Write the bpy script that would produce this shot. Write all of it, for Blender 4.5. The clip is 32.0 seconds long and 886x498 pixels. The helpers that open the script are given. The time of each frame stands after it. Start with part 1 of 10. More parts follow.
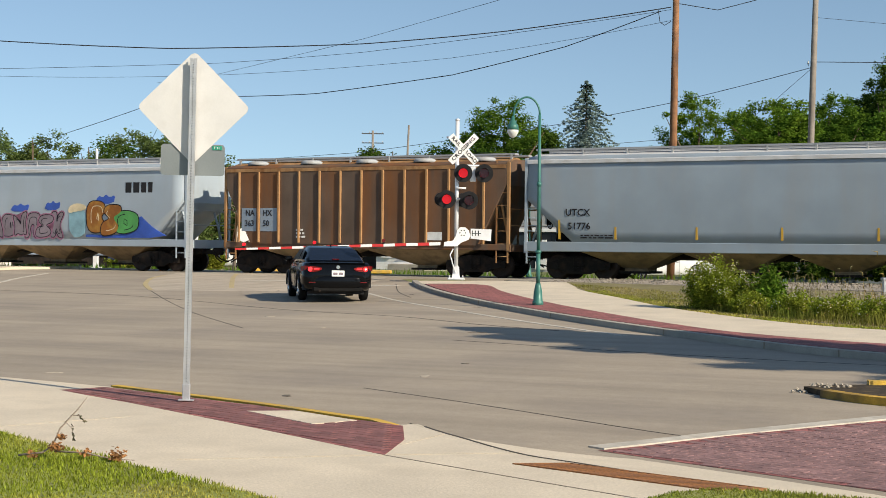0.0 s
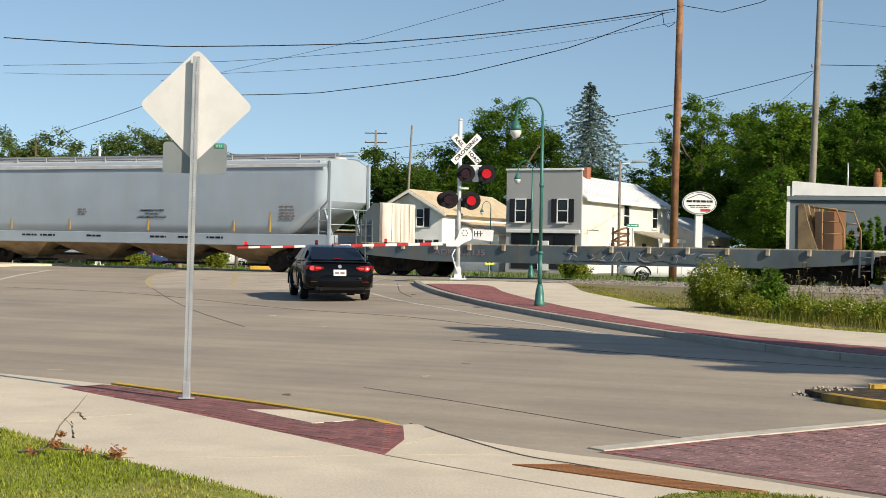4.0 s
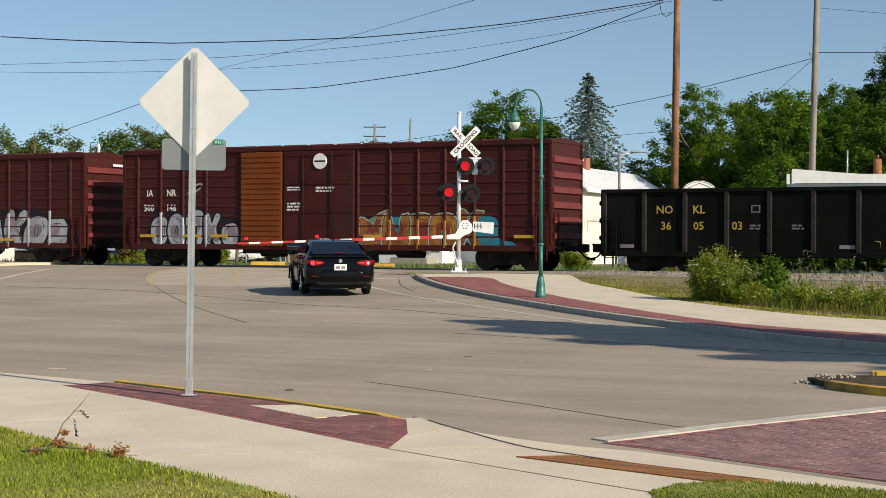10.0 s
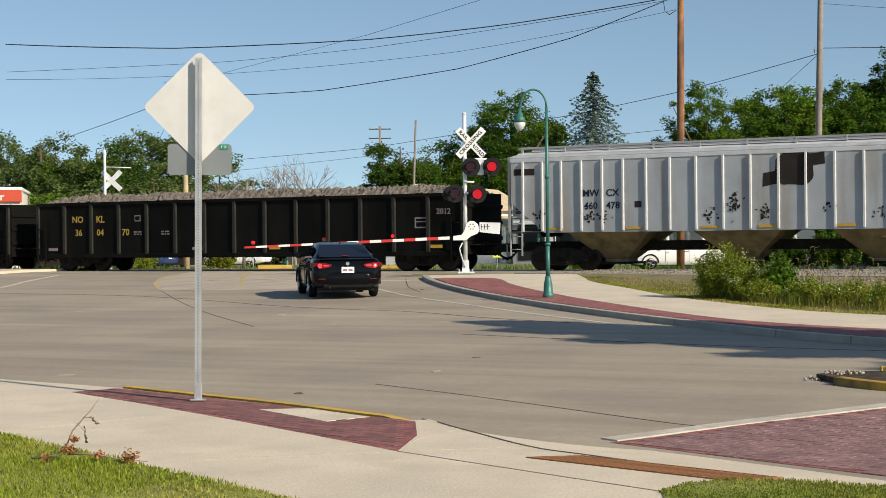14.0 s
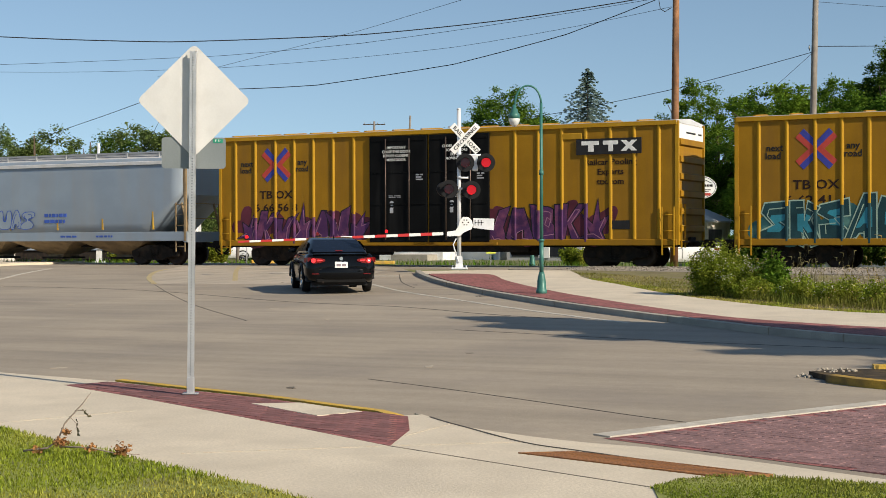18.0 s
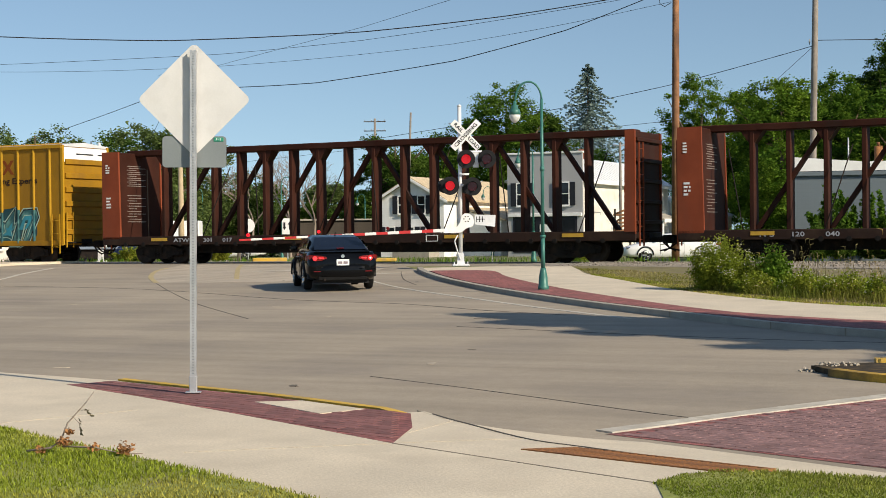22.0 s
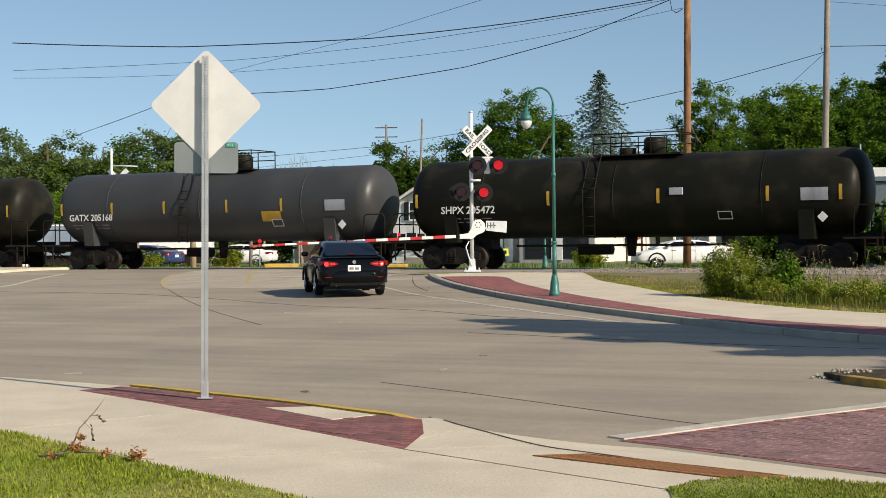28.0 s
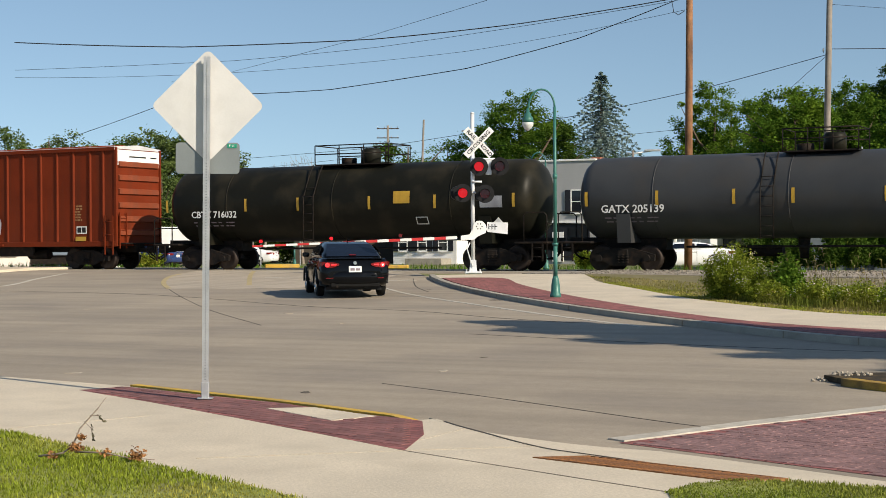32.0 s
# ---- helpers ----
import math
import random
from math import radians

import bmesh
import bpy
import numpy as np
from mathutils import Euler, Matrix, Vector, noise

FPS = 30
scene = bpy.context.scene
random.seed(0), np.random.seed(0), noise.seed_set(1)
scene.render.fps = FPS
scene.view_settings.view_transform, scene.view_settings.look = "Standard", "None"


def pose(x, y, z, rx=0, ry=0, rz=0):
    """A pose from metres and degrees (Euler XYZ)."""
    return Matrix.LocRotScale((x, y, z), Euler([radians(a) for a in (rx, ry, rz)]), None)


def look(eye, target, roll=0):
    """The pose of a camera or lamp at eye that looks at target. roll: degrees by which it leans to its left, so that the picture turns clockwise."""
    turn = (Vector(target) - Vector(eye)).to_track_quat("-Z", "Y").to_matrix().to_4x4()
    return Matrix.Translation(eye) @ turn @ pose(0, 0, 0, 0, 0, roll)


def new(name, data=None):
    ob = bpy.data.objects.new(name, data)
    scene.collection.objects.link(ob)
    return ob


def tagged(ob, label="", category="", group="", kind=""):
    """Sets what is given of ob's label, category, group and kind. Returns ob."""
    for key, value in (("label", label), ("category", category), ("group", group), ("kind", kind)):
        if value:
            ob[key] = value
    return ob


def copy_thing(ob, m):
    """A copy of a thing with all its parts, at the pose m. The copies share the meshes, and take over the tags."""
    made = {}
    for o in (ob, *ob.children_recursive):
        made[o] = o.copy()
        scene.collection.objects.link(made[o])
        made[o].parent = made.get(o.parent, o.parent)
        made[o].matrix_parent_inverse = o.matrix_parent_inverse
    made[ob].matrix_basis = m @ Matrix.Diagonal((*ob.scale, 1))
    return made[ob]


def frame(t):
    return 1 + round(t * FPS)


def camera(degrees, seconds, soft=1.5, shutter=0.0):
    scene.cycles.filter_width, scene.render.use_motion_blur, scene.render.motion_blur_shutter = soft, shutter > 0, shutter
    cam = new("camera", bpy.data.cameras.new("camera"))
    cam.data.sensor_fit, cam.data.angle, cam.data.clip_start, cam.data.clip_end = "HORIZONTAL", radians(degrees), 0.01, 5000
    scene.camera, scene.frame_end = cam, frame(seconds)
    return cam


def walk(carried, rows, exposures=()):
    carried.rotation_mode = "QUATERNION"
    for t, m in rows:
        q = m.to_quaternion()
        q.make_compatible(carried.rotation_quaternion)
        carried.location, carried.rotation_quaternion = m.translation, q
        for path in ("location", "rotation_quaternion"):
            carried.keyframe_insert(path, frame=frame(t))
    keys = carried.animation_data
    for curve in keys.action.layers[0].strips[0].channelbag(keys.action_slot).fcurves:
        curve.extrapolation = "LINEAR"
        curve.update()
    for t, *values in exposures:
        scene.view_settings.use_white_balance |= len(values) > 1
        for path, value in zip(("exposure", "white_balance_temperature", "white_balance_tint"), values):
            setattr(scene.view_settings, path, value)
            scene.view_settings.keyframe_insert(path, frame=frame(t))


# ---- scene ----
cam = camera(32.84, 32.0, soft=0.7)

# seconds, eye x, y, z, then turn to the left, tilt up and roll in degrees
PATH = [
    (0, -0.005, -0.031, 1.548, -0.362, -0.018, 0.594), (0.5, -0.003, -0.030, 1.546, -0.311, 0.075, 0.644), (1, -0.002, -0.042, 1.546, -0.393, 0.073, 0.689),
    (1.5, -0.001, -0.028, 1.545, -0.337, -0.021, 0.621), (2, -0.002, -0.032, 1.545, -0.370, -0.157, 0.667), (2.5, -0.001, -0.011, 1.550, -0.345, -0.130, 0.835),
    (3, -0.003, -0.008, 1.548, -0.287, -0.044, 0.845), (3.5, 0.001, -0.020, 1.548, -0.289, 0.009, 0.939), (5.5, 0.000, -0.007, 1.544, -0.380, -0.142, 1.355),
    (6, -0.001, -0.022, 1.543, -0.590, -0.123, 1.369), (6.5, -0.002, -0.015, 1.547, -0.617, -0.102, 1.282), (7, -0.001, -0.012, 1.545, -0.639, -0.138, 1.165),
    (7.5, -0.001, -0.025, 1.546, -0.764, -0.158, 1.355), (8, 0.002, -0.008, 1.543, -0.724, -0.126, 1.406), (8.5, -0.001, -0.008, 1.544, -0.585, -0.058, 1.228),
    (9, -0.001, -0.011, 1.547, -0.392, -0.058, 0.982), (9.5, -0.001, -0.010, 1.546, -0.363, -0.166, 0.676), (10, -0.001, -0.006, 1.548, -0.264, -0.282, 0.229),
    (10.5, -0.003, -0.005, 1.550, -0.055, -0.657, -0.181), (11, -0.001, 0.002, 1.553, 0.109, -0.342, -0.793), (11.5, 0.002, 0.005, 1.551, 0.308, -0.073, -0.708),
    (12, 0.001, -0.008, 1.550, 0.329, -0.143, -0.789), (12.5, 0.001, 0.004, 1.549, 0.279, -0.214, -0.749), (13, -0.000, -0.014, 1.551, 0.218, -0.247, -0.655),
    (13.5, 0.002, -0.001, 1.546, 0.125, -0.229, -0.506), (14, -0.000, -0.010, 1.553, -0.002, -0.242, -0.570), (14.5, -0.004, 0.001, 1.546, 0.105, -0.282, -0.608),
    (16.5, -0.002, -0.004, 1.548, -0.006, -0.302, -0.325), (17, 0.003, -0.012, 1.547, 0.029, -0.309, -0.438), (17.5, -0.001, -0.011, 1.550, -0.085, -0.360, -0.282),
    (18, -0.001, -0.003, 1.547, -0.243, -0.403, -0.197), (18.5, -0.001, 0.005, 1.551, -0.107, -0.397, -0.185), (19, -0.001, -0.004, 1.551, -0.004, -0.347, -0.265),
    (19.5, 0.001, 0.004, 1.550, 0.027, -0.357, -0.198), (20, -0.002, -0.020, 1.551, -0.035, -0.446, -0.075), (20.5, -0.004, -0.005, 1.548, -0.075, -0.489, -0.168),
    (21, -0.001, 0.000, 1.546, 0.029, -0.446, -0.279), (21.5, -0.000, -0.013, 1.547, -0.080, -0.513, -0.546), (22, 0.000, -0.007, 1.550, -0.185, -0.530, -0.621),
    (22.5, 0.003, -0.008, 1.551, -0.238, -0.558, -0.785), (23, -0.002, 0.004, 1.550, -0.186, -0.479, -0.841), (23.5, -0.001, 0.010, 1.555, 0.077, -0.363, -0.923),
    (24, -0.002, 0.005, 1.552, 0.282, -0.304, -0.791), (24.5, -0.003, -0.003, 1.555, 0.411, -0.284, -0.688), (25, -0.003, 0.004, 1.549, 0.341, -0.261, -0.805),
    (25.5, 0.003, -0.007, 1.549, 0.217, -0.386, -0.806), (27.5, 0.002, -0.009, 1.549, 0.374, -0.239, -0.582), (28, -0.002, -0.001, 1.549, 0.243, -0.294, -0.572),
    (28.5, -0.007, 0.004, 1.551, 0.177, -0.337, -0.405), (29, -0.002, 0.002, 1.549, 0.346, -0.284, -0.325), (29.5, -0.002, 0.001, 1.549, 0.399, -0.234, -0.405),
    (30, -0.002, 0.008, 1.550, 0.429, -0.248, -0.356), (30.5, 0.001, -0.001, 1.546, 0.392, -0.315, -0.304), (31, -0.003, -0.002, 1.550, 0.364, -0.338, -0.018),
    (31.5, -0.001, 0.004, 1.549, 0.314, -0.306, -0.096), (32, -0.001, -0.005, 1.552, 0.284, -0.253, -0.348),
]


def held(x, y, z, yaw, tilt, roll):
    return pose(x, y, z) @ pose(0, 0, 0, 0, 0, yaw) @ pose(0, 0, 0, 90 + tilt) @ pose(0, 0, 0, 0, 0, roll)

walk(cam, [(row[0], held(*row[1:])) for row in PATH], [(0, 0.34), (3.2, 0.34), (5.8, 0.21), (32, 0.21)])
# ---- light ----
SUN_TO = Vector((0.745, -0.667, 0.0)).normalized()
SUN_HEIGHT = radians(30)
world = bpy.data.worlds.new("sky")
scene.world = world
world.use_nodes = True
_n = world.node_tree.nodes
_sky = _n.new("ShaderNodeTexSky")
_sky.sky_type, _sky.sun_disc = "NISHITA", False
_sky.sun_elevation, _sky.sun_rotation = SUN_HEIGHT, math.atan2(SUN_TO.x, SUN_TO.y)
_sky.air_density, _sky.dust_density, _sky.ozone_density = 1.0, 0.3, 1.5
_n["Background"].inputs["Strength"].default_value = 0.108
_at, _up, _tint = _n.new("ShaderNodeTexCoord"), _n.new("ShaderNodeMapping"), _n.new("ShaderNodeMixRGB")
_up.inputs["Location"].default_value = (0, 0, 0.11)
_tint.blend_type = "MULTIPLY"
_tint.inputs[0].default_value, _tint.inputs[2].default_value = 1.0, (1.04, 1.04, 0.98, 1)
for _a, _b in ((_at.outputs["Generated"], _up.inputs["Vector"]), (_up.outputs[0], _sky.inputs["Vector"]), (_sky.outputs[0], _tint.inputs[1]), (_tint.outputs[0], _n["Background"].inputs["Color"])):
    world.node_tree.links.new(_a, _b)
_sun = bpy.data.lights.new("sun", "SUN")
_sun.energy, _sun.angle, _sun.color = 5.0, radians(0.5), (1.0, 0.88, 0.7)
sun = new("sun", _sun)
_to = SUN_TO * math.cos(SUN_HEIGHT) + Vector((0, 0, math.sin(SUN_HEIGHT)))
sun.matrix_world = look(_to * 60, (0, 0, 0))
# ---- tools ----
def surface(name, col, rough=0.6, metal=0.0, var=0.18, scale=1.5, grain=0.08, gscale=40.0, bump=0.15, dirt=None, amount=0.35,
            streak=0.0, per=0.0, glow=0.0, run=None):
    """A procedural surface: base colour with blotches and fine grain, dirt patches or upright streaks, and a fine relief."""
    m = bpy.data.materials.new(name)
    m.use_nodes = True
    nt = m.node_tree
    n, link = nt.nodes, nt.links.new
    b = n["Principled BSDF"]
    tc = n.new("ShaderNodeTexCoord")
    at = tc.outputs["Object"]

    def noise_of(s, detail=4, stretch=None):
        v = at
        if stretch:
            mp = n.new("ShaderNodeMapping")
            mp.inputs["Scale"].default_value = stretch
            link(at, mp.inputs["Vector"])
            v = mp.outputs[0]
        t = n.new("ShaderNodeTexNoise")
        t.inputs["Scale"].default_value, t.inputs["Detail"].default_value = s, detail
        link(v, t.inputs["Vector"])
        return t.outputs["Fac"]

    def ramp(x, lo, hi, a, z):
        r = n.new("ShaderNodeMapRange")
        r.inputs[1].default_value, r.inputs[2].default_value, r.inputs[3].default_value, r.inputs[4].default_value = lo, hi, a, z
        link(x, r.inputs[0])
        return r.outputs[0]

    def mul(x, y):
        k = n.new("ShaderNodeMath")
        k.operation = "MULTIPLY"
        link(x, k.inputs[0])
        link(y, k.inputs[1])
        return k.outputs[0]

    big, fine = noise_of(scale), noise_of(gscale, 3)
    v = mul(ramp(big, 0.3, 0.7, 1 - var, 1 + var), ramp(fine, 0.3, 0.7, 1 - grain, 1 + grain))
    if per:
        oi = n.new("ShaderNodeObjectInfo")
        v = mul(v, ramp(oi.outputs["Random"], 0, 1, 1 - per, 1 + per))
    mix = n.new("ShaderNodeVectorMath")
    mix.operation = "SCALE"
    mix.inputs[0].default_value = col
    link(v, mix.inputs["Scale"])
    out = mix.outputs[0]
    if dirt:
        d = noise_of(scale * 1.7, 6, (1, 1, 0.12) if streak else None)
        f = ramp(d, 0.52 - 0.12 * amount, 0.72, 0.0, min(1.0, 0.35 + amount))
        mx = n.new("ShaderNodeMixRGB")
        mx.inputs[2].default_value = (*dirt, 1)
        link(f, mx.inputs[0])
        link(out, mx.inputs[1])
        out = mx.outputs[0]
    if run is not None:
        mp = n.new("ShaderNodeMapping")
        mp.vector_type = "TEXTURE"
        mp.inputs["Rotation"].default_value = (0, 0, radians(run))
        mp.inputs["Scale"].default_value = (9.0, 0.55, 1.0)
        link(at, mp.inputs["Vector"])
        t = n.new("ShaderNodeTexNoise")
        t.inputs["Scale"].default_value, t.inputs["Detail"].default_value = 1.0, 5
        link(mp.outputs[0], t.inputs["Vector"])
        sc = n.new("ShaderNodeVectorMath")
        sc.operation = "SCALE"
        link(out, sc.inputs[0])
        link(mul(ramp(t.outputs["Fac"], 0.3, 0.7, 0.86, 1.1), ramp(noise_of(7.0, 6), 0.3, 0.7, 0.95, 1.05)), sc.inputs["Scale"])
        out = sc.outputs[0]
    link(out, b.inputs["Base Color"])
    if rough >= 0.4 and max(col) < 0.13:
        b.inputs["Specular IOR Level"].default_value = 0.06 if max(col) < 0.0125 else 0.2
    b.inputs["Metallic"].default_value = metal
    link(ramp(big, 0.3, 0.7, max(0.02, rough - 0.08), min(1, rough + 0.08)), b.inputs["Roughness"])
    if bump:
        bp = n.new("ShaderNodeBump")
        bp.inputs["Strength"].default_value, bp.inputs["Distance"].default_value = bump, 0.01
        link(fine, bp.inputs["Height"])
        link(bp.outputs[0], b.inputs["Normal"])
    if glow:
        b.inputs["Emission Color"].default_value = (*col, 1)
        b.inputs["Emission Strength"].default_value = glow
    return m


def glassy(name, col, rough=0.05):
    m = bpy.data.materials.new(name)
    m.use_nodes = True
    b = m.node_tree.nodes["Principled BSDF"]
    b.inputs["Base Color"].default_value, b.inputs["Roughness"].default_value = (*col, 1), rough
    b.inputs["IOR"].default_value = 1.5
    return m


class Shape:
    """Collects faces for one mesh."""

    def __init__(self):
        self.v, self.f, self.s = [], [], []

    def add(self, verts, faces, smooth=False):
        k = len(self.v)
        self.v += [tuple(p) for p in verts]
        self.f += [tuple(i + k for i in f) for f in faces]
        self.s += [smooth] * len(faces)
        return self

    def box(self, x0, x1, y0, y1, z0, z1, m=None):
        p = [Vector((x, y, z)) for z in (z0, z1) for x, y in ((x0, y0), (x1, y0), (x1, y1), (x0, y1))]
        if m:
            p = [m @ q for q in p]
        return self.add(p, [(3, 2, 1, 0), (4, 5, 6, 7), (0, 1, 5, 4), (1, 2, 6, 5), (2, 3, 7, 6), (3, 0, 4, 7)])

    def bevel_box(self, x0, x1, y0, y1, z0, z1, r, m=None):
        """A box with chamfered edges."""
        vs, keys = [], {}
        c, h = Vector(((x0 + x1) / 2, (y0 + y1) / 2, (z0 + z1) / 2)), Vector(((x1 - x0) / 2, (y1 - y0) / 2, (z1 - z0) / 2))
        r = min(r, *(0.45 * 2 * k for k in h))
        for sx in (-1, 1):
            for sy in (-1, 1):
                for sz in (-1, 1):
                    for ax in range(3):
                        q = Vector((sx * (h.x - r * (ax != 0)), sy * (h.y - r * (ax != 1)), sz * (h.z - r * (ax != 2))))
                        keys[(sx, sy, sz, ax)] = len(vs)
                        vs.append(c + q)
        K = lambda s, ax: keys[(*s, ax)]
        fs = []
        for ax in range(3):
            o = [i for i in range(3) if i != ax]
            for s in (-1, 1):
                quad = []
                for a, b in ((-1, -1), (1, -1), (1, 1), (-1, 1)):
                    t = [0, 0, 0]
                    t[ax], t[o[0]], t[o[1]] = s, a, b
                    quad.append(K(t, ax))
                fs.append(tuple(quad if (s > 0) == (ax != 1) else quad[::-1]))
        for ax in range(3):
            o = [i for i in range(3) if i != ax]
            for a in (-1, 1):
                for b in (-1, 1):
                    t0, t1 = [0, 0, 0], [0, 0, 0]
                    t0[ax], t1[ax] = -1, 1
                    t0[o[0]] = t1[o[0]] = a
                    t0[o[1]] = t1[o[1]] = b
                    q = (K(t0, o[0]), K(t1, o[0]), K(t1, o[1]), K(t0, o[1]))
                    fs.append(q if (a * b > 0) == (ax != 1) else q[::-1])
        for sx in (-1, 1):
            for sy in (-1, 1):
                for sz in (-1, 1):
                    q = (K((sx, sy, sz), 0), K((sx, sy, sz), 1), K((sx, sy, sz), 2))
                    fs.append(q if sx * sy * sz > 0 else q[::-1])
        if m:
            vs = [m @ q for q in vs]
        return self.add(vs, fs)

    def tube(self, points, radii, seg=10, closed=True, smooth=True):
        """A round bar along points, with a radius or one for each point."""
        pts = [Vector(p) for p in points]
        rs = radii if isinstance(radii, (list, tuple)) else [radii] * len(pts)
        vs, fs, side = [], [], None
        for i, p in enumerate(pts):
            d = (pts[min(i + 1, len(pts) - 1)] - pts[max(i - 1, 0)]).normalized()
            if side is None:
                side = d.cross(Vector((0.31, 0.87, 0.2) if abs(d.y) < 0.8 else (1, 0.1, 0.2))).normalized()
            side = (side - d * side.dot(d)).normalized()
            up = d.cross(side)
            vs += [p + (side * math.cos(a) + up * math.sin(a)) * rs[i] for a in (2 * math.pi * j / seg for j in range(seg))]
        for i in range(len(pts) - 1):
            for j in range(seg):
                k = (j + 1) % seg
                fs.append((i * seg + j, i * seg + k, i * seg + seg + k, i * seg + seg + j))
        self.add(vs, fs, smooth)
        if closed:
            n = len(self.v) - len(vs)
            self.f += [tuple(n + j for j in range(seg - 1, -1, -1)), tuple(n + len(vs) - seg + j for j in range(seg))]
            self.s += [False, False]
        return self

    def prism(self, outline, a, b, axis="y", m=None):
        """An outline, a list of pairs, pushed from a to b along an axis. The pairs are the other two axes in order."""
        def at(p, d):
            q = {"x": (d, p[0], p[1]), "y": (p[0], d, p[1]), "z": (p[0], p[1], d)}[axis]
            return m @ Vector(q) if m else q
        n = len(outline)
        area = sum(outline[i][0] * outline[(i + 1) % n][1] - outline[(i + 1) % n][0] * outline[i][1] for i in range(n))
        o = outline if (area > 0) == (axis != "y") else outline[::-1]
        vs = [at(p, a) for p in o] + [at(p, b) for p in o]
        fs = [tuple(range(n - 1, -1, -1)), tuple(range(n, 2 * n))]
        fs += [(i, (i + 1) % n, n + (i + 1) % n, n + i) for i in range(n)]
        if b < a:
            fs = [f[::-1] for f in fs]
        return self.add(vs, fs)

    def loft(self, rings, smooth=True, caps=True):
        """Skin over rings of equal length."""
        n = len(rings[0])
        vs = [p for r in rings for p in r]
        fs = [(i * n + j, i * n + (j + 1) % n, (i + 1) * n + (j + 1) % n, (i + 1) * n + j) for i in range(len(rings) - 1) for j in range(n)]
        self.add(vs, fs, smooth)
        if caps:
            k = len(self.v) - len(vs)
            self.f += [tuple(k + j for j in range(n - 1, -1, -1)), tuple(k + len(vs) - n + j for j in range(n))]
            self.s += [False, False]
        return self

    def mesh(self, name):
        me = bpy.data.meshes.new(name)
        me.from_pydata(self.v, [], self.f)
        me.polygons.foreach_set("use_smooth", self.s)
        me.update()
        return me


def part(name, shape, material, parent=None, label="", m=None, fix=False):
    """Links a shape as one mesh object, under a thing or a part."""
    me = shape if isinstance(shape, bpy.types.Mesh) else shape.mesh(name)
    if fix:
        bm = bmesh.new()
        bm.from_mesh(me)
        bmesh.ops.recalc_face_normals(bm, faces=bm.faces)
        bm.to_mesh(me)
        bm.free()
    if material and not me.materials:
        me.materials.append(material)
    ob = new(name, me)
    if parent:
        ob.parent = parent
    if m:
        ob.matrix_basis = m
    if label:
        ob["label"] = label
    return ob


def thing(name, label, category, m=None, group="", kind=""):
    """An Empty at the base of a thing."""
    ob = new(name)
    ob.empty_display_size = 0.2
    if m:
        ob.matrix_basis = m
    return tagged(ob, label, category, group, kind)


def letters(name, body, size, material, parent, m, label="", wide=1.0, thick=0.002):
    """Words in the built-in font, as a mesh, centred on m and lying in its xy plane."""
    c = bpy.data.curves.new(name, "FONT")
    c.offset = size * 0.016
    c.body, c.size, c.align_x, c.align_y, c.extrude, c.resolution_u = body, size, "CENTER", "CENTER", thick, 2
    t = bpy.data.objects.new(name, c)
    me = bpy.data.meshes.new_from_object(t)
    bpy.data.objects.remove(t)
    bpy.data.curves.remove(c)
    for v in me.vertices:
        v.co.x *= wide
    me.materials.clear()
    return part(name, me, material, parent, label, m)


def band(name, a, b, lift, material, label, category, thick=0.1, n=60):
    """A strip of ground between two lines that run the same way."""
    def even(line):
        d = [0.0]
        for p, q in zip(line, line[1:]):
            d.append(d[-1] + math.hypot(q[0] - p[0], q[1] - p[1]))
        return [(float(np.interp(t, d, [p[0] for p in line])), float(np.interp(t, d, [p[1] for p in line]))) for t in (d[-1] * (k / n) ** 1.5 for k in range(n + 1))]
    s, vs = Shape(), []
    for p, q in zip(even(a), even(b)):
        for (x, y), dz in ((p, -thick), (p, 0), (q, 0), (q, -thick)):
            vs.append((x, y, land(x, y) + lift + dz))
    s.add(vs, [(4 * i + j, 4 * i + 4 + j, 4 * i + 5 + j, 4 * i + 1 + j) for i in range(n) for j in range(3)] + [(0, 1, 2, 3), (4 * n + 3, 4 * n + 2, 4 * n + 1, 4 * n)])
    return tagged(part(name, s, material, fix=True), label, category, "", "structure")


# ---- the lie of the land: heights by distance from the eye towards the tracks ----
PHI = radians(27.226)
ALONG = Vector((math.cos(PHI), -math.sin(PHI), 0))
TOWARDS = Vector((math.sin(PHI), math.cos(PHI), 0))
TRACK, RAIL = 50.58, 0.5
LAND_N = [-400, 12, 32, 39, 44, 47, 54, 64, 76, 110, 2000]
LAND_Z = [-0.1, -0.1, 0.17, 0.31, 0.43, 0.5, 0.5, 0.24, 0.1, 0.1, 0.1]


def land(x, y):
    return float(np.interp(x * TOWARDS.x + y * TOWARDS.y, LAND_N, LAND_Z))


def on_track(s, z=RAIL):
    """The pose on the track at s metres to the right along it."""
    p = ALONG * s + TOWARDS * TRACK
    return pose(p.x, p.y, z, 0, 0, -math.degrees(PHI))


def standing(x, y, rz=0, dz=0.0):
    return pose(x, y, land(x, y) + dz, 0, 0, rz)


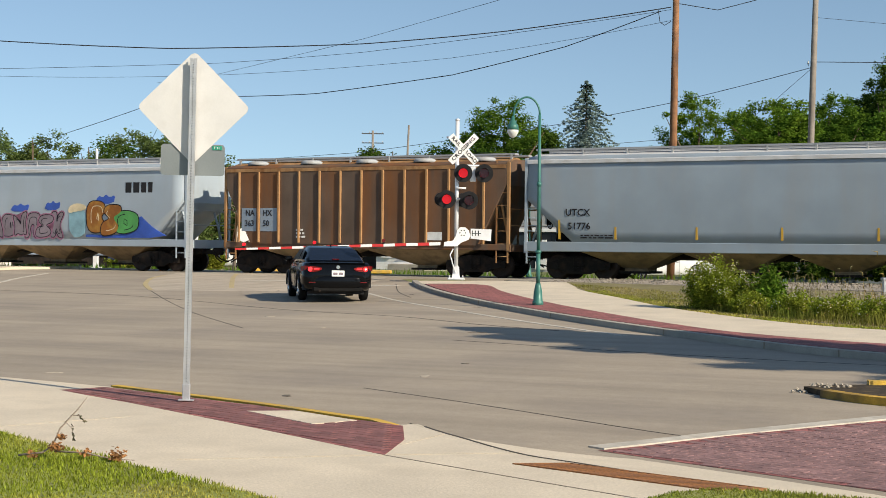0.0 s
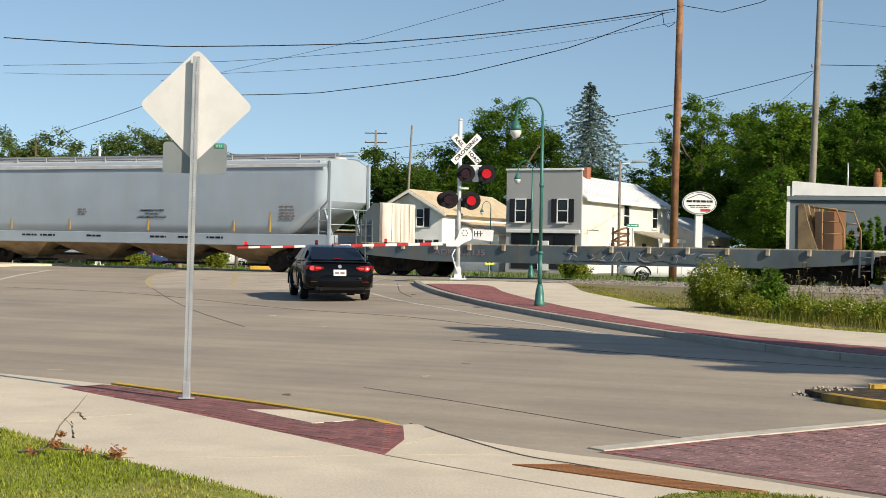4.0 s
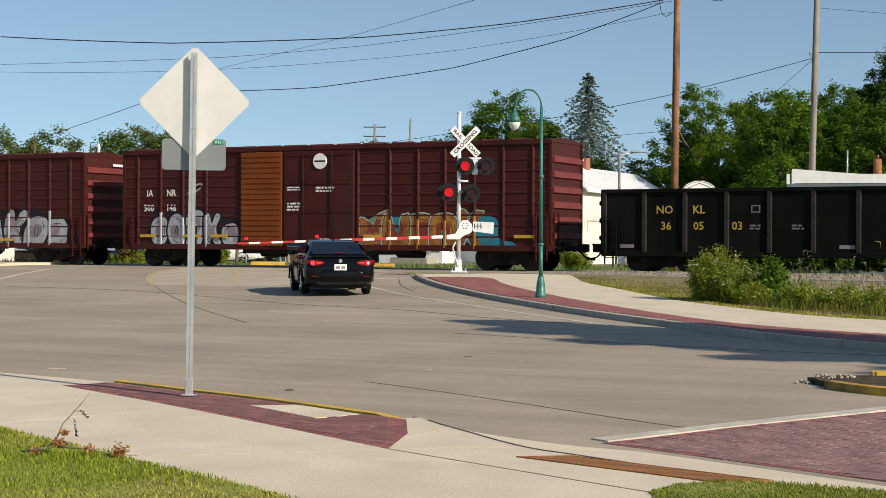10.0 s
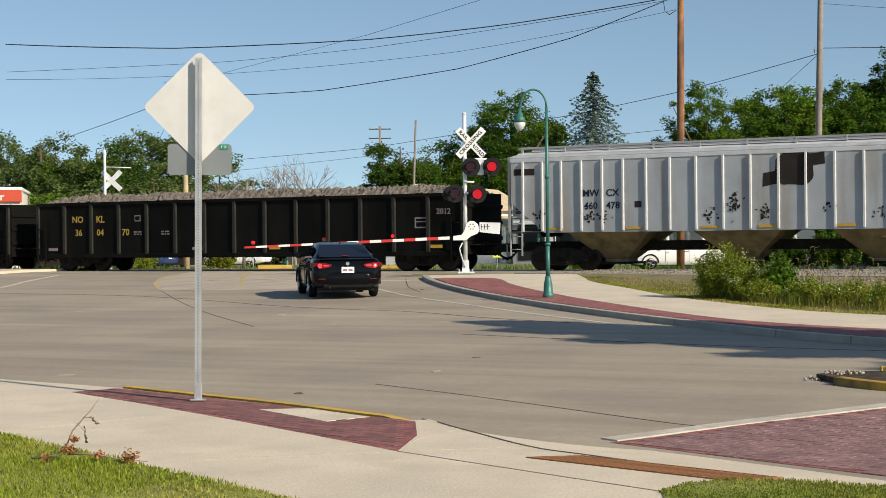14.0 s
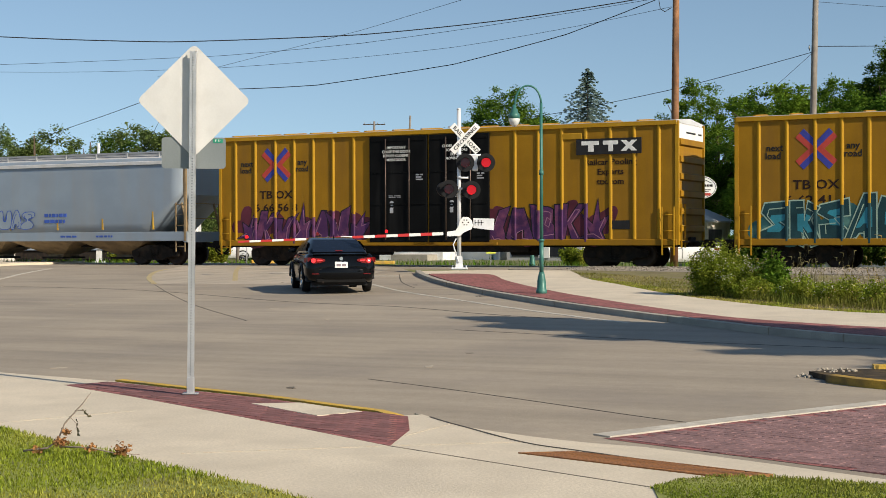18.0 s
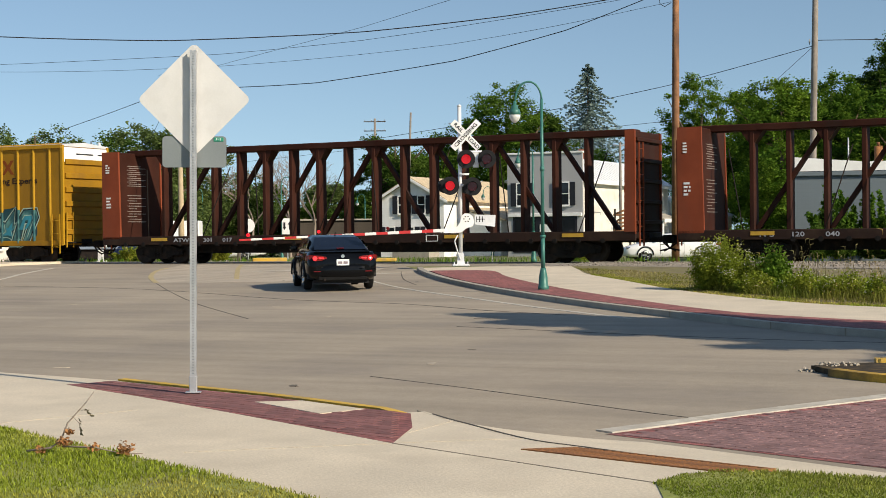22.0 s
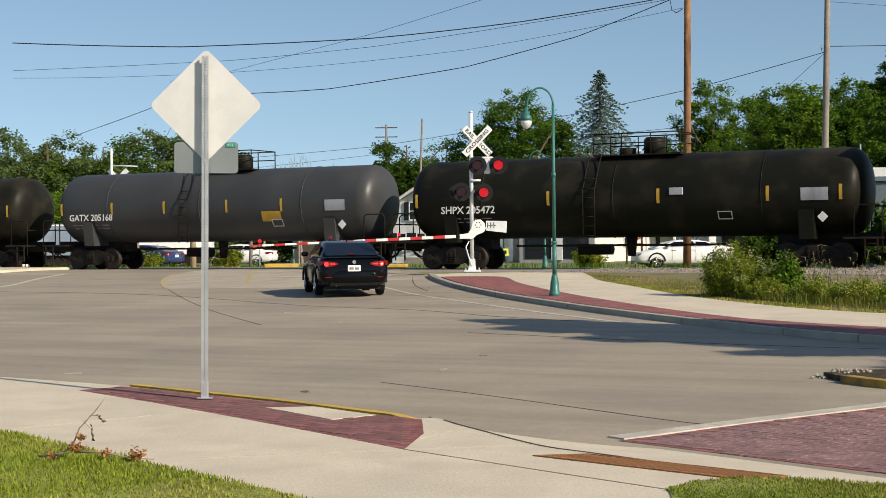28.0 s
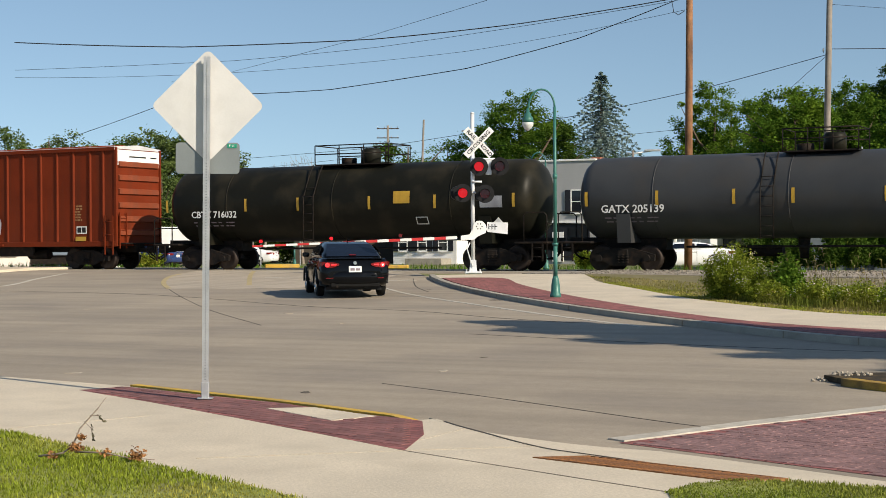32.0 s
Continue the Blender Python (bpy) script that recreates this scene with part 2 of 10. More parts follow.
def sheet(name, outline, lift, material, thick=0.0, step=1.2, label="", category="", kind="structure", parent=None):
    """A flat area that follows the land, with an edge of the given thickness."""
    bm = bmesh.new()
    bm.faces.new([bm.verts.new((x, y, 0)) for x, y in outline])
    bmesh.ops.triangulate(bm, faces=bm.faces[:])
    xs = [p[0] * TOWARDS.x + p[1] * TOWARDS.y for p in outline]
    for c in LAND_N[1:-1]:
        if min(xs) < c < max(xs):
            bmesh.ops.bisect_plane(bm, geom=bm.verts[:] + bm.edges[:] + bm.faces[:], plane_co=TOWARDS * c, plane_no=TOWARDS)
    for f in bm.faces:
        if f.normal.z < 0:
            f.normal_flip()
    if thick:
        rim = [e for e in bm.edges if e.is_boundary]
        got = bmesh.ops.extrude_edge_only(bm, edges=rim)["geom"]
        low = {v for v in got if isinstance(v, bmesh.types.BMVert)}
    else:
        low = set()
    for v in bm.verts:
        v.co.z = land(v.co.x, v.co.y) + lift - (thick if v in low else 0)
    bmesh.ops.recalc_face_normals(bm, faces=bm.faces)
    me = bpy.data.meshes.new(name)
    bm.to_mesh(me)
    bm.free()
    if sum(p.normal.z * p.area for p in me.polygons) < 0:
        me.flip_normals()
    ob = part(name, me, material, parent)
    return tagged(ob, label, category, "", kind)
# ---- materials ----
M = {
    "steel": surface("dark_running_gear", (0.013, 0.011, 0.01), 0.8, 0.1, 0.35, 3, 0.2, 30, 0.4, (0.04, 0.025, 0.016), 0.35),
    "wheel": surface("wheel_steel", (0.035, 0.026, 0.022), 0.55, 0.4, 0.3, 5, 0.15, 40, 0.3),
    "rail": surface("rail_steel", (0.12, 0.09, 0.075), 0.45, 0.7, 0.2, 4, 0.1, 50, 0.2),
    "grey_hopper": surface("weathered_grey_paint", (0.28, 0.335, 0.385), 0.42, 0.1, 0.08, 0.7, 0.03, 50, 0.06, (0.3, 0.31, 0.31), 0.25, 1.0),
    "pale_hopper": surface("pale_grey_paint", (0.365, 0.425, 0.48), 0.42, 0.1, 0.07, 0.7, 0.03, 50, 0.06, (0.35, 0.375, 0.39), 0.2, 1.0),
    "blue_hopper": surface("blue_grey_paint", (0.25, 0.305, 0.37), 0.4, 0.1, 0.08, 0.7, 0.03, 50, 0.06, (0.28, 0.28, 0.27), 0.25, 1.0),
    "dark_emblem": surface("faded_brown_emblem_paint", (0.024, 0.019, 0.017), 0.7, 0, 0.25, 2, 0.15, 30, 0.05),
    "flaked_rust": surface("dark_flaked_rust", (0.03, 0.021, 0.015), 0.9, 0, 0.3, 6, 0.2, 40, 0.3),
    "faint_ink": surface("faded_grey_lettering", (0.2, 0.17, 0.15), 0.7, 0, 0.2, 4, 0.1, 40, 0.0),
    "ink_navy": surface("navy_lettering", (0.012, 0.017, 0.035), 0.6, 0, 0.15, 5, 0.05, 50, 0.0),
    # lighter than the gondola sides: sunlit post edges put into the colour
    "gon_post": surface("highlit_black_post", (0.018, 0.018, 0.016), 0.6, 0, 0.4, 2, 0.15, 40, 0.1, (0.035, 0.03, 0.024), 0.4),
    "walk_grey": surface("walkway_paint", (0.3, 0.31, 0.32), 0.55, 0, 0.1, 1, 0.06, 50, 0.05),
    "roof_white": surface("roof_paint", (0.55, 0.56, 0.57), 0.5, 0, 0.08, 1, 0.04, 50, 0.05, (0.4, 0.38, 0.35), 0.25),
    "cream_hopper": surface("stained_cream_paint", (0.36, 0.39, 0.415), 0.6, 0, 0.1, 0.9, 0.05, 40, 0.1, (0.25, 0.19, 0.13), 0.25, 1.0),
    "tan": surface("dusty_tan_steel", (0.24, 0.17, 0.09), 0.75, 0, 0.25, 1.5, 0.1, 30, 0.2, (0.1, 0.07, 0.04), 0.4),
    "rust_brown": surface("rusted_brown_side", (0.115, 0.085, 0.066), 0.75, 0, 0.25, 0.6, 0.08, 40, 0.15, (0.22, 0.085, 0.025), 0.75, 1.0),
    "rust_post": surface("rusted_tan_post", (0.33, 0.19, 0.09), 0.7, 0, 0.25, 1.5, 0.1, 40, 0.15, (0.16, 0.06, 0.02), 0.4, 1.0),
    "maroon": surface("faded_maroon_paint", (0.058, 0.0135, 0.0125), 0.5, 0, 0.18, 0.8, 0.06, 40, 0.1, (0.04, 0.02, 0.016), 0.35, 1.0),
    # lighter maroon than the sides, for the ribs of the right end
    "maroon_end": surface("light_maroon", (0.15, 0.035, 0.035), 0.5, 0, 0.15, 0.8, 0.05, 40, 0.1, (0.13, 0.05, 0.04), 0.25, 1.0),
    "orange_door": surface("rusted_orange_door", (0.19, 0.05, 0.013), 0.7, 0, 0.2, 1, 0.08, 40, 0.15, (0.14, 0.05, 0.02), 0.4, 1.0),
    "yellow_car": surface("yellow_car_paint", (0.29, 0.15, 0.0105), 0.55, 0, 0.14, 0.7, 0.05, 40, 0.08, (0.2, 0.105, 0.02), 0.45, 1.0),
    # lit copy of the yellow side paint: sun on the posts put into the colour
    "yellow_post": surface("lit_yellow_post", (0.4, 0.22, 0.014), 0.45, 0, 0.1, 1.2, 0.04, 40, 0.08, (0.45, 0.26, 0.04), 0.2, 1.0),
    "black_door": surface("black_car_door", (0.0055, 0.006, 0.0065), 0.65, 0, 0.3, 1, 0.1, 40, 0.1, (0.02, 0.02, 0.02), 0.2, 1.0),
    "orange_car": surface("oxide_red_car_paint", (0.15, 0.024, 0.0075), 0.55, 0, 0.15, 0.8, 0.05, 40, 0.1, (0.09, 0.025, 0.012), 0.35, 1.0),
    "gon": surface("black_gondola_paint", (0.005, 0.0055, 0.005), 0.75, 0, 0.35, 0.8, 0.12, 40, 0.15, (0.014, 0.013, 0.01), 0.3, 1.0),
    "centre_brown": surface("brown_centre_beam", (0.04, 0.014, 0.009), 0.65, 0, 0.3, 0.9, 0.1, 40, 0.15, (0.03, 0.02, 0.016), 0.35, 1.0),
    "centre_dark": surface("grimy_brown_sill", (0.022, 0.011, 0.008), 0.75, 0, 0.3, 0.9, 0.1, 40, 0.15, (0.05, 0.03, 0.018), 0.3),
    "centre_red": surface("oxide_red_bulkhead", (0.21, 0.05, 0.022), 0.6, 0, 0.18, 0.9, 0.06, 40, 0.12, (0.14, 0.05, 0.03), 0.35, 1.0),
    "tank_black": surface("black_tank_paint", (0.0115, 0.0115, 0.0085), 0.45, 0, 0.2, 0.5, 0.08, 40, 0.06, (0.04, 0.034, 0.022), 0.35),
    "tank_grey": surface("charcoal_tank_paint", (0.048, 0.05, 0.053), 0.42, 0, 0.2, 0.5, 0.08, 40, 0.06, (0.06, 0.055, 0.05), 0.3),
    "flat_black": surface("black_flatcar_paint", (0.007, 0.0065, 0.006), 0.7, 0, 0.35, 0.8, 0.12, 40, 0.15, (0.025, 0.018, 0.013), 0.3),
    "flat_blue": surface("faded_blue_flatcar_side", (0.085, 0.115, 0.135), 0.7, 0, 0.3, 0.8, 0.1, 40, 0.15, (0.15, 0.135, 0.1), 0.5, 1.0),
    "old_white": surface("chipped_white_steel", (0.6, 0.58, 0.52), 0.65, 0, 0.1, 1.2, 0.06, 40, 0.15, (0.2, 0.1, 0.05), 0.35, 1.0),
    "deck_wood": surface("weathered_deck_wood", (0.4, 0.34, 0.25), 0.85, 0, 0.25, 2, 0.12, 40, 0.3, (0.14, 0.1, 0.07), 0.4, per=0.2),
    "load": surface("scrap_load", (0.14, 0.12, 0.1), 0.95, 0, 0.5, 9, 0.4, 20, 0.8, (0.05, 0.045, 0.04), 0.6),
    "white": surface("white_paint", (0.78, 0.78, 0.76), 0.5, 0, 0.06, 2, 0.03, 40, 0.05),
    "ink_white": surface("white_lettering", (0.72, 0.72, 0.7), 0.6, 0, 0.12, 4, 0.05, 60, 0.0),
    "ink_black": surface("black_lettering", (0.02, 0.02, 0.022), 0.6, 0, 0.2, 4, 0.05, 60, 0.0),
    "ink_yellow": surface("yellow_lettering", (0.4, 0.27, 0.04), 0.6, 0, 0.15, 4, 0.05, 60, 0.0),
    "ink_brown": surface("brown_lettering", (0.025, 0.012, 0.008), 0.6, 0, 0.15, 4, 0.05, 60, 0.0),
    "ink_red": surface("red_lettering", (0.45, 0.05, 0.035), 0.6, 0, 0.15, 4, 0.05, 60, 0.0),
    "ink_blue": surface("blue_lettering", (0.035, 0.045, 0.3), 0.6, 0, 0.15, 4, 0.05, 60, 0.0),
    "reflector": surface("yellow_reflector", (0.5, 0.3, 0.03), 0.4, 0, 0.12, 4, 0.05, 60, 0.0),
    "spray_purple": surface("purple_spray_paint", (0.07, 0.025, 0.09), 0.6, 0, 0.3, 1.5, 0.1, 30, 0.0, (0.24, 0.07, 0.13), 0.4),
    "spray_dark": surface("dark_spray_paint", (0.012, 0.012, 0.018), 0.6, 0, 0.3, 3, 0.1, 30, 0.0),
    "spray_silver": surface("silver_spray_paint", (0.36, 0.37, 0.4), 0.55, 0, 0.2, 1.5, 0.1, 30, 0.0, (0.2, 0.2, 0.22), 0.45, 1.0),
    "spray_teal": surface("teal_spray_paint", (0.025, 0.09, 0.1), 0.6, 0, 0.35, 1.5, 0.1, 30, 0.0, (0.14, 0.3, 0.26), 0.5),
    "spray_deep": surface("deep_teal_spray_paint", (0.015, 0.05, 0.06), 0.6, 0, 0.35, 1.5, 0.1, 30, 0.0),
    "spray_sky": surface("turquoise_spray_paint", (0.02, 0.2, 0.27), 0.6, 0, 0.25, 1.5, 0.1, 30, 0.0),
    "spray_orange": surface("orange_spray_paint", (0.24, 0.085, 0.01), 0.6, 0, 0.3, 1.5, 0.1, 30, 0.0, (0.46, 0.25, 0.04), 0.4),
    "spray_blue": surface("blue_spray_paint", (0.035, 0.09, 0.4), 0.6, 0, 0.25, 1.5, 0.1, 30, 0.0),
    "spray_green": surface("green_spray_paint", (0.08, 0.32, 0.08), 0.6, 0, 0.25, 1.5, 0.1, 30, 0.0),
    "spray_cream": surface("cream_spray_paint", (0.62, 0.52, 0.33), 0.6, 0, 0.25, 1.5, 0.1, 30, 0.0),
    "spray_mint": surface("pale_mint_spray_paint", (0.3, 0.42, 0.34), 0.6, 0, 0.2, 1.5, 0.1, 30, 0.0),
    "spray_pink": surface("faded_pink_spray_paint", (0.3, 0.13, 0.2), 0.6, 0, 0.25, 1.5, 0.1, 30, 0.0, (0.25, 0.12, 0.22), 0.4),
    "spray_plum": surface("dark_plum_spray_paint", (0.09, 0.02, 0.035), 0.6, 0, 0.3, 1.5, 0.1, 30, 0.0),
    "spray_rust": surface("dark_red_spray_paint", (0.17, 0.025, 0.012), 0.6, 0, 0.3, 1.5, 0.1, 30, 0.0),
    "spray_slate": surface("blue_black_spray_paint", (0.025, 0.032, 0.045), 0.6, 0, 0.3, 1.5, 0.1, 30, 0.0),
    "spray_lilac": surface("pale_lilac_spray_paint", (0.24, 0.24, 0.33), 0.6, 0, 0.3, 1.5, 0.1, 30, 0.0, (0.12, 0.1, 0.16), 0.5, 1.0),
    "spray_sky_pale": surface("pale_blue_spray_paint", (0.22, 0.38, 0.44), 0.6, 0, 0.2, 3, 0.1, 30, 0.0),
    "spray_grey": surface("mauve_grey_spray_paint", (0.2, 0.165, 0.19), 0.6, 0, 0.25, 1.5, 0.1, 30, 0.0),
}
M.update({
    "asphalt": surface("worn_concrete_road", (0.33, 0.278, 0.213), 0.88, 0, 0.12, 0.22, 0.09, 45, 0.35, (0.25, 0.212, 0.172), 0.5, run=-24),
    "road_light": surface("light_concrete_lane", (0.43, 0.365, 0.285), 0.85, 0, 0.08, 0.5, 0.1, 55, 0.4, (0.28, 0.25, 0.2), 0.25, run=65),
    "concrete": surface("sidewalk_concrete", (0.61, 0.53, 0.41), 0.85, 0, 0.08, 0.9, 0.1, 45, 0.4, (0.5, 0.43, 0.33), 0.3),
    "curb": surface("grey_curb_concrete", (0.35, 0.32, 0.27), 0.85, 0, 0.12, 1.5, 0.1, 60, 0.4, (0.26, 0.24, 0.2), 0.35),
    "curb_yellow": surface("yellow_curb_paint", (0.58, 0.36, 0.04), 0.7, 0, 0.15, 2, 0.1, 60, 0.4, (0.32, 0.24, 0.12), 0.4),
    "brick": surface("red_paver", (0.21, 0.088, 0.082), 0.88, 0, 0.15, 6, 0.14, 50, 0.6, (0.14, 0.062, 0.06), 0.45, per=0.25),
    "brick_worn": surface("worn_mauve_paver", (0.25, 0.142, 0.137), 0.9, 0, 0.2, 3, 0.25, 25, 0.6, (0.15, 0.085, 0.08), 0.5, per=0.3),
    "brick_far": surface("red_paver_walk", (0.29, 0.105, 0.095), 0.85, 0, 0.15, 1.5, 0.2, 14, 0.5, (0.17, 0.06, 0.055), 0.4),
    "soil": surface("dry_turf_ground", (0.13, 0.15, 0.045), 0.95, 0, 0.25, 0.6, 0.2, 20, 0.6, (0.2, 0.16, 0.08), 0.4),
    "lawn": surface("lawn_ground", (0.24, 0.27, 0.055), 0.95, 0, 0.25, 1.2, 0.25, 30, 0.6, (0.19, 0.16, 0.07), 0.45),
    "gravel": surface("pale_ballast", (0.3, 0.265, 0.22), 0.95, 0, 0.2, 2, 0.4, 14, 1.0, (0.2, 0.17, 0.14), 0.5),
    "line_white": surface("worn_white_line", (0.52, 0.48, 0.41), 0.8, 0, 0.15, 3, 0.1, 60, 0.2, (0.36, 0.32, 0.26), 0.5),
    "line_yellow": surface("worn_yellow_line", (0.44, 0.35, 0.18), 0.8, 0, 0.15, 3, 0.1, 60, 0.2, (0.34, 0.28, 0.16), 0.5),
    "soil_dark": surface("dark_brown_soil", (0.05, 0.04, 0.028), 0.95, 0, 0.3, 4, 0.25, 40, 0.7, (0.16, 0.11, 0.05), 0.3),
    "curb_stained": surface("soiled_yellow_curb_paint", (0.5, 0.3, 0.035), 0.75, 0, 0.2, 1.2, 0.12, 60, 0.4, (0.05, 0.04, 0.025), 0.9),
    "verge": surface("dry_verge_ground", (0.17, 0.15, 0.06), 0.95, 0, 0.3, 1.2, 0.25, 30, 0.6, (0.2, 0.16, 0.1), 0.5),
    "dead_leaf": surface("withered_leaf", (0.1, 0.09, 0.05), 0.85, 0, 0.2, 8, 0.1, 60, 0.1),
    "thin_crack": surface("brown_hairline_crack", (0.24, 0.2, 0.15), 0.9, 0, 0.2, 4, 0.15, 60, 0.3),
    "joint": surface("tooled_joint_shade", (0.42, 0.36, 0.28), 0.9, 0, 0.1, 4, 0.1, 60, 0.2),
    "crack": surface("tar_filled_joint", (0.11, 0.095, 0.08), 0.9, 0, 0.2, 4, 0.15, 60, 0.3),
    "rust": surface("rusted_iron", (0.3, 0.13, 0.045), 0.8, 0.2, 0.3, 5, 0.2, 50, 0.5, (0.1, 0.045, 0.025), 0.4),
    "galv": surface("galvanised_steel", (0.5, 0.51, 0.52), 0.45, 0.6, 0.12, 6, 0.06, 60, 0.15),
    "sign_back": surface("bare_sign_back", (0.62, 0.615, 0.6), 0.5, 0.1, 0.05, 3.5, 0.02, 60, 0.03, (0.55, 0.54, 0.52), 0.25),
    "sign_grey": surface("dull_sign_back", (0.22, 0.245, 0.25), 0.45, 0.2, 0.06, 4, 0.03, 60, 0.03),
    "sign_lime": surface("lime_yellow_sign_face", (0.72, 0.78, 0.12), 0.4, 0, 0.05, 4, 0.02, 60, 0.0),
    "sign_green": surface("green_sign_face", (0.02, 0.25, 0.16), 0.4, 0, 0.05, 4, 0.02, 60, 0.0),
    "green_post": surface("teal_green_post_paint", (0.035, 0.15, 0.125), 0.45, 0.1, 0.15, 3, 0.05, 60, 0.08, (0.07, 0.19, 0.16), 0.25),
    "milk_glass": surface("frosted_lamp_globe", (0.62, 0.64, 0.62), 0.25, 0, 0.05, 5, 0.02, 60, 0.0),
    "alu": surface("white_aluminium_mast", (0.72, 0.73, 0.74), 0.4, 0.2, 0.08, 4, 0.04, 60, 0.05),
    "black": surface("matt_black_metal", (0.013, 0.013, 0.014), 0.55, 0, 0.2, 4, 0.08, 60, 0.05),
    "arm_white": surface("white_arm_paint", (0.75, 0.75, 0.73), 0.5, 0, 0.05, 3, 0.03, 60, 0.0),
    "arm_red": surface("red_arm_stripe", (0.5, 0.03, 0.03), 0.45, 0, 0.08, 3, 0.03, 60, 0.0),
    "lens_on": surface("lit_red_lens", (0.8, 0.008, 0.016), 0.3, 0, 0.0, 1, 0.0, 10, 0.0, glow=0.5),
    "lens_off": surface("dark_red_lens", (0.12, 0.008, 0.008), 0.2, 0, 0.05, 5, 0.0, 10, 0.0),
    "brake_on": surface("lit_brake_lamp", (1.0, 0.03, 0.035), 0.3, 0, 0.0, 1, 0.0, 10, 0.0, glow=0.9),
    # glowing disc that stands in for a glint on the right lamp
    "brake_glint": surface("glowing_brake_glint", (1.0, 0.3, 0.26), 0.3, 0, 0.0, 1, 0.0, 10, 0.0, glow=3.0),
    "tail_red": surface("red_tail_lens", (0.16, 0.006, 0.006), 0.15, 0, 0.05, 5, 0.0, 10, 0.0, glow=0.06),
    "car_black": surface("black_car_paint", (0.003, 0.0035, 0.0045), 0.14, 0, 0.05, 2, 0.0, 40, 0.0),
    "car_white": surface("white_car_paint", (0.78, 0.79, 0.8), 0.2, 0, 0.03, 2, 0.0, 40, 0.0),
    "car_blue": surface("dark_blue_car_paint", (0.02, 0.04, 0.12), 0.2, 0, 0.05, 2, 0.0, 40, 0.0),
    "car_red": surface("red_car_paint", (0.35, 0.03, 0.02), 0.2, 0, 0.05, 2, 0.0, 40, 0.0),
    "tyre": surface("tyre_rubber", (0.012, 0.012, 0.012), 0.8, 0, 0.15, 6, 0.08, 60, 0.2),
    "chrome": surface("bright_metal", (0.6, 0.6, 0.6), 0.18, 0.9, 0.05, 6, 0.0, 60, 0.0),
    "pane": glassy("dark_window_glass", (0.012, 0.016, 0.02)),
    "car_glass": glassy("tinted_car_glass", (0.006, 0.009, 0.018)),
    "pole_brown": surface("creosoted_pole_wood", (0.25, 0.12, 0.055), 0.85, 0, 0.35, 3, 0.2, 30, 0.5, (0.09, 0.04, 0.02), 0.55, 1.0),
    "pole_grey": surface("weathered_pole_wood", (0.23, 0.2, 0.17), 0.85, 0, 0.2, 3, 0.12, 40, 0.4, (0.13, 0.11, 0.09), 0.4, 1.0),
    "pole_tan": surface("fresh_pole_wood", (0.42, 0.33, 0.2), 0.8, 0, 0.12, 3, 0.1, 40, 0.3),
    "wire": surface("black_cable", (0.015, 0.015, 0.016), 0.6, 0, 0.0, 1, 0.0, 10, 0.0),
    "siding": surface("white_siding", (0.82, 0.82, 0.81), 0.6, 0, 0.06, 0.7, 0.04, 30, 0.1, (0.55, 0.53, 0.48), 0.2),
    # grey of the false front, lowered to carry the shade on it
    "front_grey": surface("shaded_grey_siding", (0.37, 0.37, 0.375), 0.65, 0, 0.05, 0.7, 0.03, 30, 0.08),
    "siding_grey": surface("grey_siding", (0.125, 0.155, 0.175), 0.6, 0, 0.06, 0.7, 0.04, 30, 0.1),
    "stucco": surface("cream_wall", (0.74, 0.7, 0.63), 0.7, 0, 0.06, 0.5, 0.05, 30, 0.15, (0.56, 0.5, 0.42), 0.2),
    "roof_metal": surface("white_metal_roof", (0.75, 0.76, 0.77), 0.4, 0.1, 0.06, 0.6, 0.04, 30, 0.1),
    "shingle": surface("tan_roof_shingle", (0.52, 0.42, 0.28), 0.85, 0, 0.12, 1.5, 0.2, 14, 0.4),
    "shutter": surface("dark_shutter_paint", (0.02, 0.022, 0.028), 0.5, 0, 0.1, 3, 0.05, 40, 0.1),
    "dark_wall": surface("brown_board_wall", (0.06, 0.05, 0.04), 0.8, 0, 0.2, 1, 0.1, 30, 0.2),
    "blue_box": surface("blue_grey_panel", (0.2, 0.25, 0.32), 0.5, 0, 0.1, 1, 0.05, 40, 0.1),
    "red_sign": surface("red_sign_panel", (0.5, 0.07, 0.03), 0.5, 0, 0.08, 1, 0.03, 40, 0.0),
    "brick_chimney": surface("chimney_brick", (0.32, 0.12, 0.07), 0.85, 0, 0.15, 3, 0.15, 20, 0.3),
    "bark": surface("tree_bark", (0.1, 0.075, 0.05), 0.9, 0, 0.25, 4, 0.2, 30, 0.6),
    "dead_wood": surface("dead_grey_wood", (0.26, 0.21, 0.17), 0.9, 0, 0.2, 4, 0.2, 30, 0.4),
    "dry_leaf": surface("dry_brown_leaf", (0.32, 0.15, 0.05), 0.8, 0, 0.3, 12, 0.1, 60, 0.1),
    "rock": surface("broken_concrete", (0.42, 0.37, 0.3), 0.9, 0, 0.2, 6, 0.15, 40, 0.6, (0.22, 0.18, 0.12), 0.4),
})


M["car_black"].node_tree.nodes["Principled BSDF"].inputs["Specular IOR Level"].default_value = 0.22
M["car_glass"].node_tree.nodes["Principled BSDF"].inputs["Specular IOR Level"].default_value = 0.25
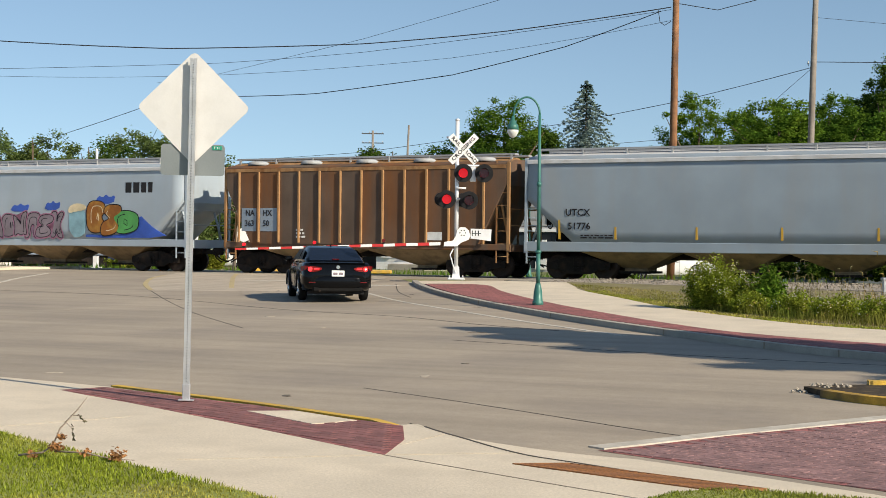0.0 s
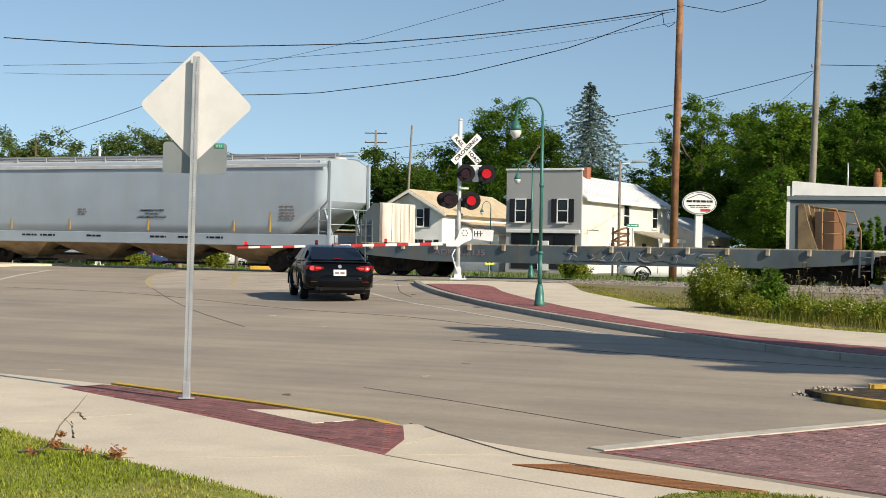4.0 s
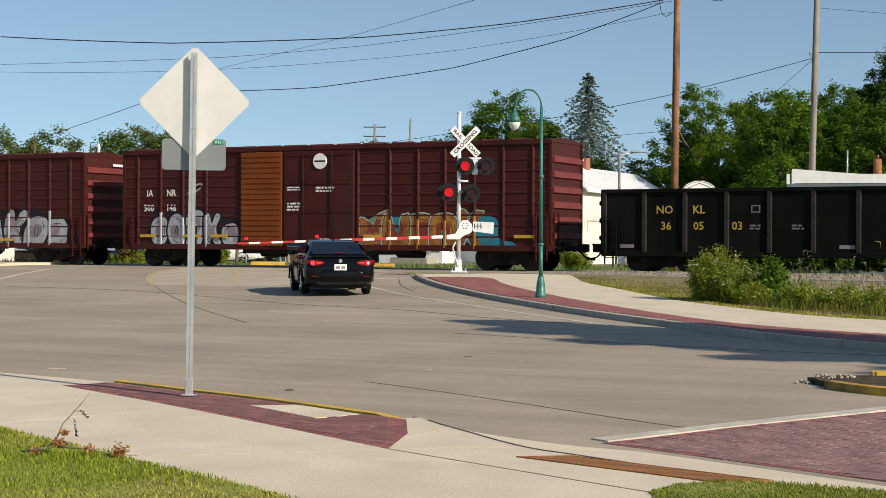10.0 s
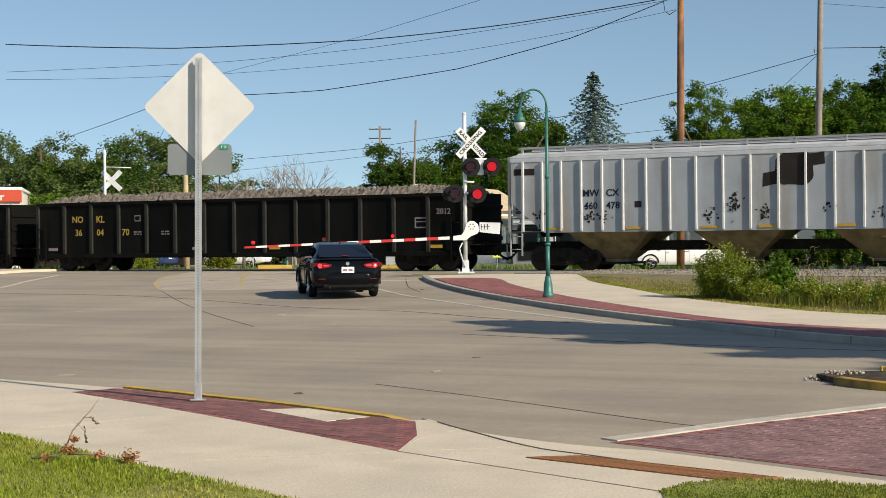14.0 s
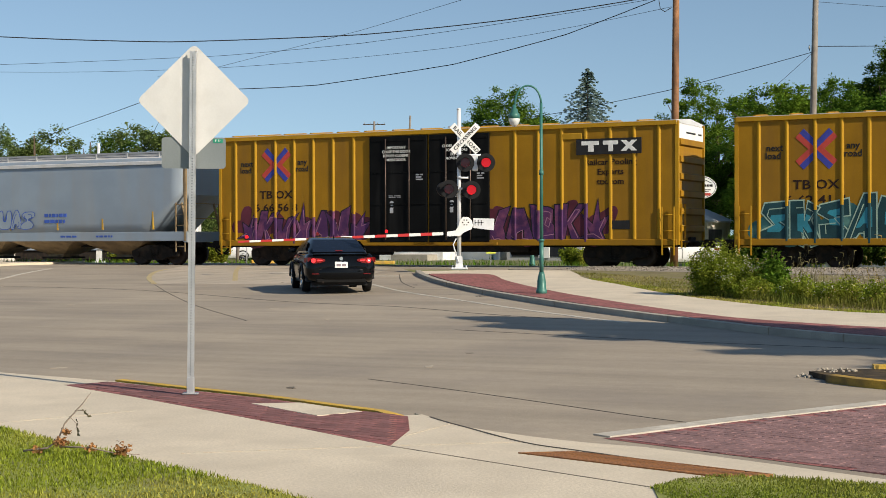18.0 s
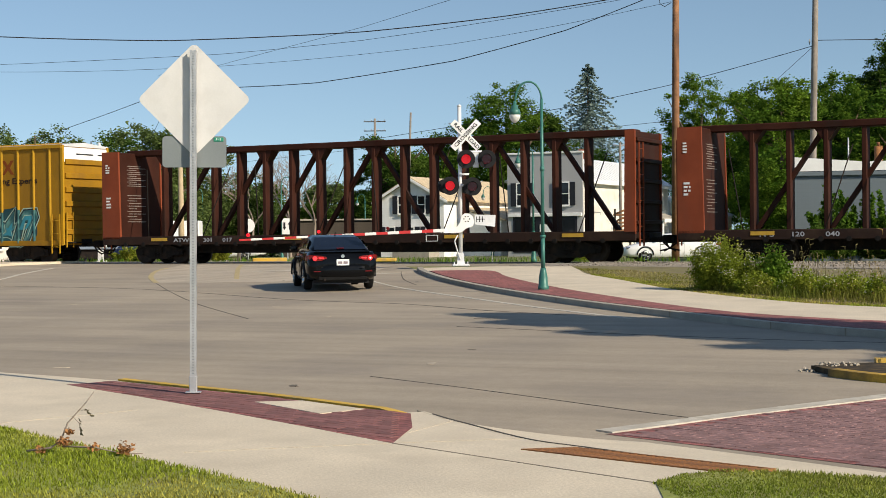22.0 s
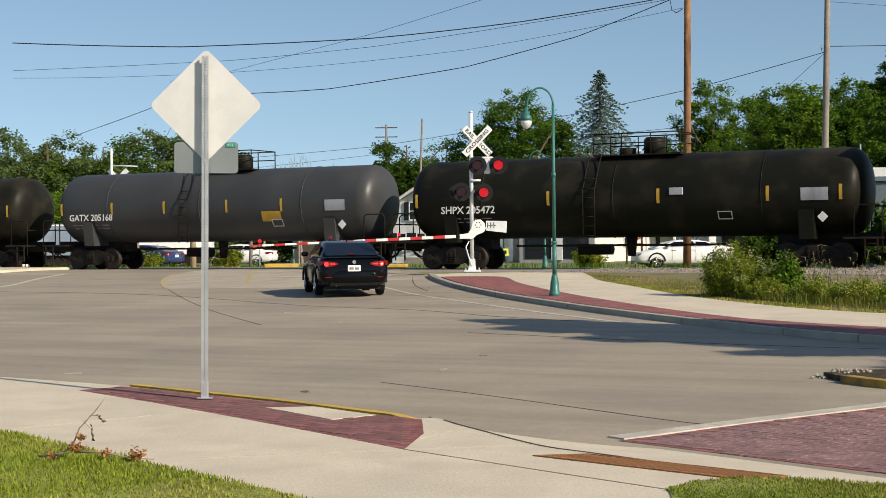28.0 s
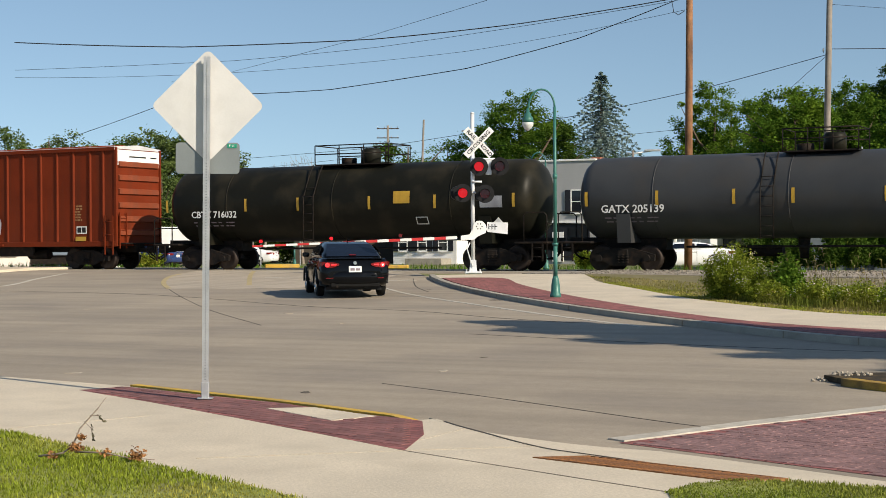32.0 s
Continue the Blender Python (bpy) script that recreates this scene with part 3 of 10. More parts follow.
# chalky, dust-covered paint has little gloss left
for _key, _level in (("orange_car", 0.08), ("yellow_car", 0.12), ("yellow_post", 0.12), ("maroon", 0.1), ("maroon_end", 0.1), ("rust_brown", 0.1), ("rust_post", 0.1), ("orange_door", 0.1), ("centre_red", 0.12),
                     ("centre_brown", 0.08), ("tank_black", 0.1), ("tank_grey", 0.25), ("grey_hopper", 0.25), ("pale_hopper", 0.25), ("blue_hopper", 0.25), ("cream_hopper", 0.2), ("sign_grey", 0.3), ("black_door", 0.06)):
    M[_key].node_tree.nodes["Principled BSDF"].inputs["Specular IOR Level"].default_value = _level


def coursed(m, spin):
    """Adds the courses of small pavers to a material's colour."""
    n, link = m.node_tree.nodes, m.node_tree.links.new
    base = n["Principled BSDF"].inputs["Base Color"]
    tc, mp, bt, mx = n.new("ShaderNodeTexCoord"), n.new("ShaderNodeMapping"), n.new("ShaderNodeTexBrick"), n.new("ShaderNodeMixRGB")
    mp.inputs["Rotation"].default_value = (0, 0, radians(spin))
    for key, value in (("Color1", (1.25, 1.2, 1.2, 1)), ("Color2", (0.8, 0.8, 0.8, 1)), ("Mortar", (0.5, 0.5, 0.5, 1)), ("Scale", 1.0), ("Mortar Size", 0.007), ("Brick Width", 0.2), ("Row Height", 0.1)):
        bt.inputs[key].default_value = value
    mx.blend_type = "MULTIPLY"
    mx.inputs[0].default_value = 1.0
    link(tc.outputs["Object"], mp.inputs["Vector"])
    link(mp.outputs[0], bt.inputs["Vector"])
    link(base.links[0].from_socket, mx.inputs[1])
    link(bt.outputs["Color"], mx.inputs[2])
    link(mx.outputs[0], base)


coursed(M["brick_far"], 44)


def leafy(name, col, spread=0.35, thin=0.45, tip=None):
    """Foliage: a colour that differs from leaf to leaf, with light let through."""
    m = bpy.data.materials.new(name)
    m.use_nodes = True
    nt = m.node_tree
    n, link = nt.nodes, nt.links.new
    n.remove(n["Principled BSDF"])
    g = n.new("ShaderNodeNewGeometry")
    r = n.new("ShaderNodeMapRange")
    r.inputs[3].default_value, r.inputs[4].default_value = 1 - spread, 1 + spread
    link(g.outputs["Random Per Island"], r.inputs[0])
    tc = n.new("ShaderNodeTexCoord")
    nz = n.new("ShaderNodeTexNoise")
    nz.inputs["Scale"].default_value = 0.45
    link(tc.outputs["Object"], nz.inputs["Vector"])
    mx = n.new("ShaderNodeMixRGB")
    mx.inputs[1].default_value = (*col, 1)
    mx.inputs[2].default_value = (*(tip or (col[0] * 1.7, col[1] * 1.35, col[2] * 0.9)), 1)
    k = n.new("ShaderNodeMapRange")
    k.inputs[1].default_value, k.inputs[2].default_value = 0.4, 0.65
    link(nz.outputs["Fac"], k.inputs[0])
    link(k.outputs[0], mx.inputs[0])
    s = n.new("ShaderNodeVectorMath")
    s.operation = "SCALE"
    link(mx.outputs[0], s.inputs[0])
    link(r.outputs[0], s.inputs["Scale"])
    d, t, x = n.new("ShaderNodeBsdfDiffuse"), n.new("ShaderNodeBsdfTranslucent"), n.new("ShaderNodeMixShader")
    x.inputs[0].default_value = thin
    link(s.outputs[0], d.inputs["Color"])
    link(s.outputs[0], t.inputs["Color"])
    link(d.outputs[0], x.inputs[1])
    link(t.outputs[0], x.inputs[2])
    link(x.outputs[0], n["Material Output"].inputs["Surface"])
    return m


M["leaf"] = leafy("summer_leaves", (0.074, 0.15, 0.02), 0.35, 0.42, (0.125, 0.21, 0.024))
M["leaf_olive"] = leafy("olive_leaves", (0.115, 0.165, 0.05), 0.3, 0.4, (0.155, 0.205, 0.06))
M["leaf_dark"] = leafy("dark_leaves", (0.056, 0.108, 0.02), 0.35, 0.4, (0.096, 0.155, 0.024))
M["leaf_bright"] = leafy("bright_leaves", (0.098, 0.185, 0.023), 0.35, 0.43, (0.16, 0.25, 0.028))
M["needles"] = leafy("blue_green_needles", (0.15, 0.21, 0.18), 0.4, 0.3, (0.26, 0.33, 0.3))
M["grass"] = leafy("grass_blades", (0.25, 0.3, 0.036), 0.5, 0.36, (0.4, 0.36, 0.09))
# darker copy of the lawn blades, shade put into the colour
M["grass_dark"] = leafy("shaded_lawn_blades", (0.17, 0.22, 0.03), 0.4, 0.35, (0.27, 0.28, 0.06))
M["verge_grass"] = leafy("dull_verge_blades", (0.2, 0.2, 0.05), 0.4, 0.35, (0.32, 0.27, 0.12))
M["weed"] = leafy("weed_leaves", (0.175, 0.235, 0.026), 0.5, 0.42, (0.29, 0.3, 0.045))
M["reed"] = leafy("weathered_stems", (0.2, 0.18, 0.085), 0.4, 0.3)
M["rank_grass"] = leafy("rank_grass_blades", (0.09, 0.125, 0.02), 0.5, 0.4, (0.18, 0.18, 0.04))
M["petal"] = leafy("white_flower_heads", (0.8, 0.8, 0.74), 0.1, 0.3)
# ---- the freight train ----
_rng = random.Random(7)


def wheelset_mesh():
    s = Shape()
    for side in (-1, 1):
        prof = [(0.0, 0.1), (0.07, 0.38), (0.07, 0.455), (-0.055, 0.465), (-0.075, 0.495), (-0.095, 0.49), (-0.095, 0.4), (-0.02, 0.36), (-0.02, 0.12)]
        n = 20
        rings = [[(r * math.cos(2 * math.pi * k / n), side * (0.75 + d), r * math.sin(2 * math.pi * k / n)) for k in range(n)] for d, r in prof]
        s.loft(rings if side > 0 else rings[::-1], True, True)
    s.tube([(0, -0.8, 0), (0, 0.8, 0)], 0.085, 10)
    return s.mesh("wheelset")


def truck_mesh():
    s = Shape()
    for y in (-1.0, 1.0):
        o = [(-1.18, 0.58), (-1.15, 0.36), (-0.68, 0.34), (-0.42, 0.2), (0.42, 0.2), (0.68, 0.34), (1.15, 0.36), (1.18, 0.58), (0.62, 0.74), (0.3, 0.82), (-0.3, 0.82), (-0.62, 0.74)]
        s.prism(o, y - 0.07, y + 0.07)
        for x in (-0.889, 0.889):
            s.tube([(x, y - 0.12 if y < 0 else y + 0.12, 0.457), (x, y, 0.457)], [0.12, 0.14], 10)
        for k in range(4):
            for dx in (-0.16, 0.0, 0.16):
                s.tube([(dx, y * 1.06, 0.3 + k * 0.09), (dx, y * 1.06, 0.34 + k * 0.09)], [0.075, 0.06], 8)
    s.bevel_box(-0.22, 0.22, -1.1, 1.1, 0.42, 0.78, 0.04)
    s.box(-1.1, 1.1, -0.12, 0.12, 0.5, 0.6)
    return s.mesh("truck_frame")


WHEELSET, TRUCK = wheelset_mesh(), truck_mesh()


def coupler_mesh():
    s = Shape()
    s.bevel_box(0, 0.5, -0.09, 0.09, 0.72, 0.9, 0.02)
    s.bevel_box(0.42, 0.78, -0.16, 0.16, 0.68, 0.98, 0.04)
    s.tube([(0.55, -0.2, 0.78), (0.7, -0.26, 0.55), (0.95, -0.22, 0.4)], 0.03, 6)
    s.tube([(0.35, 0.2, 0.7), (0.6, 0.24, 0.5), (0.95, 0.2, 0.42)], 0.03, 6)
    return s.mesh("coupler")


COUPLER = coupler_mesh()


def running_gear(car, half, centre, sill=True, mat=None):
    """Two trucks with their wheelsets, couplers and the centre sill."""
    for sgn in (-1, 1):
        t = part("truck", TRUCK, M["steel"], car, m=pose(sgn * centre, 0, 0.0))
        for dx in (-0.889, 0.889):
            part("wheelset", WHEELSET, M["wheel"], t, m=pose(dx, 0, 0.457))
        part("coupler", COUPLER, M["steel"], car, m=pose(sgn * half, 0, 0, 0, 0, 0 if sgn > 0 else 180))
    if sill:
        part("centre_sill", Shape().box(-half, half, -0.28, 0.28, 0.72, 1.06), mat or M["steel"], car)


def ladder(car, x, y, z0, z1, width=0.42, mat=None, across="x", rungs=None, name="ladder"):
    s = Shape()
    k = rungs or max(2, int((z1 - z0) / 0.42))
    ax = (lambda d: (x + d, y)) if across == "x" else (lambda d: (x, y + d))
    for d in (-width / 2, width / 2):
        px, py = ax(d)
        s.box(px - 0.025, px + 0.025, py - 0.02, py + 0.02, z0, z1)
    for i in range(k):
        z = z0 + (i + 0.5) * (z1 - z0) / k
        a, b = ax(-width / 2), ax(width / 2)
        s.tube([(*a, z), (*b, z)], 0.016, 6)
    return part(name, s, mat or M["white"], car)


def brake_wheel(car, x, z, mat=None):
    s = Shape()
    n = 16
    ring = [(x, 0.45 + 0.28 * math.cos(2 * math.pi * k / n), z + 0.28 * math.sin(2 * math.pi * k / n)) for k in range(n + 1)]
    s.tube(ring, 0.02, 6, False)
    for k in range(0, n, 4):
        s.tube([(x, 0.45, z), ring[k]], 0.014, 5)
    s.box(x - 0.08, x + 0.0, 0.3, 0.6, z - 0.15, z + 0.15)
    return part("brake_wheel", s, mat or M["steel"], car)


def words(car, body, x, z, size, mat, y=-1.5, wide=1.0, label="", name="lettering"):
    return letters(name, body, size, mat, car, pose(x, y - 0.006, z, 90, 0, 0), label, wide)


def skin(z, sill=1.33, top=4.25):
    """How far out the bulging side of a hopper lies at a height."""
    return -(1.48 + 0.08 * math.sin(math.pi * (0.12 + 0.8 * (z - sill) / (top - sill)))) - 0.008


def bars(car, x, z, w, h, rows, mat, y=-1.5, name="small_print"):
    """Small writing that cannot be read: rows of bars."""
    s = Shape()
    for r in range(rows):
        zz = z + h / 2 - (r + 0.3) * h / rows
        at = -w / 2
        while at < w / 2 - 0.05:
            step = _rng.uniform(0.08, 0.3) * max(1.0, w / 1.2)
            e = min(at + step, w / 2)
            s.box(x + at, x + e, y - 0.005, y + 0.001, zz - h / rows * 0.28, zz + h / rows * 0.28)
            at = e + 0.05
    return part(name, s, mat, car)


def blob(cx, cz, rx, rz, lean, rng, n=14, rough=0.22):
    out = []
    f1, f2 = rng.uniform(0, 6), rng.uniform(0, 6)
    for k in range(n):
        a = 2 * math.pi * k / n
        q = 1 + rough * math.sin(2 * a + f1) + rough * 0.8 * math.sin(3 * a + f2) + rng.uniform(-0.08, 0.08)
        sx, sz = math.copysign(abs(math.cos(a)) ** 0.7, math.cos(a)), math.copysign(abs(math.sin(a)) ** 0.7, math.sin(a))
        out.append((cx + rx * q * sx + lean * rz * sz, cz + rz * q * sz))
    return out


LUMPS = {
    "arch": [(0, 0), (0, 0.8), (0.2, 1), (0.8, 1), (1, 0.8), (1, 0), (0.66, 0), (0.63, 0.58), (0.38, 0.58), (0.35, 0)],
    "bowl": [(0, 0), (0, 1), (0.8, 1), (1, 0.76), (0.76, 0.52), (1, 0.3), (0.86, 0)],
    "cup": [(0, 1), (0, 0.2), (0.2, 0), (0.8, 0), (1, 0.2), (1, 1), (0.66, 1), (0.63, 0.4), (0.38, 0.4), (0.35, 1)],
    "fork": [(0, 0), (0.05, 1), (0.4, 1), (0.42, 0.62), (0.7, 1), (1.05, 0.95), (0.62, 0.5), (1.05, 0), (0.68, 0), (0.4, 0.38), (0.38, 0)],
    "drop": [(0.5, 0), (0.1, 0.12), (0, 0.5), (0.12, 0.88), (0.5, 1), (0.9, 0.88), (1, 0.5), (0.9, 0.12)],
    "bend": [(1, 1), (0.2, 1), (0, 0.72), (0.5, 0.48), (0.02, 0.34), (0, 0), (0.8, 0), (1, 0.3), (0.52, 0.56), (1, 0.7)],
    "wedge": [(0, 0), (0.35, 1), (0.68, 1), (1, 0), (0.68, 0), (0.6, 0.25), (0.38, 0.25), (0.32, 0)],
    "block": [(0, 0), (0.02, 0.9), (0.15, 1), (0.85, 1), (1, 0.9), (0.98, 0)],
    "stub": [(0.1, 0), (0.05, 0.72), (0.95, 0.78), (0.9, 0)],
    "shard": [(0.0, 0.05), (0.28, 0.35), (0.1, 0.72), (0.42, 0.62), (0.62, 1.15), (0.7, 0.6), (1.08, 0.8), (0.8, 0.3), (1.0, 0.0), (0.5, 0.14)],
    "fang": [(0.0, 0.0), (0.1, 0.5), (-0.08, 0.85), (0.3, 0.78), (0.5, 0.42), (0.66, 0.9), (1.12, 1.05), (0.88, 0.55), (0.98, 0.0), (0.7, 0.1), (0.5, 0.02), (0.3, 0.12)],
}


def rounded_off(pts, times):
    """Cuts the corners of a closed outline."""
    for _ in range(times):
        out = []
        for (ax, az), (bx, bz) in zip(pts, pts[1:] + pts[:1]):
            out += [(ax * 0.77 + bx * 0.23, az * 0.77 + bz * 0.23), (ax * 0.23 + bx * 0.77, az * 0.23 + bz * 0.77)]
        pts = out
    return pts


def grown(pts, d):
    """A closed outline moved outwards by d."""
    area = sum(a[0] * b[1] - b[0] * a[1] for a, b in zip(pts, pts[1:] + pts[:1]))
    g, out, n = (1 if area > 0 else -1), [], len(pts)
    for i in range(n):
        a, b, c = Vector(pts[i - 1]), Vector(pts[i]), Vector(pts[(i + 1) % n])
        u, v = (b - a), (c - b)
        if u.length < 1e-6 or v.length < 1e-6:
            continue
        u.normalize()
        v.normalize()
        q = Vector((u.y + v.y, -u.x - v.x)) * g
        q = q.normalized() * min(1.6, 1 / max(0.4, q.length / 2)) if q.length > 1e-3 else Vector((u.y, -u.x)) * g
        out.append((b.x + q.x * d, b.y + q.y * d))
    return out


def sprayed_line(shape, pts, w, y, closed=False):
    """A thin sprayed line along points, as one strip."""
    p = [Vector(q) for q in pts] + ([Vector(pts[0])] if closed else [])
    vs = []
    for i, q in enumerate(p):
        d = p[min(i + 1, len(p) - 1)] - p[max(i - 1, 0)]
        if closed and i in (0, len(p) - 1):
            d = p[1] - p[-2]
        d = d.normalized() if d.length > 1e-6 else Vector((1, 0))
        k = w / 2
        vs += [(q.x - d.y * k, y, q.y + d.x * k), (q.x + d.y * k, y, q.y - d.x * k)]
    shape.add(vs, [(2 * i, 2 * i + 1, 2 * i + 3, 2 * i + 2) for i in range(len(p) - 1)])


def graffiti(car, x0, x1, z0, z1, fill, edge, back=None, forms=("arch", "bowl", "cup"), seed=1, y=-1.46, halo=None, soft=2, line=0.045, lean=0.1, marks=None,
             posts=(), depth=0.05, jitter=0.05, tone=None):
    """A sprayed piece: swelling interlocked shapes with outlines and inner lines, as thin coats on the sheets and on the posts between them."""
    rng = random.Random(seed)
    n = len(forms)
    w, h = (x1 - x0) / n, z1 - z0
    if back:
        bk = Shape()
        for k in range(n * 3):
            bx = x0 + (k + 0.5) * w / 3 + rng.uniform(-0.15, 0.15)
            bk.prism(rounded_off(blob(bx, z0 + h * rng.uniform(0.25, 0.75), w * rng.uniform(0.3, 0.5), h * rng.uniform(0.22, 0.42), 0, rng), 1), y - 0.002 - 0.0003 * k, y - 0.0005)
        tagged(part("spray_cloud", bk, back, car, "sprayed cloud behind graffiti shapes", fix=True), kind="stuff")
    for k, form in enumerate(forms):
        tilt, lift, tall, wide = rng.uniform(-0.6, 1.0) * lean, rng.uniform(-0.05, 0.06) * h, rng.uniform(0.9, 1.08), rng.uniform(1.02, 1.2)
        raw = [(x0 + (k + 0.5 + (p[0] - 0.5 + rng.uniform(-jitter, jitter)) * wide) * w + tilt * (p[1] - 0.5) * h, z0 + lift + h * (0.02 + (p[1] + rng.uniform(-jitter, jitter)) * 0.96 * tall)) for p in LUMPS[form]]
        o = rounded_off(raw, soft) if soft else raw
        base = y - 0.013 - 0.006 * (k % 2)
        outer = part("graffiti_shape", Shape().prism(grown(o, line + (0.05 if halo else 0.0)), base, base + 0.001), halo or edge, car, "sprayed graffiti shape, not readable", fix=True)
        if halo:
            part("spray_outline", Shape().prism(grown(o, line), base - 0.0015, base - 0.0005), edge, outer, fix=True)
        part("spray_fill", Shape().prism(o, base - 0.003, base - 0.002), fill, outer, fix=True)
        ln = Shape()
        cx, cz = sum(p[0] for p in o) / len(o), sum(p[1] for p in o) / len(o)
        inner = [(cx + (a - cx) * 0.62, cz + (b - cz) * 0.7) for a, b in o]
        if tone:
            f, g = rng.uniform(-0.12, 0.1) * w, rng.uniform(-0.05, 0.16) * h
            part("spray_tone", Shape().prism([(cx + f + (a - cx) * 0.5, cz + g + (b - cz) * 0.42) for a, b in o], base - 0.0036, base - 0.0032), tone, outer, fix=True)
        m = len(inner)
        for _ in range(3):
            a, ln_n = rng.randrange(m), max(3, int(m * rng.uniform(0.15, 0.3)))
            sprayed_line(ln, [inner[(a + q) % m] for q in range(ln_n)], 0.032, base - 0.0042 - 0.0004 * _)
        if form in ("drop", "bowl", "block"):
            q = [(cx + rng.uniform(-0.05, 0.05) + 0.1 * w * math.cos(t), cz + 0.14 * h * math.sin(t)) for t in (0.4 + 1.57 * v for v in range(4))]
            sprayed_line(ln, q, 0.04, base - 0.0056, True)
        tagged(part("spray_stroke", ln, marks or edge, outer), kind="stuff")
    for px in posts:
        if x0 < px < x1:
            a, b = z0 + h * rng.uniform(0.0, 0.1), z0 + h * rng.uniform(0.8, 1.0)
            part("sprayed_post", Shape().prism([(px - 0.074, y), (px + 0.074, y), (px + 0.027, y - depth - 0.004), (px - 0.027, y - depth - 0.004)], a, b, "z"), fill, car, "post sprayed over with graffiti paint")


def hopper(label, half, paint, top=4.25, sill=(0.98, 1.35), width=1.58, bulge=0.08, cut=(2.85, 1.75), bays=4, posts=0, post_paint=None, chute=None,
           gear=1.9, sill_paint=None, roof=None, hatches=0, walk_rail=True, ladder_paint=None, bay_at=None, bay_width=None):
    """A covered hopper car: sloped-end body, roof, side sills, chutes below, end cages with ladders."""
    car = thing("covered_hopper", label, "railway car", group="cars of the freight train")
    rise, run = cut
    s = Shape()
    xs = [-half + 0.12, -half + 0.12 + run * 0.35, -half + 0.12 + run * 0.7, -half + 0.12 + run, *(-half + 0.12 + run + (2 * half - 0.24 - 2 * run) * k / 40 for k in range(1, 40)), half - 0.12 - run, half - 0.12 - run * 0.7, half - 0.12 - run * 0.35, half - 0.12]

    def wide(z):
        u = (z - sill[1]) / (top - sill[1])
        return width - bulge + bulge * math.sin(math.pi * min(1, max(0, 0.12 + 0.8 * u)))
    rings = []
    for x in xs:
        u = max(0.0, (abs(x) - (half - 0.12 - run)) / run)
        zb = sill[1] - 0.05 + (rise - sill[1]) * u
        zs = [zb + (top - zb) * k / 7 for k in range(8)]
        dent = lambda z: (0.007 * noise.noise((x * 1.5 + half, z * 0.45, 3.1)) - 0.004 * (abs((x * 0.78) % 1 - 0.5) < 0.07)) * min(1, 3 * (top - z)) if bulge > 0.02 else 0.0
        near = [(x, -wide(z) - dent(z), z) for z in zs]
        far = [(x, wide(z), z) for z in zs[::-1]]
        rings.append(near + [(x, -width * 0.93, top + 0.07), (x, -0.6, top + 0.2), (x, 0.6, top + 0.2), (x, width * 0.93, top + 0.07)] + far)
    body = part("body", s.loft([r[::-1] for r in rings], bulge > 0.02), paint, car, fix=True)
    rp = roof or M["roof_white"]
    r = Shape()
    for y0, y1, za, zb in ((-width - 0.02, -0.62, top - 0.16, top + 0.16), (width + 0.02, 0.62, top - 0.16, top + 0.16)):
        r.add([(-half + 0.1, y0, za), (half - 0.1, y0, za), (half - 0.1, y0, za + 0.12), (-half + 0.1, y0, za + 0.12),
               (-half + 0.1, y1, zb + 0.09), (half - 0.1, y1, zb + 0.09)], [(0, 1, 2, 3), (3, 2, 5, 4)])
    part("roof_edge", r, rp, car)
    part("running_board", Shape().box(-half + 0.1, half - 0.1, -0.78, -0.42, top + 0.35, top + 0.42), M["walk_grey"], car)
    part("running_board", Shape().box(-half + 0.1, half - 0.1, 0.42, 0.78, top + 0.35, top + 0.42), M["walk_grey"], car)
    part("hatch_trough", Shape().bevel_box(-half + 0.4, half - 0.4, -0.38, 0.38, top + 0.17, top + 0.3, 0.04), rp, car)
    if walk_rail:
        n = int(half * 2 / 1.6)
        br = Shape().box(-0.03, 0.03, -0.05, 0.05, 0, 0.3).mesh("walkway_bracket")
        for k in range(n + 1):
            part("walkway_bracket", br, M["walk_grey"], car, m=pose(-half + 0.25 + k * (2 * half - 0.5) / n, -0.76, top + 0.09))
    if hatches:
        hm = Shape().loft([[(rr * math.cos(2 * math.pi * k / 16), rr * math.sin(2 * math.pi * k / 16), z) for k in range(16)] for rr, z in ((0.42, 0), (0.42, 0.1), (0.3, 0.16))]).mesh("hatch_cover")
        for k in range(hatches):
            for y in (-0.95, 0.95):
                part("hatch_cover", hm, M["cream_hopper"], car, m=pose(-half + (k + 0.5) * 2 * half / hatches, y, top + 0.12))
    if sill[1] - sill[0] > 0.02:
        for y in (-1, 1):
            part("side_sill", Shape().bevel_box(-half, half, y * (width - 0.1) - 0.06, y * (width - 0.1) + 0.06, sill[0], sill[1], 0.02), sill_paint or paint, car)
    span = 2 * (half - run) - 0.5
    for k in range(bays):
        x, w = (bay_at[k], bay_width) if bay_at else (-span / 2 + (k + 0.5) * span / bays, span / bays)
        c = Shape().loft([[(x - a, -b, z), (x + a, -b, z), (x + a, b, z), (x - a, b, z)] for a, b, z in ((w * 0.48, width - 0.12, sill[1] - 0.03), (w * 0.47, width - 0.14, sill[0]), (0.42, 0.5, 0.42), (0.42, 0.5, 0.3))], False)
        bay = part("hopper_bay", c, chute or M["tan"], car, fix=True)
        part("outlet_gate", Shape().box(x - 0.55, x + 0.55, -0.75, 0.75, 0.24, 0.32), M["steel"], bay)
    if posts:
        pm = Shape().prism([(-0.045, 0), (0.045, 0), (0.03, -0.07), (-0.03, -0.07)], sill[1], top - 0.16, "z").mesh("side_post")
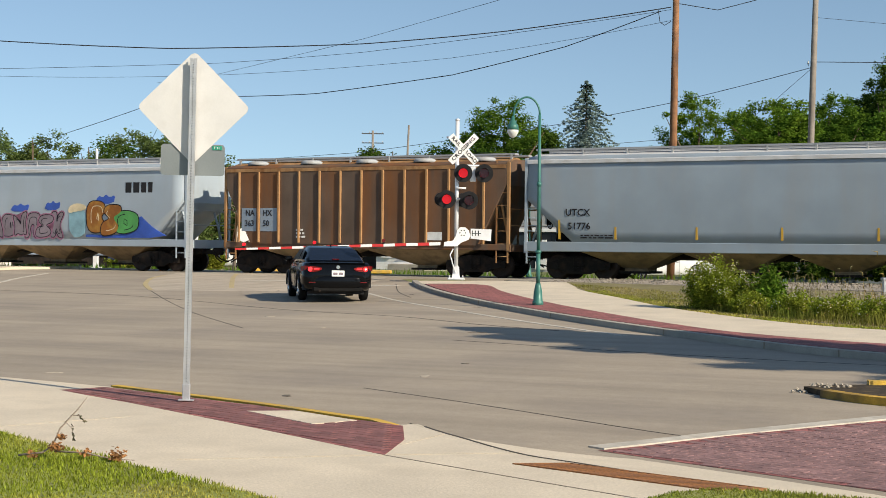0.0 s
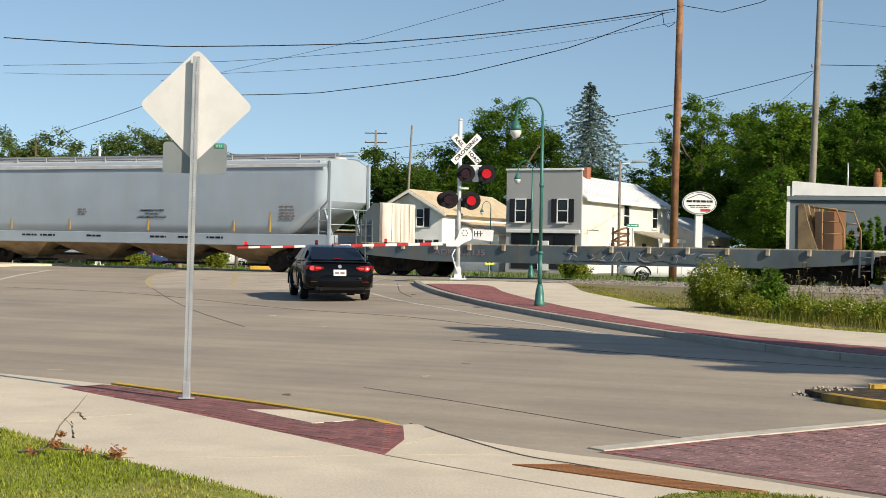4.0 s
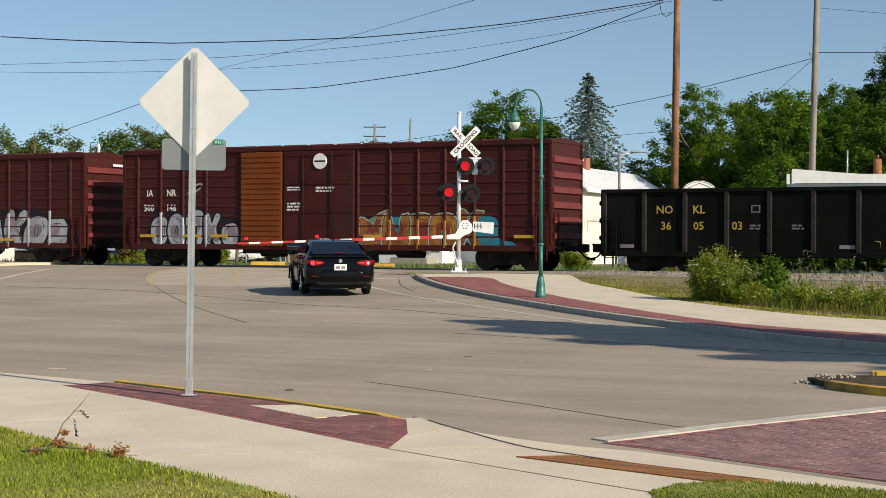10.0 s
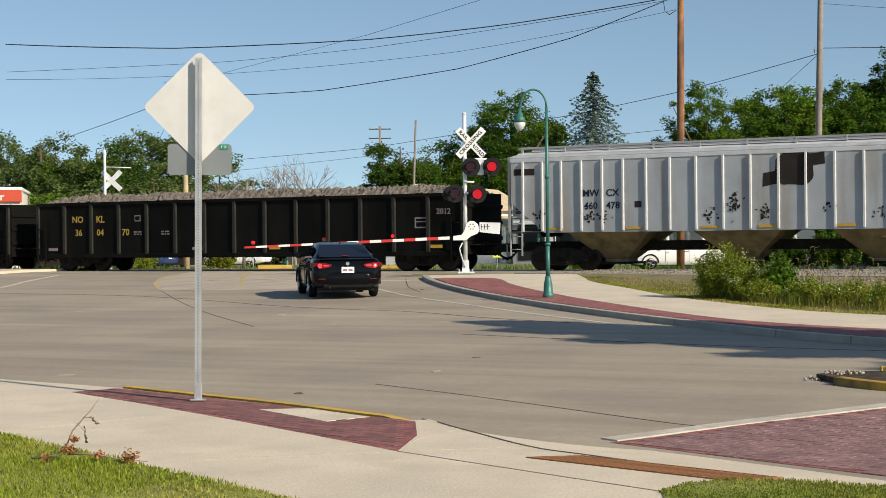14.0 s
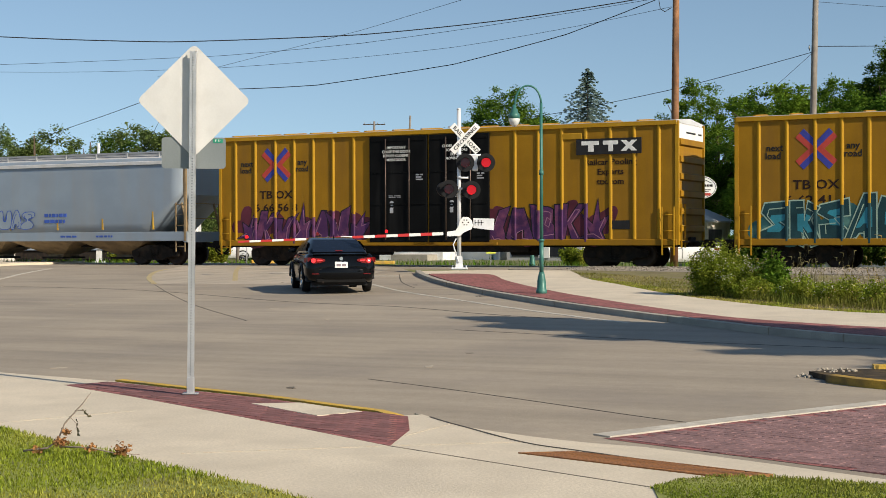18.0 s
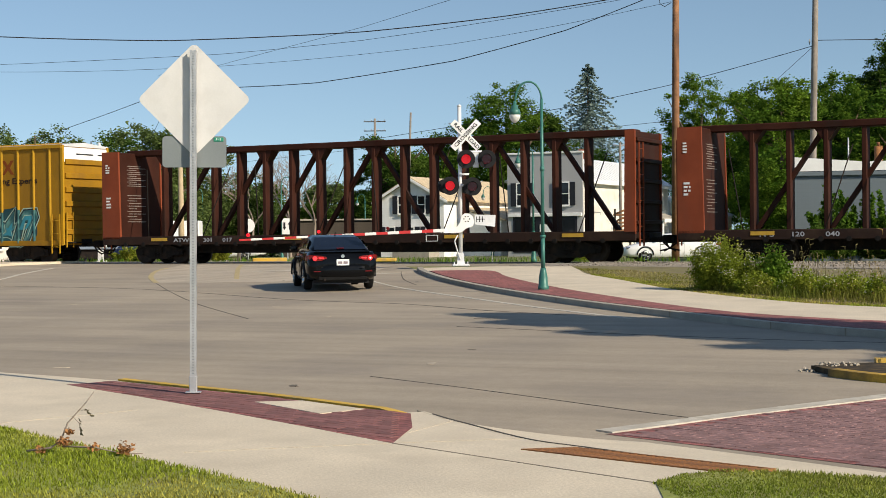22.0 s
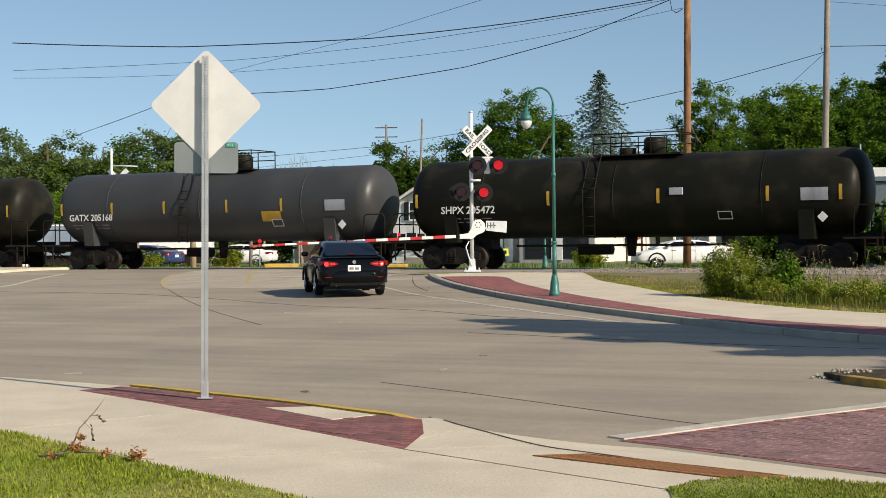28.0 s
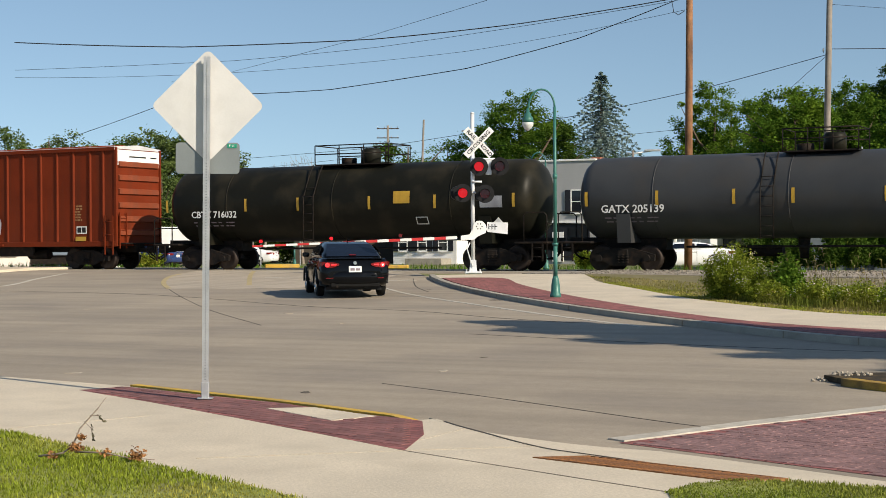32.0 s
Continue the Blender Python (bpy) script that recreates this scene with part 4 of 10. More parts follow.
        for x in (posts if isinstance(posts, list) else [-half + run * 0.55 + (k + 0.5) * (2 * half - run * 1.1) / posts for k in range(posts)]):
            part("side_post", pm, post_paint or paint, car, m=pose(x, -width, 0))
            part("side_post", pm, post_paint or paint, car, m=pose(x, width, 0, 0, 0, 180))
    lp = ladder_paint or paint
    for sx in (-1, 1):
        x = sx * (half - 0.04)
        for y in (-width + 0.08, width - 0.08):
            ladder(car, x - sx * 0.25, y, 0.55, top + 0.1 if sx > 0 else 2.4, 0.45, lp)
            part("corner_post", Shape().box(x - 0.05, x + 0.05, y - 0.05, y + 0.05, sill[0], top + 0.05), lp, car)
        part("end_platform", Shape().box(min(x, x - sx * 1.1), max(x, x - sx * 1.1), -width + 0.1, width - 0.1, sill[0] + 0.02, sill[0] + 0.09), M["steel"], car)
        part("end_sill", Shape().box(x - 0.08, x + 0.08, -width + 0.05, width - 0.05, sill[0] - 0.05, sill[1]), sill_paint or paint, car)
        hr = Shape()
        for z in (1.9, 2.5):
            hr.tube([(x, -width + 0.08, z), (x, width - 0.08, z)], 0.018, 6)
        part("end_handrail", hr, lp, car)
        for y in (-1.1, 1.1):
            part("slope_brace", Shape().tube([(x - sx * 0.1, y, sill[1]), (x - sx * 0.6, y, rise)], 0.05, 6), lp, car)
    brake_wheel(car, -half + 0.15, 2.1)
    part("air_reservoir", Shape().tube([(-half + 0.5, 0.4, 1.45), (-half + 1.25, 0.4, 1.45)], 0.22, 12), M["steel"], car)
    running_gear(car, half - 0.1, half - gear)
    return car


def end_ribs(car, x, top, low, paint, mat2=None, n=6):
    rib = Shape().prism([(0, -0.14), (0.09, -0.09), (0.09, 0.09), (0, 0.14)], -1.3, 1.3, "y").mesh("end_rib")
    for k in range(n):
        z = low + 0.35 + (k + 0.35) * (top - low - 0.7) / n
        part("end_rib", rib, paint, car, m=pose(x, 0, z, 0, 0, 0 if x > 0 else 180))


def boxcar(label, half, paint, post_paint, top, low, posts, doors, end_paint, gear, white_end=False, plug=True, post_depth=0.05, beads=0):
    """A boxcar: side sheets with upright posts, doors, ribbed ends, roof panels, ladders."""
    car = thing("boxcar", label, "railway car", group="cars of the freight train")
    w = 1.46
    part("body", Shape().bevel_box(-half, half, -w, w, low, top - 0.05, 0.03), paint, car)
    part("side_sill", Shape().bevel_box(-half, half, -w - 0.05, -w + 0.08, low - 0.02, low + 0.2, 0.02), paint, car)
    part("side_sill", Shape().bevel_box(-half, half, w - 0.08, w + 0.05, low - 0.02, low + 0.2, 0.02), paint, car)
    roof = part("roof", Shape().prism([(-w - 0.06, top - 0.12), (w + 0.06, top - 0.12), (w + 0.06, top), (0, top + 0.12), (-w - 0.06, top)], -half, half, "x"), M["roof_white"] if white_end else paint, car)
    seam = Shape().prism([(-w, 0.0), (0, 0.12), (w, 0.0), (w, 0.05), (0, 0.17), (-w, 0.05)], -0.04, 0.04, "x").mesh("roof_seam")
    for k in range(int(half * 2 / 1.2)):
        part("roof_seam", seam, paint, roof, m=pose(-half + 0.6 + k * 1.2, 0, top))
    rail = Shape().box(-half, half, -w - 0.075, -w + 0.02, top - 0.16, top - 0.02)
    part("eave_rail", rail, post_paint, car)
    pm = Shape().prism([(-0.07, 0), (0.07, 0), (0.023, -post_depth), (-0.023, -post_depth)], low + 0.2, top - 0.16, "z").mesh("side_post")
    for x in posts:
        part("side_post", pm, post_paint, car, m=pose(x, -w, 0))
        part("side_post", pm, post_paint, car, m=pose(x, w, 0, 0, 0, 180))
    if beads:
        bead = Shape().prism([(-0.05, 0), (0.05, 0), (0.02, -0.022), (-0.02, -0.022)], -half + 0.1, half - 0.1, "x", Matrix(((1, 0, 0, 0), (0, 0, 1, 0), (0, 1, 0, 0), (0, 0, 0, 1)))).mesh("side_bead")
        for k in range(beads):
            part("side_bead", bead, paint, car, m=pose(0, -w, low + 0.5 + k * (top - low - 0.8) / (beads - 1)))
    for x0, x1, mat in doors:
        for y in (-1, 1):
            d = part("door", Shape().bevel_box(x0 + 0.02, x1 - 0.02, -0.05, 0.03, low + 0.12, top - 0.2, 0.015), mat, car, "", pose(0, y * (w + 0.035), 0, 0, 0, 0))
            if y < 0:
                n = 17 if mat is M["orange_door"] else 4
                for k in range(n):
                    z = low + 0.35 + k * (top - low - 0.7) / (n - 1)
                    part("door_panel_rib", Shape().box(x0 + 0.1, x1 - 0.1, -0.075, -0.05, z - 0.03, z + 0.03), mat, d)
                for f in (() if n > 4 else (0.3, 0.7) if plug else (0.25,)):
                    x = x0 + (x1 - x0) * f
                    part("locking_bar", Shape().tube([(x, -0.1, low + 0.2), (x, -0.1, top - 0.3)], 0.022, 6), M["steel"] if mat != M["black_door"] else M["rail"], d)
            part("door_track", Shape().box(x0 - 0.6, x1 + 0.3, y * (w + 0.09) - 0.04, y * (w + 0.09) + 0.04, low + 0.02, low + 0.1), paint, car)
    for sx in (-1, 1):
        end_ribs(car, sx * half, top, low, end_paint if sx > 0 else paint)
        part("corner_post", Shape().box(sx * half - 0.06, sx * half + 0.06, -w - 0.03, -w + 0.07, low, top - 0.03), post_paint, car)
        part("corner_post", Shape().box(sx * half - 0.06, sx * half + 0.06, w - 0.07, w + 0.03, low, top - 0.03), post_paint, car)
        ladder(car, sx * (half - 0.3), -w - 0.09, low - 0.35, low + 1.3, 0.42, post_paint)
        ladder(car, sx * (half + 0.1), -w + 0.35, low - 0.1, low + 1.4, 0.42, post_paint, "y")
        part("end_platform", Shape().box(min(sx * half, sx * (half + 0.3)), max(sx * half, sx * (half + 0.3)), -1.2, 1.2, low + 0.08, low + 0.14), M["steel"], car)
    if white_end:
        part("end_panel", Shape().box(half + 0.0, half + 0.03, -w, w, top - 0.75, top - 0.12), M["white"], car, "white painted upper end panel")
        part("end_lettering", Shape().box(half + 0.03, half + 0.034, -0.6, 0.5, top - 0.42, top - 0.36).box(half + 0.03, half + 0.034, 0.8, 1.2, top - 0.42, top - 0.36), M["ink_black"], car)
    brake_wheel(car, -half - 0.12, low + 1.3)
    for x in (-half * 0.35, half * 0.3):
        part("brake_cylinder", Shape().tube([(x, -0.5, 0.62), (x + 1.1, -0.5, 0.62)], 0.2, 10), M["steel"], car)
    part("crossbearer", Shape().box(-half * 0.4, half * 0.4, -1.2, -1.1, 0.55, low), M["steel"], car)
    running_gear(car, half + 0.1, half - gear)
    return car


def gondola(label, half, seed, load):
    car = thing("gondola_car", label, "railway car", group="cars of the freight train")
    w, low, top = 1.48, 0.62, 2.88
    for y in (-1, 1):
        part("side", Shape().box(-half, half, y * w - 0.03, y * w + 0.03, low, top), M["gon"], car)
        part("top_chord", Shape().bevel_box(-half, half, y * w - 0.1, y * w + 0.1, top - 0.14, top, 0.02), M["gon"], car)
        part("bottom_chord", Shape().bevel_box(-half, half, y * w - 0.09, y * w + 0.09, low - 0.06, low + 0.12, 0.02), M["gon"], car)
    part("floor", Shape().box(-half, half, -w, w, low + 0.28, low + 0.34), M["gon"], car)
    pm = Shape().prism([(-0.09, 0), (0.09, 0), (0.06, -0.08), (-0.06, -0.08)], low + 0.1, top - 0.12, "z").mesh("side_post")
    n = 14
    for k in range(n + 1):
        x = -half + 0.1 + k * (2 * half - 0.2) / n
        part("side_post", pm, M["gon_post"], car, m=pose(x, -w - 0.02, 0))
        part("side_post", pm, M["gon_post"], car, m=pose(x, w + 0.02, 0, 0, 0, 180))
    for sx in (-1, 1):
        part("end_wall", Shape().box(sx * half - 0.05, sx * half + 0.05, -w, w, low, top), M["gon"], car)
        for k in range(3):
            z = low + 0.5 + k * 0.6
            part("end_rib", Shape().bevel_box(sx * half - 0.12, sx * half + 0.12, -w, w, z, z + 0.16, 0.03), M["gon"], car)
        ladder(car, sx * (half - 0.35), -w - 0.12, 0.3, 2.0, 0.42, M["gon"])
        part("end_platform", Shape().box(min(sx * half, sx * (half + 0.45)), max(sx * half, sx * (half + 0.45)), -1.3, 1.3, 0.95, 1.0), M["steel"], car)
    if load:
        s = Shape()
        nx, ny = 260, 22
        rng = random.Random(seed)
        vs = []
        for i in range(nx + 1):
            for j in range(ny + 1):
                x, y = -half + 0.1 + i * (2 * half - 0.2) / nx, -w + 0.06 + j * (2 * w - 0.12) / ny
                edge = min(1, (w - abs(y)) / 0.7, (half - abs(x)) / 1.5)
                z = top - 0.1 + 0.3 * edge + 0.1 * noise.noise((x * 0.6, y, seed)) + (0.2 * rng.random() ** 2) * min(1, edge + 0.35)
                vs.append((x, y, z))
        s.add(vs, [(i * (ny + 1) + j, (i + 1) * (ny + 1) + j, (i + 1) * (ny + 1) + j + 1, i * (ny + 1) + j + 1) for i in range(nx) for j in range(ny)])
        part("scrap_load", s, M["load"], car, "heaped brown scrap and stone load")
    brake_wheel(car, -half - 0.1, 2.2)
    running_gear(car, half + 0.1, half - 2.0)
    return car


def centerbeam(label, half):
    car = thing("centerbeam_flatcar", label, "railway car", group="cars of the freight train")
    part("deck", Shape().bevel_box(-half, half, -1.4, 1.4, 0.86, 1.08, 0.03), M["centre_dark"], car)
    for k in range(8):
        x = -half + 2.2 + k * (2 * half - 4.4) / 7
        part("tie_rod", Shape().tube([(x, -1.2, 1.08), (x + (0.75 if k % 2 else -0.75), -0.3, 3.9)], 0.022, 5), M["steel"], car)
    for y in (-1, 1):
        part("side_sill", Shape().bevel_box(-half, half, y * 1.38 - 0.05, y * 1.38 + 0.05, 0.78, 1.12, 0.02), M["centre_dark"], car)
    part("centre_girder", Shape().prism([(-half + 2.8, 0.86), (-half + 4.0, 0.42), (half - 4.0, 0.42), (half - 2.8, 0.86)], -0.35, 0.35), M["steel"], car)
    part("top_chord", Shape().bevel_box(-half + 0.4, half - 0.4, -0.32, 0.32, 4.48, 4.72, 0.03), M["centre_brown"], car)
    n = 16
    inner = 0.5 * n * (2 * half - 4.5) / (n - 1)
    post = Shape().bevel_box(-0.08, 0.08, -0.28, 0.28, 1.08, 4.5, 0.02).mesh("beam_post")
    for k in range(n):
        part("beam_post", post, M["centre_brown"], car, m=pose(-inner + (k + 0.5) * 2 * inner / n, 0, 0))
    step = 2 * inner / n
    for k in range(1, n, 2):
        x = -inner + (k + 0.5) * step
        d = 1 if x < 0 else -1
        a, b = (x - d * step * 0.9, 1.15), (x + d * step * 0.9, 4.42)
        part("diagonal_brace", Shape().prism([(a[0] - 0.09, a[1]), (a[0] + 0.09, a[1]), (b[0] + 0.09, b[1]), (b[0] - 0.09, b[1])], -0.1, 0.1), M["centre_brown"], car)
    for k in range(0, n, 2):
        x = -inner + (k + 0.5) * step
        part("top_gusset", Shape().prism([(x - 0.4, 4.5), (x + 0.4, 4.5), (x, 3.95)], -0.26, 0.26), M["centre_brown"], car)
    for sx in (-1, 1):
        x0, x1 = sorted((sx * half, sx * (half - (0.9 if sx < 0 else 0.4))))
        b = part("bulkhead", Shape().bevel_box(x0 + 0.06, x1 - 0.06, -1.34, 1.34, 1.08, 4.6, 0.03), M["centre_brown"], car, "oxide red steel end bulkhead")
        for y in (-1, 1):
            o = [(sx * half, 1.02), (sx * (half - (0.92 if sx < 0 else 0.42)), 1.02), (sx * (half - (0.84 if sx < 0 else 0.36)), 4.62), (sx * half, 4.62)]
            part("bulkhead_side", Shape().prism(o, y * 1.38 - 0.05, y * 1.38 + 0.05), M["centre_red"], b, fix=True)
        for k in range(5):
            z = 1.35 + k * 0.72
            part("bulkhead_rib", Shape().bevel_box(x1 - 0.06 if sx > 0 else x0 - 0.02, x1 + 0.06 if sx > 0 else x0 + 0.06, -1.3, 1.3, z, z + 0.14, 0.02), M["centre_brown"], b)
        ladder(car, sx * (half + 0.08), -1.0, 0.6, 4.2, 0.42, M["centre_red"], "y")
    bars(car, -half + 0.3, 3.9, 0.2, 0.4, 4, M["ink_white"], -1.44, "warning_lettering")
    bars(car, -half + 0.34, 2.5, 0.24, 0.5, 4, M["ink_white"], -1.44, "warning_lettering")
    s = Shape()
    for z0, z1 in ((3.2, 4.1), (1.7, 2.9)):
        for k in range(11):
            z = z0 + (k + 0.3) * (z1 - z0) / 11
            s.box(-half + 0.84, -half + 0.853, -0.85 + 0.1 * (k % 2), 0.35 - 0.3 * (k % 3), z, z + 0.026)
    part("warning_lettering", s, M["faint_ink"], car)
    winch = Shape().tube([(0, -1.46, 0.86), (0, -1.3, 0.86)], 0.09, 8).mesh("strap_winch")
    for k in range(24):
        part("strap_winch", winch, M["steel"], car, m=pose(-half + 1.2 + k * (2 * half - 2.4) / 23, 0, -0.06))
    for x in (-half * 0.75, -half * 0.2, half * 0.4, half * 0.8):
        part("reflector", Shape().box(x - 0.4, x + 0.4, -1.452, -1.435, 0.93, 1.06), M["reflector"], car)
    brake_wheel(car, -half - 0.1, 1.9)
    running_gear(car, half + 0.1, half - 2.6)
    return car


def tank_car(label, half, paint, marks, number, num_x, plat, number_size=0.38, bar_x=(), placard=None, top=4.05, saddle_shade=None):
    """A tank car: long shell with domed heads, top platform, sills, end platforms with handrails."""
    car = thing("tank_car", label, "railway car", group="cars of the freight train")
    r, cz = (top - 1.12) / 2, (top + 1.12) / 2
    n = 40
    prof = [(-half + 0.0, 0.05), (-half + 0.03, 0.35), (-half + 0.12, 0.65), (-half + 0.27, 0.86), (-half + 0.48, 0.97), (-half + 0.72, 1.0)]
    prof += [(-half * 0.5, 1.0), (0, 1.0), (half * 0.5, 1.0)] + [(-x, k) for x, k in prof[::-1]]
    rings = [[(x, -r * k * math.cos(2 * math.pi * j / n), cz + r * k * math.sin(2 * math.pi * j / n)) for j in range(n)] for x, k in prof]
    part("tank_shell", Shape().loft(rings, True, True), paint, car, fix=True)
    for x in (-half * 0.62, -half * 0.02, half * 0.6):
        ring = [(x, -(r + 0.006) * math.cos(2 * math.pi * j / 32), cz + (r + 0.006) * math.sin(2 * math.pi * j / 32)) for j in range(33)]
        part("weld_band", Shape().tube(ring, 0.018, 5, False), paint, car)
    p0, p1 = plat
    part("top_platform", Shape().box(p0, p1, -0.85, 0.85, top - 0.06, top - 0.01), M["steel"], car, "steel grating platform with railing")
    rail = Shape()
    for y in (-0.85, 0.85):
        for z in (top + 0.38, top + 0.72):
            rail.tube([(p0, y, z), (p1, y, z)], 0.022, 6)
        for k in range(4):
            x = p0 + k * (p1 - p0) / 3
            rail.tube([(x, y, top - 0.03), (x, y, top + 0.72)], 0.022, 6)
    for x in (p0, p1):
        rail.tube([(x, -0.85, top + 0.72), (x, 0.85, top + 0.72)], 0.022, 6)
    part("platform_railing", rail, M["steel"], car)
    cx = p0 + (p1 - p0) * 0.62
    part("dome_housing", Shape().tube([(cx, 0, top - 0.1), (cx, 0, top + 0.5), (cx, 0, top + 0.6)], [0.38, 0.38, 0.3], 18), M["tank_black"], car)
    part("manway", Shape().tube([(cx - 1.0, 0, top - 0.1), (cx - 1.0, 0, top + 0.25)], 0.3, 16).tube([(cx - 1.0, -0.3, top + 0.2), (cx - 1.0, 0.3, top + 0.2)], 0.06, 8), M["steel"], car)
    for y in (-1, 1):
        lad = Shape()
        for dx in (-0.22, 0.22):
            lad.tube([(cx - 1.9 + dx, y * (r + 0.1), 1.1), (cx - 1.9 + dx, y * (r + 0.1), cz + 0.2), (cx - 1.9 + dx, y * (r * 0.75), cz + r * 0.75), (cx - 1.9 + dx, y * 0.85, top - 0.02)], 0.025, 6)
        for k in range(7):
            z = 1.2 + k * 0.33
            yy = y * (r + 0.1) if z < cz + 0.2 else y * (r + 0.1 - (z - cz - 0.2) * 0.35)
            lad.tube([(cx - 2.12, yy, z), (cx - 1.68, yy, z)], 0.016, 5)
        part("side_ladder", lad, M["steel"], car)
    for sx in (-1, 1):
        x0, x1 = sorted((sx * (half - 3.1), sx * (half + 0.55)))
        part("stub_sill", Shape().box(x0, x1, -0.35, 0.35, 0.75, 1.2), M["steel"], car)
        part("saddle", Shape().prism([(-1.3, 1.0), (1.3, 1.0), (1.42, 2.0), (1.1, 1.5), (0.6, 1.2), (-0.6, 1.2), (-1.1, 1.5), (-1.42, 2.0)], sx * (half - 1.9) - 0.25, sx * (half - 1.9) + 0.25, "x"), paint, car)
        part("end_platform", Shape().bevel_box(min(sx * (half - 0.7), sx * (half + 0.6)), max(sx * (half - 0.7), sx * (half + 0.6)), -1.42, 1.42, 0.98, 1.06, 0.02), M["steel"], car)
        hr = Shape()
        for y in (-1.38, 1.38):
            hr.tube([(sx * (half - 0.35), y, 1.05), (sx * (half - 0.35), y, 2.0), (sx * (half - 0.25), y, 2.1), (sx * (half + 0.45), y, 2.1), (sx * (half + 0.55), y, 2.0), (sx * (half + 0.55), y, 0.6)], 0.024, 6)
        hr.tube([(sx * (half + 0.5), -1.38, 1.7), (sx * (half + 0.5), 1.38, 1.7)], 0.02, 6)
        part("end_handrail", hr, M["steel"], car)
        ladder(car, sx * (half + 0.2), -1.42, 0.35, 1.0, 0.4, M["steel"], name="step")
    part("bottom_outlet", Shape().tube([(0, 0, 0.45), (0, 0, 1.2)], [0.14, 0.22], 12), M["steel"], car)
    part("brake_rigging", Shape().tube([(-half * 0.5, -0.6, 0.85), (half * 0.5, -0.6, 0.85)], 0.04, 6).tube([(-half * 0.25, 0.3, 0.7), (-half * 0.1, 0.3, 0.7)], 0.2, 10), M["steel"], car)
    yside = lambda z: -math.sqrt(max(0.01, r * r - (z - cz) ** 2))

    def plate(name, x, z, w, h, mat, label=""):
        s = Shape()
        m = 5
        vs = []
        for k in range(m + 1):
            zz = z - h / 2 + h * k / m
            vs += [(x - w / 2, yside(zz) - 0.012, zz), (x + w / 2, yside(zz) - 0.012, zz)]
        s.add(vs, [(2 * k, 2 * k + 1, 2 * k + 3, 2 * k + 2) for k in range(m)])
        return part(name, s, mat, car, label)
    for x in bar_x:
        plate("reflector", x, cz - 0.05, 0.11, 0.5, M["reflector"])
    words(car, number, num_x, cz - 0.42, number_size, M["ink_white"], yside(cz - 0.42) - 0.03, 1.02)
    for k, dx in ((0, 0), (1, 0.05)):
        for a, b in ((-0.95, 0.25), (-0.55, 0.4), (-0.1, 0.25), (0.2, 0.15), (0.7 - 0.1 * k, 0.4)):
            plate("small_print", num_x + a + dx, cz - 0.72 - 0.13 * k, b, 0.045, M["spray_grey"])
    plate("data_panel", half - 1.6, cz - 0.1, 0.9, 0.42, M["spray_silver"])
    plate("stencil", half * 0.45, cz - 0.75, 0.5, 0.28, M["ink_white"])
    plate("stencil_field", half * 0.45, cz - 0.75, 0.44, 0.22, paint).location.y = -0.006
    if placard:
        x, z, w, h = placard
        plate("placard", x, z, w, h, M["reflector"], "yellow placard")
    o = [(half - 1.55, cz - 0.85), (half - 1.37, cz - 0.67), (half - 1.19, cz - 0.85), (half - 1.37, cz - 1.03)]
    part("hazard_diamond", Shape().prism(o, yside(cz - 0.85) - 0.12, yside(cz - 0.85) - 0.1), M["ink_white"], car)
    running_gear(car, half + 0.55, half - 1.75, False)
    return car


def flatcar(label, half, side, deck, z0, z1, gear):
    car = thing("flatcar", label, "railway car", group="cars of the freight train")
    part("deck_frame", Shape().bevel_box(-half, half, -1.4, 1.4, z1 - 0.2, z1 - 0.05, 0.02), side, car)
    for y in (-1, 1):
        part("side_sill", Shape().prism([(-half, z1 - 0.02), (half, z1 - 0.02), (half, z1 - 0.42), (half - gear - 1.4, z0), (-half + gear + 1.4, z0), (-half, z1 - 0.42)], y * 1.4 - 0.07, y * 1.4 + 0.07), side, car)
    n = 40
    plank = Shape().bevel_box(-half / n + 0.012, half / n - 0.012, -1.42, 1.42, z1 - 0.05, z1 + 0.02, 0.008).mesh("deck_plank")
    for k in range(n):
        part("deck_plank", plank, deck, car, m=pose(-half + (k + 0.5) * 2 * half / n, 0, 0))
    pocket = Shape().bevel_box(-0.07, 0.07, -0.08, 0.02, -0.2, 0.03, 0.02).mesh("stake_pocket")
    for k in range(14):
        for y in (-1, 1):
            part("stake_pocket", pocket, deck if deck is not M["flat_black"] else side, car, m=pose(-half + 0.7 + k * (2 * half - 1.4) / 13, y * 1.47, z1 - 0.02, 0, 0, 0 if y < 0 else 180))
    brake_wheel(car, -half - 0.1, 1.9)
    for sx in (-1, 1):
        ladder(car, sx * (half - 0.25), -1.5, 0.35, z1 + (0.9 if sx < 0 and deck is not M["flat_black"] else 0.0), 0.4, side, name="step")
    running_gear(car, half + 0.1, half - gear)
    return car


CARS = []


def place(car, left, right):
    CARS.append((car, (left + right) / 2))
    return car


def _h(a, b):
    return (b - a) / 2


# grey covered hopper with a long painted mural
c = place(hopper("pale grey covered hopper with colourful graffiti along its side", 9.3, M["pale_hopper"], sill=(1.0, 1.3), width=1.56, roof=M["roof_white"]), -55.0, -36.4)
part("builder_mark", Shape().box(6.25, 6.55, skin(3.4), -1.5, 3.2, 3.62).box(6.65, 6.95, skin(3.4), -1.5, 3.2, 3.62).box(7.05, 7.3, skin(3.4), -1.5, 3.2, 3.62).box(7.4, 7.62, skin(3.4), -1.5, 3.2, 3.62), M["ink_black"], c, "black block mark")
